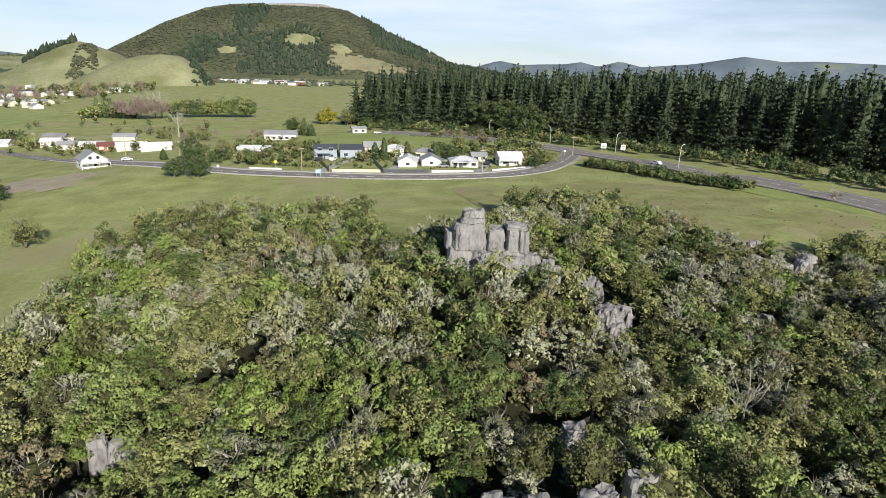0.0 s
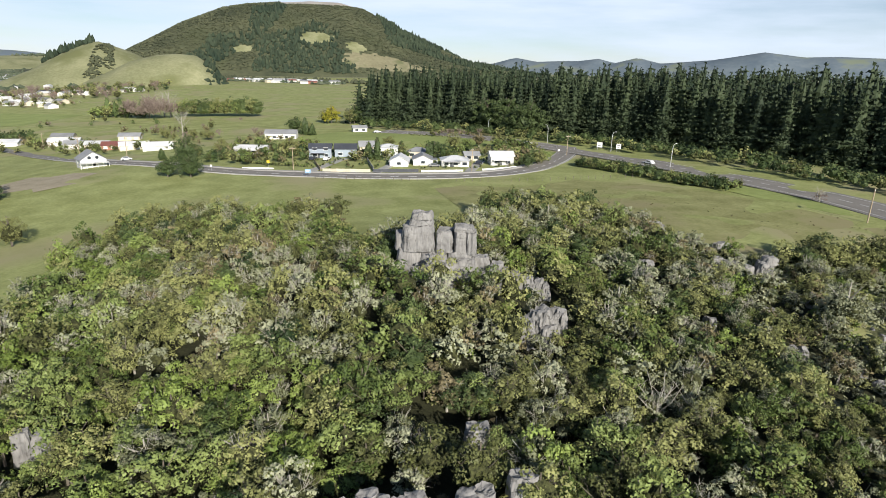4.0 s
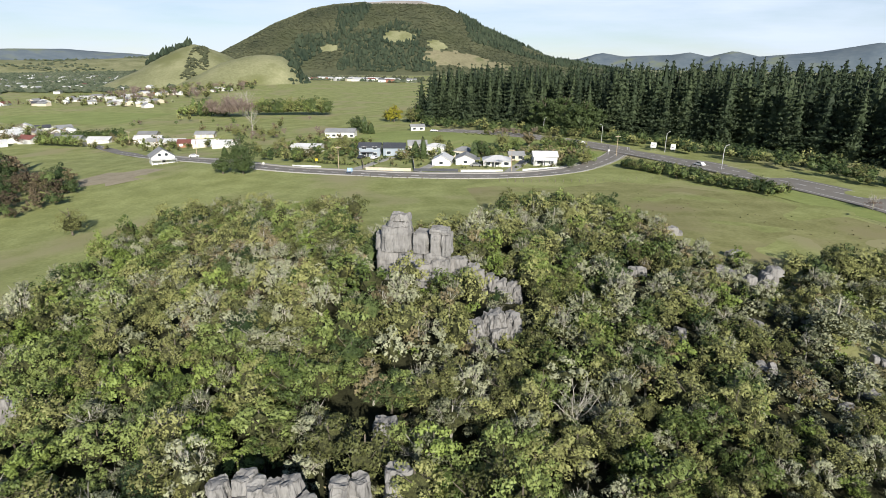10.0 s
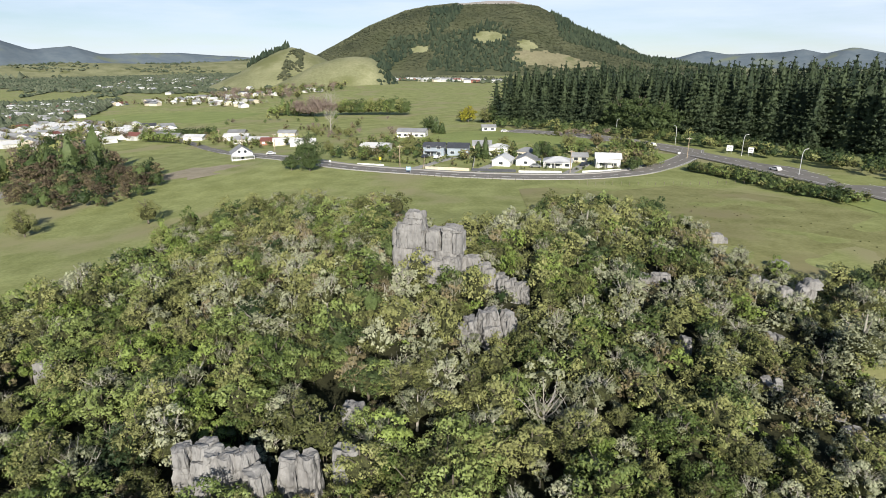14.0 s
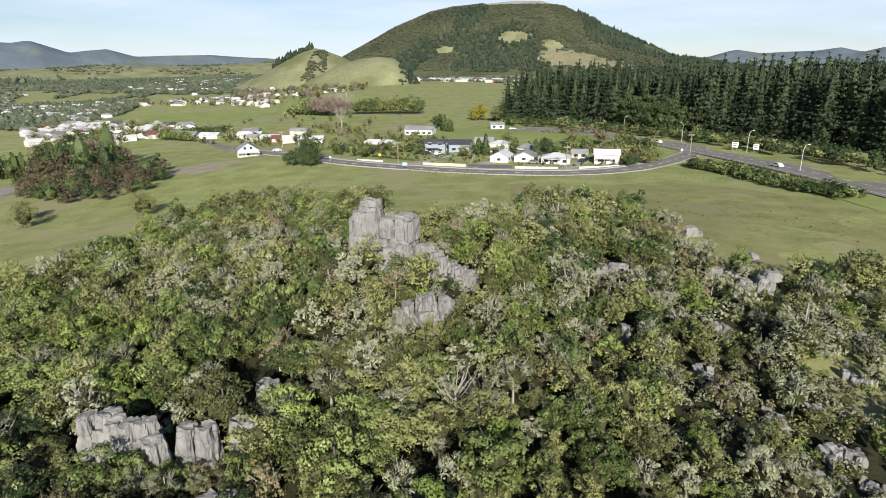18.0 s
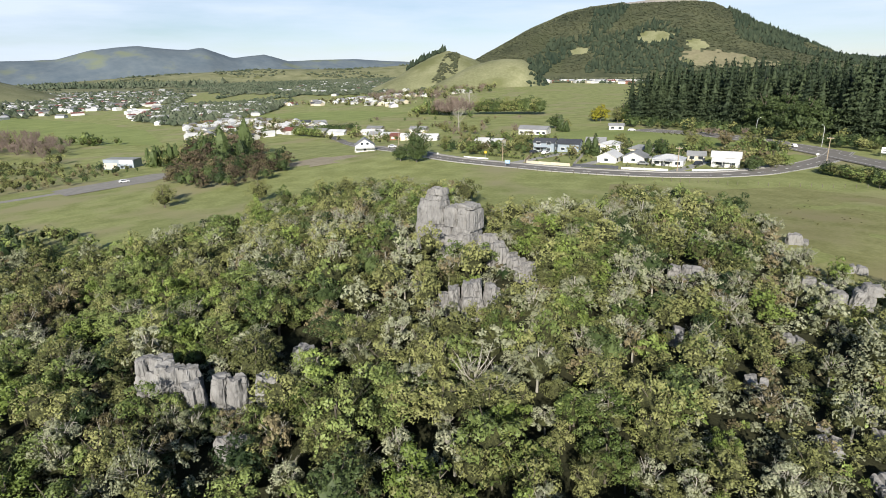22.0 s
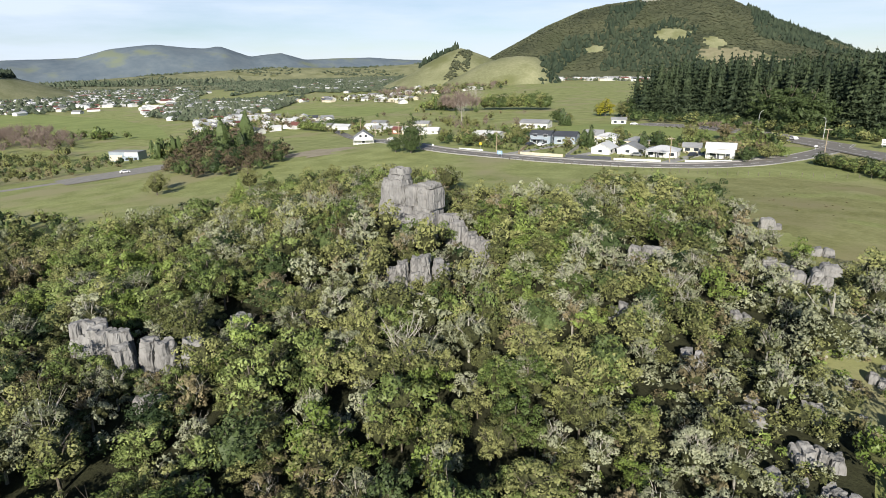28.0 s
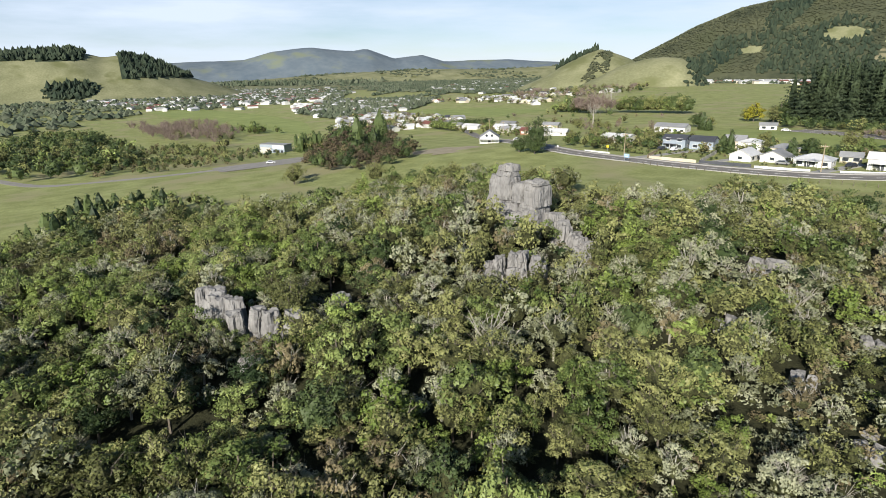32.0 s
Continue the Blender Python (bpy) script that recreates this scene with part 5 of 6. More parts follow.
for n, h in enumerate(HOUSES):
    home = house(*h, group=NEAR, hip=n in (1, 6, 8))
    w, d = h[3], h[4]
    if n in (0, 1, 2, 4, 6, 9):
        part("porch_roof", box_bm(-w * 0.42, -d / 2 - 1.9, 2.25, w * 0.2, -d / 2 + 0.02, 2.36), M[h[8]], home)
        for k in range(3):
            part("porch_post", box_bm(-w * 0.41 + k * w * 0.3, -d / 2 - 1.85, -0.4, -w * 0.41 + k * w * 0.3 + 0.1, -d / 2 - 1.75, 2.25), M["sign_white"], home)
        part("front_door", box_bm(-w * 0.2, -d / 2 - 0.05, 0.0, -w * 0.2 + 1.6, -d / 2 + 0.03, 2.05), M["roof_dark"], home, "dark sliding door")

farm = house(-156, 146, 132, 9, 9.0, 3.4, 3.0, "roof_white", "roof_grey", "old white farmhouse with two round attic windows and a veranda")
for s_ in (-1, 1):
    bm = bmesh.new()
    bmesh.ops.create_cone(bm, cap_ends=True, segments=14, radius1=0.62, radius2=0.62, depth=0.16, matrix=pose(-4.56, s_ * 1.3, 4.2, 0, 90, 0))
    part("attic_window", bm, M["window_glass"], farm, "round dark attic window")
part("veranda_roof", box_bm(-7.4, -4.9, 2.35, -4.5, 4.9, 2.5), M["roof_white"], farm)
for k in range(6):
    part("veranda_post", box_bm(-7.3, -4.8 + 1.9 * k, -0.6, -7.15, -4.65 + 1.9 * k, 2.35), M["sign_white"], farm)
part("veranda_floor", box_bm(-7.4, -4.9, -0.3, -4.5, 4.9, 0.15), M["timber"], farm)

shed = thing("shed", -300, 104, lie(-300, 104), 28, "low concrete shed with faded blue and white paint", "shed")
part("wall", box_bm(-9, -4, -0.5, 9, 4, 5.2), M["wall_blue"], shed)
part("painted_panel", box_bm(-8.5, -4.06, 0.3, -1.0, -4.0, 3.4), M["wall_cream"], shed, "cream painted patch")
part("painted_panel", box_bm(0.5, -4.06, 2.9, 8.5, -4.0, 5.0), M["wall_white"], shed, "faded white painted patch")
for k in range(3):
    part("window", box_bm(1.0 + 2.6 * k, -4.08, 0.6, 2.8 + 2.6 * k, -4.0, 2.1), M["window_glass"], shed)
part("roof", box_bm(-9.3, -4.3, 5.2, 9.3, 4.3, 5.5), M["roof_grey"], shed)

MID = "houses of the village"
r9 = np.random.default_rng(99)
# the long pale houses behind the farmhouse
for x, y, tn, w, roof, wall in ((-228, 238, 20, 15, "roof_white", "wall_white"), (-214, 228, 16, 13, "roof_grey", "wall_white"), (-200, 222, 18, 11, "roof_white", "wall_cream"), (-187, 214, 24, 10, "roof_red", "brick"), (-173, 208, 28, 13, "roof_white", "wall_cream"), (-157, 200, 24, 13, "roof_white", "wall_white"), (-240, 255, 16, 11, "roof_grey", "wall_cream"), (-262, 240, 12, 13, "roof_white", "wall_white"), (-290, 250, 15, 12, "roof_grey", "wall_white"), (-197, 248, 15, 11, "roof_grey", "wall_cream")):
    house(x, y, tn, w, 7.5, 2.5, 1.5, wall, roof, "long low house with a pale roof" if roof == "roof_white" else "low house with a red roof" if roof == "roof_red" else "low house with a grey roof", MID, detail=False)


def village(n, poly, seed, group, big=(9, 14), gap=15, windows=True, eave=(2.6, 3.4)):
    """Houses at random in a polygon of the plan, no two nearer than gap."""
    r = np.random.default_rng(seed)
    xs, ys = [p[0] for p in poly], [p[1] for p in poly]
    kept = []
    for _ in range(n * 40):
        x, y = r.uniform(min(xs), max(xs)), r.uniform(min(ys), max(ys))
        if len(kept) >= n:
            break
        if inside(poly, np.array([x]), np.array([y]))[0] and all((x - a) ** 2 + (y - b) ** 2 > gap * gap for a, b in kept):
            kept.append((x, y))
            k = r.random()
            roof = "roof_white" if k < 0.5 else "roof_grey" if k < 0.84 else "roof_red" if k < 0.9 else "roof_dark"
            wall = "wall_white" if r.random() < 0.75 else "wall_cream" if r.random() < 0.8 else "brick"
            words = {"roof_white": "pale", "roof_grey": "grey", "roof_red": "red", "roof_dark": "dark"}[roof]
            house(x, y, float(r.uniform(0, 180)), float(r.uniform(*big)), float(r.uniform(7, 9.5)), float(r.uniform(*eave)), float(r.uniform(1.3, 2.2)), wall, roof, "village house with a %s roof and %s walls" % (words, {"wall_white": "white", "wall_cream": "cream", "brick": "brick"}[wall]), group, windows=windows, detail=False)
    return kept


V1 = village(58, [(-300, 262), (-330, 215), (-400, 215), (-520, 290), (-560, 380), (-420, 330), (-330, 300)], 3, "houses of the village", windows=False, gap=12, big=(8, 13))
V2 = village(24, [(-400, 480), (-480, 520), (-600, 530), (-700, 520), (-720, 560), (-600, 575), (-500, 590), (-400, 520)], 4, "houses along the far road", windows=False)
V3 = village(26, [(-420, 690), (-460, 730), (-560, 680), (-600, 590), (-540, 560), (-470, 640)], 5, "houses below the grazed hills", windows=False)
V4 = village(44, [(-640, 1260), (-500, 1130), (-330, 1010), (-250, 930), (-220, 960), (-320, 1080), (-480, 1200), (-620, 1310)], 6, "houses under the mountain", windows=False, big=(13, 20), gap=14, eave=(3.5, 5.5))


# the far town: small houses joined, too many to count
def far_town(n, poly, seed, label):
    r = np.random.default_rng(seed)
    xs, ys = [p[0] for p in poly], [p[1] for p in poly]
    V = {"roof_white": [], "roof_grey": [], "roof_red": []}
    W = []
    done = 0
    while done < n:
        x, y = r.uniform(min(xs), max(xs)), r.uniform(min(ys), max(ys))
        if not inside(poly, np.array([x]), np.array([y]))[0]:
            continue
        done += 1
        w, d, h, p, a, z = r.uniform(9, 17), r.uniform(7, 10), r.uniform(2.6, 4.2), r.uniform(1.2, 2.2), r.uniform(0, 3.14), lie(x, y)
        c, s = math.cos(a), math.sin(a)

        def at(px, py, pz):
            return (x + px * c - py * s, y + px * s + py * c, z + pz)
        W.append([at(-w / 2, -d / 2, -1), at(w / 2, -d / 2, -1), at(w / 2, d / 2, -1), at(-w / 2, d / 2, -1), at(-w / 2, -d / 2, h), at(w / 2, -d / 2, h), at(w / 2, d / 2, h), at(-w / 2, d / 2, h)])
        k = r.random()
        V["roof_white" if k < 0.45 else "roof_grey" if k < 0.88 else "roof_red"].append([at(-w / 2 - 0.4, -d / 2 - 0.4, h), at(w / 2 + 0.4, -d / 2 - 0.4, h), at(w / 2 + 0.4, d / 2 + 0.4, h), at(-w / 2 - 0.4, d / 2 + 0.4, h), at(-w / 2 - 0.4, 0, h + p), at(w / 2 + 0.4, 0, h + p)])
    wf = np.array([(0, 1, 5, 4), (1, 2, 6, 5), (2, 3, 7, 6), (3, 0, 4, 7)])
    rf = np.array([(0, 1, 5), (0, 5, 4), (2, 3, 4), (2, 4, 5), (1, 2, 5), (3, 0, 4), (3, 2, 1), (3, 1, 0)])
    W = np.array(W)
    tagged(new("far_town_walls", mesh_np("far_town_walls", W.reshape(-1, 3), (wf[None] + (np.arange(len(W)) * 8)[:, None, None]).reshape(-1, 4), [M["wall_white"]])), label, "town", "", "stuff")
    for roof, some in V.items():
        if some:
            some = np.array(some)
            tagged(new("far_town_roofs", mesh_np("far_town_roofs", some.reshape(-1, 3), (rf[None] + (np.arange(len(some)) * 6)[:, None, None]).reshape(-1, 3), [M[roof]])), label, "town", "", "stuff")


far_town(130, [(-520, 300), (-620, 320), (-700, 330), (-830, 400), (-900, 520), (-700, 560), (-560, 430)], 11, "pale houses of the town in the valley")
far_town(620, [(-860, 330), (-980, 225), (-1250, 215), (-1500, 250), (-2100, 700), (-1700, 1000), (-1250, 800), (-950, 560)], 12, "pale houses of the far town")
far_town(120, [(-700, 700), (-1200, 1000), (-1700, 1700), (-1200, 1600), (-800, 1100), (-600, 850)], 13, "scattered pale far houses")


# ---- trees, hedges and paddocks of the middle distance ----
def clump(name, pts, picks, label, category="trees", fine=False):
    """Trees of the middle distance: (x, y, scale, tall); joined by species."""
    r = np.random.default_rng(len(pts) * 7 + len(label))
    spots = [(x, y, lie(x, y) - 0.35 * sc, r.uniform(0, 6.28), sc, tl, picks[int(r.integers(len(picks)))], int(r.integers(4))) for x, y, sc, tl in pts]
    for sp in sorted(set(picks)):
        some = [s for s in spots if s[6] == sp]
        far_off = [s for s in some if not fine and s[4] < 1.7 and (s[1] > 330 or s[0] < -290)]
        close = [s for s in some if s not in far_off]
        planted(name, close, "crown", M[SPECIES[sp][0]], 1 if fine else 3, label, category)
        planted(name, far_off, "crown", M[SPECIES[sp][0]], 4, label, category)
    return spots


def scatter(n, poly, smin, smax, seed, tall=(0.8, 1.15)):
    r = np.random.default_rng(seed)
    xs, ys = [p[0] for p in poly], [p[1] for p in poly]
    out = []
    while len(out) < n:
        x, y = r.uniform(min(xs), max(xs)), r.uniform(min(ys), max(ys))
        if inside(poly, np.array([x]), np.array([y]))[0]:
            out.append((x, y, r.uniform(smin, smax), r.uniform(*tall)))
    return out


def along(pts, gap, smin, smax, seed, jitter=1.0, tall=(0.9, 1.1)):
    r = np.random.default_rng(seed)
    out = []
    for (x0, y0), (x1, y1) in zip(pts, pts[1:]):
        n = max(1, int(math.hypot(x1 - x0, y1 - y0) / gap))
        for k in range(n):
            t = k / n
            out.append((x0 + (x1 - x0) * t + r.uniform(-jitter, jitter), y0 + (y1 - y0) * t + r.uniform(-jitter, jitter), r.uniform(smin, smax), r.uniform(*tall)))
    return out


SPECIES["bare"] = ("bare_twig", "open", 4.8, 1.9, 0.2, 30, "bark_pale", "bare winter tree")
SPECIES["russet"] = ("leaf_russet", "open", 4.2, 1.7, 0.26, 8, "bark_pale", "dull brown twiggy shrub")
SPECIES["yellow"] = ("yellow_leaf", "round", 4.6, 1.9, 0.4, 0, "bark", "yellow-green tree")
for var in range(4):
    TEMPLATES["russet", var], CORE["russet", var] = TEMPLATES["brown", var], CORE["brown", var]
for sp in ("bare", "yellow"):
    leaf, kind_, hgt, rad_, ls, tw, bark, words = SPECIES[sp]
    for var in range(4):
        lobes = crown_lobes(rng, hgt, rad_, kind_)
        lean_ = leaves(rng, lobes, 150 if sp == "bare" else 200, ls * (1.0 if sp == "bare" else 1.5), 0.2 if sp == "bare" else 0.55)
        if sp == "yellow":
            lean_ = joined(heart(hgt, rad_, False), lean_)
        else:
            lean_ = joined(lean_, twigs(rng, hgt, rad_, 16, 0.07))
        TEMPLATES[sp, var] = (lean_, lean_, trunk_arrays(rng, hgt, rad_, 0.14), lean_, lean_)
        CORE[sp, var] = (0, 0, 0, 0, 0)


def single_tree(x, y, sp, sc, tall, label):
    """A large tree of its own: a trunk with limbs and a crown of many small lobes."""
    leaf, kind_, hgt, rad_, ls, tw, bark, words = SPECIES[sp]
    r = np.random.default_rng(int(abs(x * 31 + y * 17)) + 5)
    height, radius = hgt * sc * tall, rad_ * sc
    lobes = []
    for k in range(2 if sc < 2.3 else 5):
        for lx, ly, lz, q, fl in crown_lobes(r, height, radius, kind_):
            lobes.append((lx * r.uniform(0.75, 1.08), ly * r.uniform(0.75, 1.08), lz * 0.97, q * (0.85 if sc < 2.3 else 0.62), fl))
    bare = sp == "bare"
    v, f = leaves(r, lobes, 1400 if bare else int(1700 * max(1.0, sc / 1.4) * (1.5 if sc > 4 else 1.0)), ls * (1.15 if y < 60 else 1.5) * max(1.0, sc / 2.6) if not bare else 0.3, 0.45 if not bare else 0.12, 0, False)
    inner = np.zeros(len(f), int)
    if not bare:
        c = heart(height, radius, True, kind_)
        inner = np.r_[np.ones(len(c[1]), int), inner]
        v, f = joined(c, (v, f))
    ob = tagged(new("tree"), label, "tree")
    crown = new("crown", mesh_np("crown", v, f, [M[leaf], M[leaf] if leaf == "leaf_dark" else M["shaded_core"]], inner))
    v, f = trunk_arrays(r, height, radius, 0.10 * sc + 0.06)
    if bare:
        v, f = joined((v, f), twigs(r, height, radius, 24, 0.035))
    trunk = new("trunk", mesh_np("trunk", v, f, [M[bark]]))
    crown.parent = trunk.parent = ob
    crown.location.z = -0.12 * height
    ob.matrix_basis = Matrix.Translation((x, y, lie(x, y)))
    return ob


# paddock trees that stand alone
for x, y, sp, sc, tl, words in (
        (-106, 121, "evergreen", 3.2, 1.1, "large dark green tree in the paddock beside the road"),
        (-103, 116, "evergreen", 2.3, 0.8, "broad olive green tree below the dark paddock tree"),
        (-111, 116, "evergreen", 2.1, 0.75, "olive green tree below the dark paddock tree"),
        (-113, 46, "olive", 2.3, 0.8, "round lone tree on the green slope"),
        (-141, 31, "olive", 2.1, 0.75, "lone olive tree low on the green slope"),
        (-150, 37, "olive", 2.0, 0.8, "lone round bush on the paddock"),
        (-100, 254, "dark", 2.1, 0.9, "round dark tree behind the houses"),
        (-95, 250, "dark", 1.6, 0.8, "round dark tree behind the houses"),
        (-106, 327, "olive", 2.4, 0.9, "olive tree above the orchard"),
        (-86, 314, "olive", 2.6, 1.0, "olive tree beside the pines"),
        (-25, 160, "dark", 1.7, 0.85, "clipped dark green garden tree"),
        (-46, 160, "dark", 1.5, 1.2, "dark green column tree in the garden"),
        (-135, 160, "dark", 1.1, 0.8, "dark bush beside the farmhouse"),
        (12, 258, "evergreen", 5.4, 0.95, "large broad green tree in front of the pines"),
        (2, 270, "evergreen", 4.8, 1.0, "large broad olive tree in front of the pines"),
        (-84, 318, "evergreen", 3.4, 0.9, "broad dark evergreen below the corner pines"),
        (43.4, 0.5, "grey", 2.5, 0.8, "spreading grey-green tree with lichen on the open slope"),
        (9.9, -4.5, "grey", 1.6, 0.95, "pale grey-green tree below the tower"),
        (6.1, 39, "grey", 1.9, 0.95, "pale grey-green tree on the brow"),
        (-23.5, 175, "evergreen", 2.0, 0.75, "dome-shaped dark garden tree"),
        (13.5, 146, "evergreen", 1.7, 0.75, "clipped round dark tree beside the white house"),
        (18, 152, "olive", 2.0, 0.75, "broad olive garden tree at the road corner"),
        (20, 160, "green", 1.9, 0.7, "broad green garden tree at the road corner"),
        (-16, 192, "olive", 2.0, 0.9, "garden tree behind the bungalows"),
        (-9, 186, "green", 1.7, 0.9, "garden tree behind the bungalows"),
        (-38, 178, "dark", 1.5, 0.7, "dark round tree behind the bungalows"),
        (-45, 190, "olive", 1.8, 0.8, "garden tree on the orchard edge"),
        (-50, 163, "dark", 1.6, 0.85, "dark green tree beside the blue house"),
        (-87, 178, "olive", 2.3, 0.8, "broad garden tree beside the blue house"),
        (-82, 168, "olive", 1.9, 0.7, "broad garden tree beside the blue house"),
        (-95, 168, "green", 1.5, 0.7, "round garden shrub in front of the bungalow"),
        (-118, 180, "olive", 1.9, 0.75, "round garden tree beside the bungalow"),
        (-126, 172, "olive", 1.6, 0.75, "round garden tree beside the road"),
        (-4, 200, "brown", 2.2, 0.9, "brownish tree beside the highway corner"),
        (22, 240, "evergreen", 5.0, 0.95, "broad domed dark green tree standing before the pines"),
        (13, 246, "evergreen", 3.4, 0.9, "dark round tree standing before the pines"),
        (5, 196, "olive", 2.2, 0.8, "olive tree beside the highway corner"),
        (-111, 272, "evergreen", 2.9, 0.75, "round dark clipped tree above the orchard"),
        (-103, 268, "olive", 2.1, 0.7, "round olive tree above the orchard"),
        (-100, 322, "yellow", 3.0, 1.0, "bright yellow-green tree beside the macrocarpas"),
        (-171, 256, "bare", 3.8, 0.95, "tall pinkish bare winter tree behind the long houses"),
        (-178, 250, "olive", 1.9, 0.8, "round tree beside the bare winter tree"),
        (-160, 245, "olive", 1.6, 0.8, "round garden tree behind the long houses"),
        (-148, 236, "olive", 1.7, 0.8, "round garden tree behind the long houses"),
        (-240, 384, "bare", 5.2, 1.0, "tall pinkish bare winter tree at the end of the hedge"),
        (-247, 388, "bare", 4.8, 1.0, "tall pinkish bare winter tree beside the hedge"),
        (-256, 382, "bare", 4.4, 1.0, "tall pinkish bare winter tree beside the hedge"),
        (87, 84, "bare", 1.0, 0.9, "small bare tree on the grass verge")):
    single_tree(x, y, sp, sc, tl, words)

# gardens round the near houses
clump("garden_shrubs", scatter(60, [(-118, 150), (-90, 140), (-74, 148), (-78, 190), (-120, 195)], 0.7, 1.5, 1), ["olive", "green", "evergreen", "brown"], "garden shrubs and small trees")
clump("garden_shrubs", scatter(46, [(-60, 152), (-20, 158), (6, 168), (4, 185), (-50, 188)], 0.6, 1.35, 2), ["olive", "green", "evergreen", "brown"], "garden shrubs and small trees")
clump("garden_shrubs", scatter(34, [(10, 150), (20, 168), (20, 195), (0, 200), (4, 165)], 0.8, 1.7, 3), ["olive", "green", "evergreen", "brown"], "garden shrubs and small trees")
clump("garden_shrubs", scatter(14, [(-130, 185), (-80, 196), (-80, 204), (-130, 205)], 0.7, 1.4, 4), ["olive", "green", "brown", "lime"], "shrubs along the orchard edge")
# clipped hedge and the trees behind it
clump("tall_hedge", along([(-232, 384), (-196, 380), (-166, 376)], 2.4, 3.0, 3.5, 5, 1.5), ["green", "olive", "evergreen"], "long clipped green shelter hedge", "hedge", True)
clump("tall_hedge", along([(-300, 262), (-262, 262)], 1.6, 1.2, 1.4, 6, 0.8), ["evergreen"], "long clipped dark green hedge", "hedge")
clump("bare_trees", scatter(22, [(-268, 366), (-232, 362), (-232, 376), (-268, 380)], 2.6, 4.2, 7), ["bare"], "pinkish bare winter trees")
clump("shelter_trees", scatter(26, [(-318, 396), (-262, 376), (-262, 388), (-316, 410)], 2.0, 3.0, 8), ["dark", "olive", "green"], "dark shelter trees")
# round the long pale houses
clump("garden_trees", scatter(80, [(-150, 205), (-270, 262), (-300, 238), (-235, 210), (-180, 185)], 0.6, 1.3, 9), ["olive", "olive", "green", "brown"], "garden trees between the houses")
clump("garden_trees", scatter(50, [(-150, 215), (-110, 205), (-100, 225), (-180, 300), (-220, 290)], 0.6, 1.3, 10), ["olive", "brown", "bare"], "rough hedgerow trees")
# clump below the farmhouse
clump("scrub_clump", scatter(150, [(-176, 54), (-146, 56), (-140, 74), (-150, 90), (-176, 116), (-212, 112), (-215, 78)], 0.9, 1.9, 11), ["russet", "brown", "russet", "evergreen", "russet"], "dense scrub on the slope below the farmhouse", "scrub", True)
clump("valley_trees", scatter(90, [(-215, 110), (-260, 110), (-340, 175), (-330, 205), (-250, 160)], 1.5, 2.9, 12), ["olive", "evergreen", "brown", "bare"], "tall mixed trees in the valley")
clump("valley_trees", scatter(30, [(-292, 112), (-262, 100), (-255, 118), (-285, 126)], 1.4, 2.3, 13), ["dark", "olive"], "dark trees beside the shed")
clump("valley_trees", scatter(30, [(-196, 96), (-222, 92), (-262, 120), (-250, 150), (-205, 132)], 2.3, 3.5, 91), ["russet", "evergreen", "russet", "dark"], "tall dark brownish trees behind the scrub", "trees", True)
# the wooded gully and the bare trees of the valley floor
clump("valley_trees", scatter(240, [(-300, -40), (-262, 0), (-330, 40), (-420, 50), (-560, 60), (-620, 20), (-480, -60)], 1.3, 2.7, 14), ["evergreen", "olive", "evergreen", "green"], "dark wooded gully in the valley", "woodland")
clump("bare_trees", scatter(70, [(-440, 80), (-410, 112), (-480, 150), (-620, 170), (-640, 110)], 2.0, 3.2, 15), ["bare"], "grey-pink bare trees along the stream")
clump("valley_trees", scatter(70, [(-255, 20), (-245, 80), (-300, 85), (-420, 70), (-400, 40)], 0.4, 1.0, 16), ["olive", "green", "brown"], "low scrub on the valley floor", "scrub")
clump("valley_trees", scatter(14, [(-500, 150), (-450, 165), (-440, 185), (-500, 175)], 1.6, 2.8, 17), ["dark", "green"], "trees on the green paddock")
clump("slope_trees", scatter(110, [(-100, -54), (-124, -46), (-152, -30), (-150, -16), (-120, -14), (-98, -24)], 0.8, 1.45, 20), ["dark", "olive", "olive", "green"], "dark native trees below the bush", "bush")
clump("slope_scrub", scatter(90, [(-104, -58), (-130, -48), (-165, -32), (-165, -16), (-120, -10), (-98, -22)], 0.3, 0.8, 18), ["olive", "green", "grey"], "low scrub on the slope below the bush", "scrub")
clump("slope_scrub", scatter(46, [(-100, -22), (-150, -26), (-165, -10), (-132, -3), (-100, -9)], 0.35, 1.15, 92), ["olive", "evergreen", "green", "dark"], "scattered scrub on the grassy slope", "scrub")
clump("field_scrub", scatter(70, [(30, 100), (60, 84), (84, 74), (92, 45), (60, 48), (40, 62), (20, 84)], 0.06, 0.2, 19, (0.4, 0.7)), ["olive", "brown"], "rushes and low scrub in the paddock", "scrub")
# trees among the village houses
for k, (poly, n) in enumerate((([(-300, 262), (-330, 215), (-400, 215), (-520, 290), (-560, 380), (-420, 330), (-330, 300)], 300), ([(-400, 480), (-480, 510), (-600, 520), (-720, 510), (-720, 590), (-600, 590), (-500, 610), (-400, 530)], 170), ([(-420, 690), (-460, 760), (-600, 720), (-640, 600), (-540, 550), (-440, 600)], 240))):
    clump("village_trees", scatter(n, poly, 0.7, 1.6, 30 + k), ["olive", "olive", "brown", "bare", "green", "grey"], "garden and street trees of the village")
clump("village_trees", scatter(40, [(-430, 640), (-380, 560), (-460, 520), (-560, 620), (-600, 720)], 2.0, 3.6, 40), ["bare", "bare", "olive"], "tall bare trees by the far road")


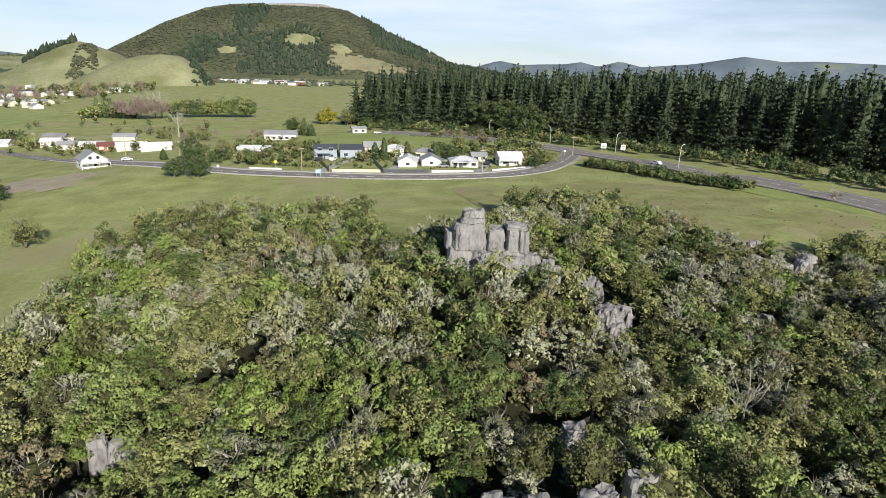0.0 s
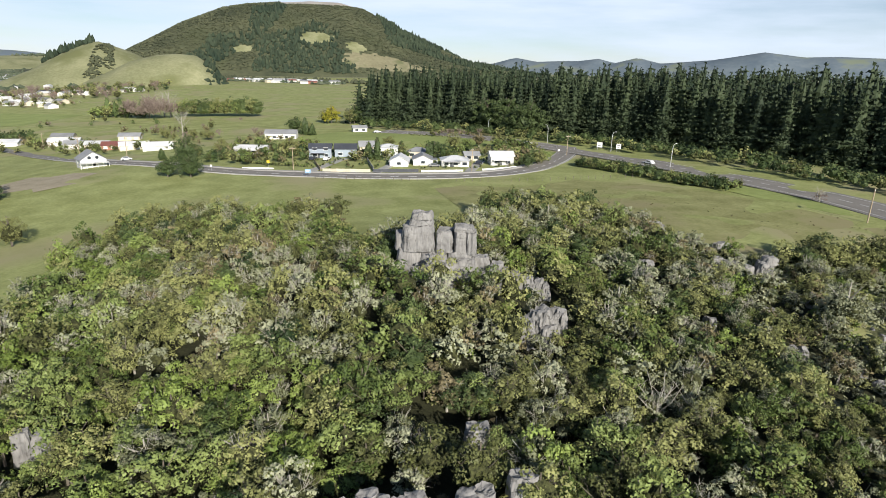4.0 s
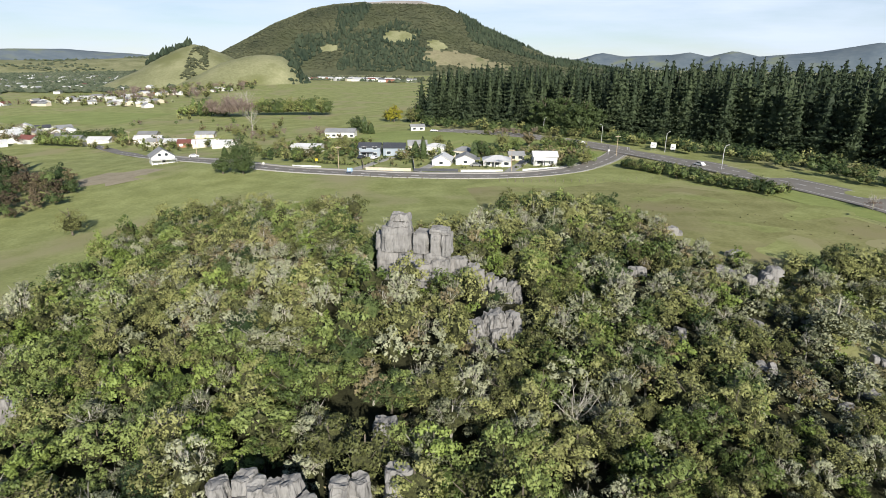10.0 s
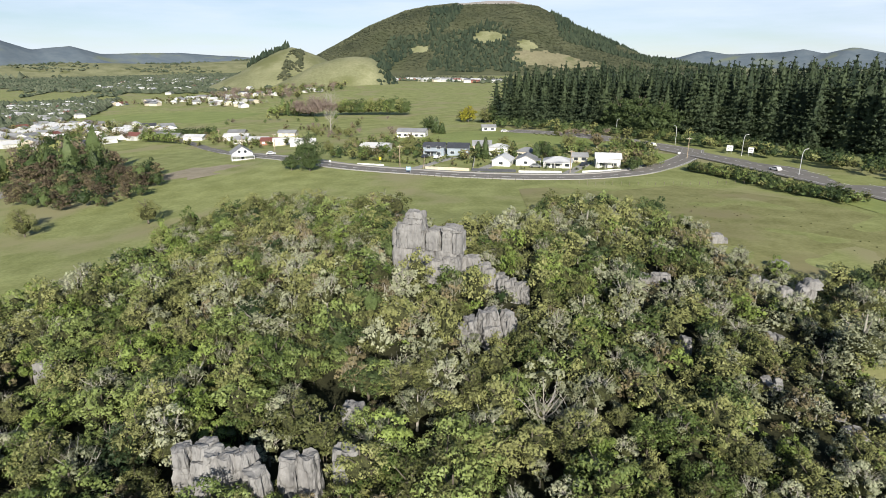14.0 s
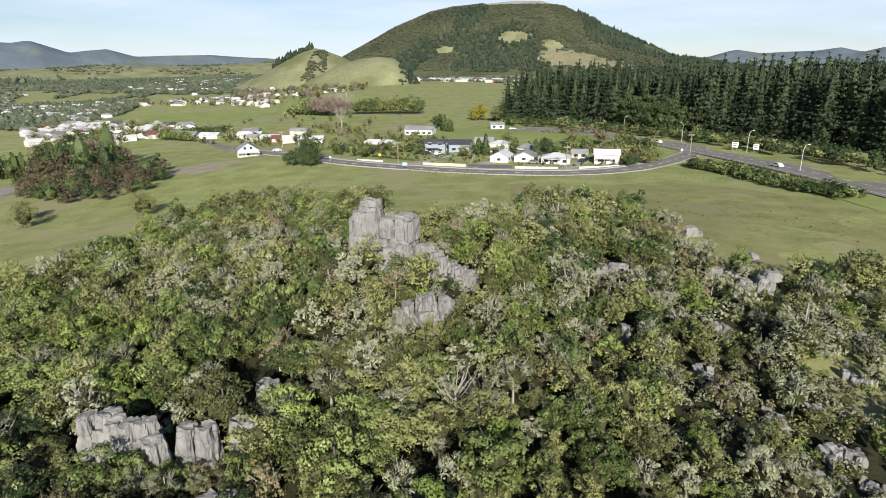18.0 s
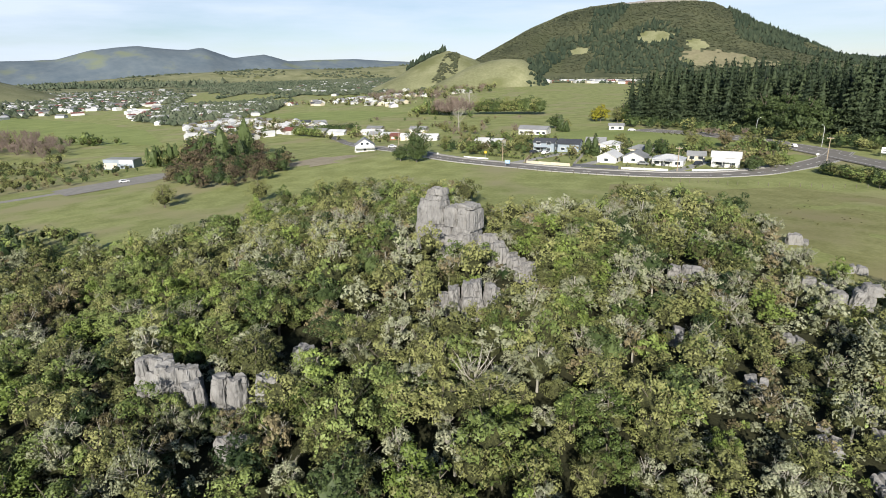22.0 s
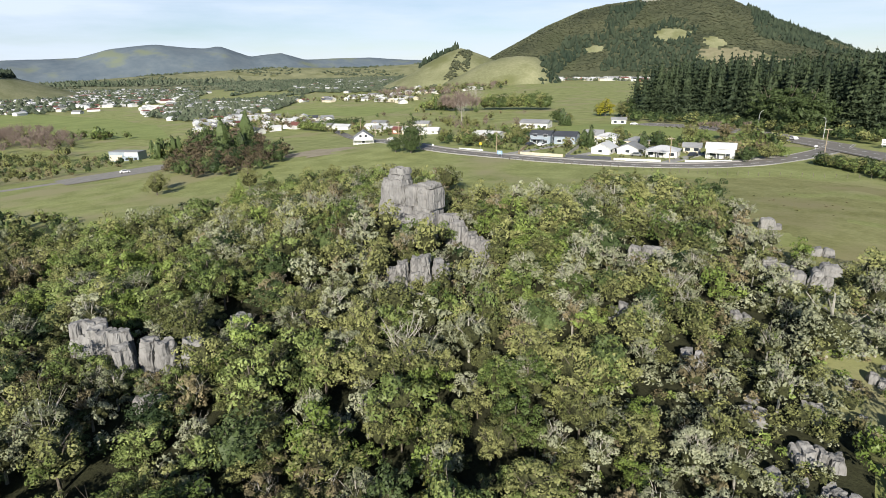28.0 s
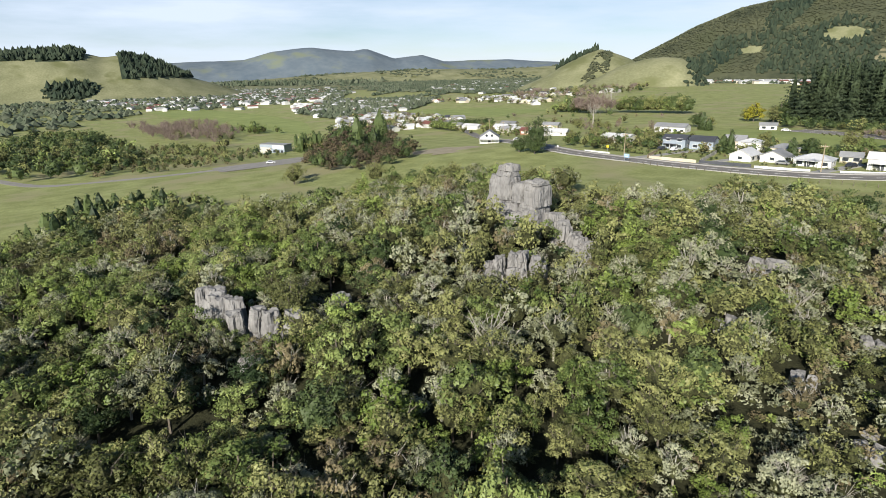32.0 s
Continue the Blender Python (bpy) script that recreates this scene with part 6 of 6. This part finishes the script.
def far_spots(n, poly, seed):
    r = np.random.default_rng(seed)
    xs, ys = [p[0] for p in poly], [p[1] for p in poly]
    x, y = r.uniform(min(xs), max(xs), n * 3), r.uniform(min(ys), max(ys), n * 3)
    k = inside(poly, x, y)
    x, y = x[k][:n], y[k][:n]
    return np.stack([x, y, land(x, y) + 1.0], -1)


far_wood("far_trees", far_spots(1700, [(-520, 300), (-700, 330), (-900, 520), (-700, 600), (-560, 430)], 1), 4.0, 1.2, M["far_scrub"], "trees among the far houses", 51, True)
far_wood("far_trees", far_spots(2600, [(-900, 300), (-1150, 180), (-1500, 230), (-2100, 700), (-1700, 1000), (-1250, 800), (-950, 560)], 2), 4.5, 1.2, M["far_scrub"], "trees among the far town houses", 52, True)
far_wood("far_trees", far_spots(4200, [(-620, 700), (-1200, 850), (-2200, 1400), (-1700, 2300), (-900, 1300)], 3), 5.5, 0.9, M["far_scrub"], "far woods and shelter belts", 53, True)
far_wood("far_trees", far_spots(330, [(-640, 1330), (-480, 1215), (-320, 1095), (-200, 980), (-120, 980), (-300, 1180), (-480, 1330), (-640, 1480)], 4), 5.5, 1.2, M["far_wood"], "trees under the mountain", 54, True)
far_wood("far_pines", far_spots(700, [(-2300, 1700), (-3000, 1300), (-2600, 900), (-2000, 1300)], 5), 8.0, 1.0, M["far_scrub"], "far dark woods across the valley", 55)
far_wood("far_trees", far_spots(900, [(-600, -40), (-800, -150), (-1600, -100), (-1500, 200), (-900, 200)], 6), 5.0, 1.1, M["far_scrub"], "far wooded slopes across the valley", 56, True)


# paddocks of another green
def paddock(poly, material, lift, label):
    bm = bmesh.new()
    r = [bm.verts.new((x, y, 0)) for x, y in poly]
    bm.faces.new(r)
    bmesh.ops.triangulate(bm, faces=bm.faces)
    for _ in range(5):
        long_ = [e for e in bm.edges if e.calc_length() > 14]
        if not long_:
            break
        bmesh.ops.subdivide_edges(bm, edges=long_, cuts=1)
        bmesh.ops.triangulate(bm, faces=[f for f in bm.faces if len(f.verts) > 3])
    for v in bm.verts:
        v.co.z = lie(v.co.x, v.co.y) + lift
    for f in bm.faces:
        if f.normal.z < 0:
            f.normal_flip()
    return tagged(part("paddock", bm, material), label, "grass", kind="structure")


paddock([(-390, 185), (-500, 165), (-1050, 235), (-950, 300), (-700, 300), (-560, 270)], M["grass_bright"], 0.12, "bright green paddock in front of the town")
paddock([(-92, 202), (-60, 194), (-24, 192), (2, 204), (8, 226), (-12, 244), (-42, 260), (-84, 265), (-99, 245)], M["grass_bright"], 0.1, "bright green orchard slope behind the houses")
paddock([(-170, 108), (-160, 98), (-150, 104), (-146, 99), (-138, 110), (-143, 118), (-141, 126), (-152, 130), (-158, 124), (-166, 126)], M["rough_ground"], 0.07, "bare earth and rubble beside the farmhouse")
paddock([(-240, 40), (-214, 34), (-206, 66), (-216, 88), (-236, 84)], M["gravel"], 0.16, "gravel pull-off beside the road")
paddock([(-420, 360), (-330, 340), (-330, 420), (-440, 450), (-560, 420), (-540, 390)], M["grass_bright"], 0.12, "green paddock between the village rows")
paddock([(-22, 108), (6, 104), (26, 118), (44, 110), (62, 98), (78, 74), (94, 40), (84, 30), (66, 37), (46, 27), (36, 32), (28, 50), (19, 69), (4, 69), (-8, 59), (-14, 80)], M["rush_grass"], 0.05, "rough yellowish paddock with rushes beside the highway")
paddock([(70, 118), (80, 101), (88, 82), (91, 66), (84, 70), (72, 90), (66, 104)], M["grass_bright"], 0.06, "mown grass verge beside the highway")
paddock([(14, 143), (27, 166), (33, 184), (22, 190), (12, 165)], M["grass_bright"], 0.08, "mown grass corner at the junction")

# low planting, hedges and clutter of the gardens, clear of the houses and the road
taken = [(h[0], h[1], max(h[3], h[4]) * 0.62) for h in HOUSES]
yard = [p for p in scatter(430, [(-128, 166), (-96, 146), (-60, 134), (-26, 137), (2, 142), (20, 152), (24, 172), (8, 192), (-50, 188), (-125, 205)], 0.16, 0.55, 71, (0.7, 1.0)) if all((p[0] - a) ** 2 + (p[1] - b) ** 2 > c * c for a, b, c in taken)]
clump("garden_shrubs", yard, ["olive", "green", "brown", "evergreen", "grey"], "low garden shrubs and hedges between the houses")
clump("roadside_hedge", along([(-100, 150), (-84, 142), (-68, 138)], 1.1, 0.3, 0.5, 72, 0.4), ["olive", "green"], "low hedge along the road", "hedge")
clump("garden_hedge", along([(-26, 178), (-4, 184)], 1.2, 0.5, 0.7, 73, 0.4), ["evergreen"], "dark clipped garden hedge", "hedge")
clump("orchard_trees", scatter(26, [(-30, 236), (-4, 236), (0, 248), (-30, 256)], 0.5, 1.1, 74), ["olive", "brown", "bare"], "small trees along the orchard fence")
clump("long_house_trees", scatter(60, [(-250, 250), (-160, 215), (-140, 205), (-150, 195), (-240, 228)], 0.35, 0.9, 75), ["olive", "green", "brown"], "shrubs round the long pale houses")
clump("hill_trees", scatter(60, [(-560, 800), (-470, 760), (-420, 790), (-480, 840), (-600, 900)], 1.4, 2.6, 76), ["olive", "brown", "bare"], "trees at the foot of the grazed hills")
clump("village_hedge", along([(-304, 238), (-266, 226)], 1.4, 1.4, 1.7, 77, 0.6), ["green"], "tall clipped green hedge behind the paddock", "hedge")
far_wood("far_pines", on_ridge(HILL_B, 1500, 78, lambda u, w, z: (u > 78) & (z > -25)), 3.4, 1.3, M["far_pine"], "pine block beside the low grazed hill", 79)

# the wooded stream banks and rough ground left of the pull-off
clump("valley_scrub", scatter(260, [(-262, -10), (-246, 60), (-262, 96), (-330, 100), (-420, 86), (-420, 40), (-330, 20)], 0.35, 1.3, 81), ["olive", "evergreen", "brown", "olive"], "dark scrub along the stream below the road", "scrub")
clump("bare_trees", scatter(60, [(-400, 120), (-360, 96), (-420, 92), (-620, 140), (-640, 190), (-480, 160)], 1.6, 2.6, 82), ["bare", "bare", "olive"], "pinkish bare trees along the stream")
# hedgerows and shelter belts across the valley floor
rh = np.random.default_rng(83)
rows = []
for k in range(46):
    x, y = rh.uniform(-2300, -560), rh.uniform(420, 2000)
    a, ln = (0.5 if rh.random() < 0.5 else 2.1) + rh.uniform(-0.25, 0.25), rh.uniform(120, 420)
    n = int(ln / 7)
    t = np.linspace(-0.5, 0.5, n) * ln
    px, py = x + t * math.cos(a) + rh.normal(size=n) * 2, y + t * math.sin(a) + rh.normal(size=n) * 2
    rows.append(np.stack([px, py, land(px, py) + 0.5], -1))
far_wood("far_hedgerows", np.concatenate(rows), 4.6, 1.1, M["far_scrub"], "hedgerows and shelter belts on the valley floor", 84, True)
far_wood("far_trees", far_spots(420, [(-640, 1255), (-500, 1120), (-330, 1000), (-250, 920), (-200, 960), (-320, 1085), (-480, 1205), (-620, 1315)], 85), 3.6, 1.1, M["far_scrub"], "garden trees under the mountain", 86, True)
clump("field_trees", scatter(20, [(-330, 270), (-150, 275), (-120, 320), (-200, 350), (-340, 380)], 0.6, 1.5, 87), ["olive", "evergreen", "brown", "bare"], "scattered field trees behind the long houses")
clump("village_trees", scatter(70, [(-560, 690), (-470, 640), (-400, 680), (-420, 760), (-560, 800)], 1.2, 2.4, 88), ["olive", "bare", "evergreen"], "trees round the houses below the grazed hills")
clump("valley_trees", scatter(60, [(-420, 240), (-330, 232), (-300, 268), (-420, 300)], 0.8, 1.7, 89), ["olive", "evergreen", "brown"], "trees at the village edge")


# ---- road furniture ----
for shift, nm in ((4.4, "kerb"), (-4.4, "kerb")):
    ribbon(nm, ROAD[3:], 0.3, 0.26, M["concrete"], shift, "pale concrete kerb along the road", "kerb", thick=0.3)
ribbon("footpath", ROAD[3:11], 1.6, 0.24, M["concrete"], -6.2, "concrete footpath in front of the houses", "pavement", thick=0.25)
ribbon("road_line", ROAD[2:], 0.22, 0.165, M["paint_line"], 0, "dashed white centre line", "road marking", dash=1, thick=0.02)
ribbon("road_line", ROAD[2:], 0.2, 0.165, M["paint_line"], 3.6, "white edge line", "road marking", thick=0.02)
ribbon("road_line", HIGHWAY, 0.25, 0.145, M["paint_line"], 0, "dashed white centre line of the highway", "road marking", dash=1, thick=0.02)
ribbon("road_line", HIGHWAY, 0.2, 0.145, M["paint_line"], 6.4, "white edge line of the highway", "road marking", thick=0.02)
ribbon("road_line", HIGHWAY, 0.2, 0.145, M["paint_line"], -6.4, "white edge line of the highway", "road marking", thick=0.02)


def street_lamp(x, y, turn, h=8.6):
    ob = thing("street_lamp", x, y, lie(x, y), turn, "tall grey curved steel street lamp beside the road", "street lamp", "street lamps")
    part("pole", tube_bm([(0, 0, -0.3), (0, 0, h * 0.75), (0.25, 0, h * 0.9), (0.8, 0, h * 0.98), (1.7, 0, h)], [0.13, 0.11, 0.10, 0.09, 0.08], 8), M["metal_grey"], ob)
    part("lantern", box_bm(1.6, -0.16, h - 0.06, 2.4, 0.16, h + 0.12), M["sign_white"], ob)
    return ob


for x, y, tn in ((65.5, 142, 40), (54, 186, 40), (2, 246, 60), (30, 216, 120), (94, 66, 30)):
    street_lamp(x, y, tn)


def power_pole(x, y, turn, h=8.5):
    ob = thing("power_pole", x, y, lie(x, y), turn, "timber power pole with a crossarm beside the road", "pole", "power poles")
    part("pole", tube_bm([(0, 0, -0.4), (0, 0, h)], [0.17, 0.12], 7), M["timber"], ob)
    part("crossarm", box_bm(-1.1, -0.07, h - 0.7, 1.1, 0.07, h - 0.5), M["timber"], ob)
    for k in (-0.95, -0.4, 0.4, 0.95):
        part("insulator", box_bm(k - 0.05, -0.05, h - 0.5, k + 0.05, 0.05, h - 0.3), M["sign_white"], ob)
    return ob


for x, y in ((-72, 130), (-8, 133), (33, 176), (-124, 150), (-160, 178), (-196, 200), (86, 62), (-232, 226)):
    power_pole(x, y, 15 if y > 100 else 60)


def road_sign(x, y, turn, w, h, lift, face, label, legs=2):
    ob = thing("road_sign", x, y, lie(x, y), turn, label, "sign", "road signs")
    part("panel", box_bm(-w / 2, -0.03, lift, w / 2, 0.03, lift + h), M[face], ob)
    for k in ((-w / 3, w / 3) if legs == 2 else (0,)):
        part("post", tube_bm([(k, 0.07, -0.3), (k, 0.07, lift + h)], [0.05, 0.05], 6), M["metal_grey"], ob)
    for k in range(2 if w > 1.5 else 0):
        part("text_bar", box_bm(-w * 0.36, -0.045, lift + h * (0.28 + 0.34 * k), w * (0.2 + 0.1 * k), -0.03, lift + h * (0.40 + 0.34 * k)), M["sign_white" if face != "sign_white" else "roof_dark"], ob)
    return ob


road_sign(-63.5, 117.6, 12, 1.9, 1.3, 1.3, "sign_blue", "blue road sign on two posts at the roadside")
road_sign(-83, 136, 10, 1.0, 1.0, 1.9, "sign_yellow", "yellow diamond-sized warning sign on a post", 1)
road_sign(50, 191, -10, 2.4, 2.2, 1.4, "sign_white", "white road sign on two posts beside the highway")
road_sign(57, 185, -10, 2.0, 2.2, 1.4, "sign_white", "white road sign on two posts beside the highway")
road_sign(30, 178, 20, 0.9, 0.7, 1.6, "sign_white", "small white street sign at the junction", 1)
road_sign(-101, 128, 10, 0.7, 0.7, 1.6, "sign_white", "small white sign at the roadside", 1)


def fence(pts, h, material, label, post_gap=2.4, solid=True):
    """Panels between posts along a line."""
    x0, y0 = pts[0]
    ob = thing("fence", x0, y0, lie(x0, y0), 0, label, "fence", "garden fences")
    for (ax, ay), (bx, by) in zip(pts, pts[1:]):
        n = max(1, int(math.hypot(bx - ax, by - ay) / post_gap))
        ang = math.atan2(by - ay, bx - ax)
        for k in range(n):
            t0, t1 = k / n, (k + 1) / n
            px, py, qx, qy = ax + (bx - ax) * t0, ay + (by - ay) * t0, ax + (bx - ax) * t1, ay + (by - ay) * t1
            ln = math.hypot(qx - px, qy - py)
            zz_ = (lie(px, py) + lie(qx, qy)) / 2
            p = part("panel", box_bm(0.08, -0.03, 0.02, ln - 0.08, 0.03, h), material, ob)
            p.matrix_basis = Matrix.Translation((px - x0, py - y0, zz_ - lie(x0, y0))) @ Matrix.Rotation(ang, 4, "Z")
            p = part("post", box_bm(-0.07, -0.07, -0.3, 0.07, 0.07, h + 0.08), material, ob)
            p.matrix_basis = Matrix.Translation((px - x0, py - y0, zz_ - lie(x0, y0))) @ Matrix.Rotation(ang, 4, "Z")
    return ob


fence([(-61, 128.5), (-44, 129)], 1.1, M["wall_cream"], "cream timber fence beside the road")
fence([(-43, 129), (-27, 131)], 1.1, M["roof_dark"], "dark timber fence beside the road")
fence([(-26, 131), (-11, 134)], 0.75, M["sign_white"], "white fence in front of the bungalows")
fence([(-4, 137), (9, 144)], 0.7, M["sign_white"], "white fence in front of the two-storey house")
fence([(-92, 134), (-80, 133)], 0.6, M["sign_white"], "low white fence by the shrubs")
fence([(-62, 129), (-70, 152)], 1.4, M["timber"], "timber fence along a drive")
fence([(-43, 130), (-50, 158)], 1.4, M["concrete"], "pale fence up the drive")


def drive(x0, y0, x1, y1, w, words):
    return ribbon("driveway", [(x0, y0), ((x0 + x1) / 2, (y0 + y1) / 2), (x1, y1)], w, 0.2, M["concrete"], 0, words, "driveway", thick=0.2)


drive(-9, 133, -4, 160, 3.6, "pale concrete drive between the houses")
drive(-42, 128, -36, 160, 3.4, "pale concrete drive beside the bungalow")
drive(-66, 126, -60, 162, 3.4, "pale concrete drive to the blue house")


def car(x, y, turn, paint, label):
    ob = thing("car", x, y, lie(x, y) + 0.14, turn, label, "car", "parked cars")
    bm = prism_bm([(-2.1, 0.35), (2.1, 0.35), (2.15, 0.75), (1.2, 0.92), (0.65, 1.42), (-1.1, 1.45), (-1.75, 0.95), (-2.15, 0.85)], 1.7)
    bmesh.ops.translate(bm, vec=(0, -0.85, 0), verts=bm.verts)
    bmesh.ops.bevel(bm, geom=[e for e in bm.edges], offset=0.06, segments=1, affect="EDGES")
    part("body", bm, M[paint], ob)
    for s_ in (-1, 1):
        bm = prism_bm([(-1.5, 0.97), (0.95, 0.95), (0.58, 1.36), (-1.05, 1.38)], 0.02)
        bmesh.ops.translate(bm, vec=(0, s_ * 0.86 - 0.01, 0), verts=bm.verts)
        part("side_window", bm, M["window_glass"], ob)
    for dx in (-1.35, 1.35):
        for dy in (-0.8, 0.8):
            bm = bmesh.new()
            bmesh.ops.create_cone(bm, cap_ends=True, segments=12, radius1=0.33, radius2=0.33, depth=0.22, matrix=pose(dx, dy, 0.33, 90, 0, 0))
            part("wheel", bm, M["dark_rubber"], ob)
    return ob


for x, y, tn, paint, words in ((-72, 158, 80, "car_dark", "dark car parked at the blue house"), (-66, 157, 80, "car_white", "white car parked at the blue house"), (-39, 150, 80, "car_silver", "silver car parked on the drive"), (-5, 152, 75, "car_dark", "dark car parked on the drive"), (-22, 143, 10, "car_silver", "silver car parked in front of a bungalow"), (-150, 160, 30, "car_white", "white car parked by the farmhouse"), (-222, 62, 70, "car_white", "white car on the gravel pull-off"), (-60, 258, 20, "car_white", "white car parked by the shed"), (60, 150, 122, "car_white", "white car on the highway"), (20, 210, 130, "car_white", "white car at the junction")):
    car(x, y, tn, paint, words)

# orchard rows
for k in range(7):
    pts = along([(-38 + k * 3.4, 240 - k * 1.6), (-42 + k * 3.4, 250 - k * 1.6)], 1.2, 0.14, 0.2, 60 + k, 0.15)
    clump("orchard_row", pts, ["olive"], "row of low orchard plants on the slope", "orchard")

# fence posts and wire round the near paddock
pf = thing("paddock_fence", -60, 112, lie(-60, 112), 0, "post and wire paddock fence below the road", "fence")
for k in range(46):
    x, y = -60 + k * 2.6, 113.5 + 0.0006 * (k * 2.6 - 20) ** 2
    if k > 25:
        y += (k - 25) * 0.3
    p = part("post", box_bm(-0.06, -0.06, -0.3, 0.06, 0.06, 1.15), M["bark"], pf)
    p.matrix_basis = Matrix.Translation((x + 60, y - 112, lie(x, y) - lie(-60, 112)))
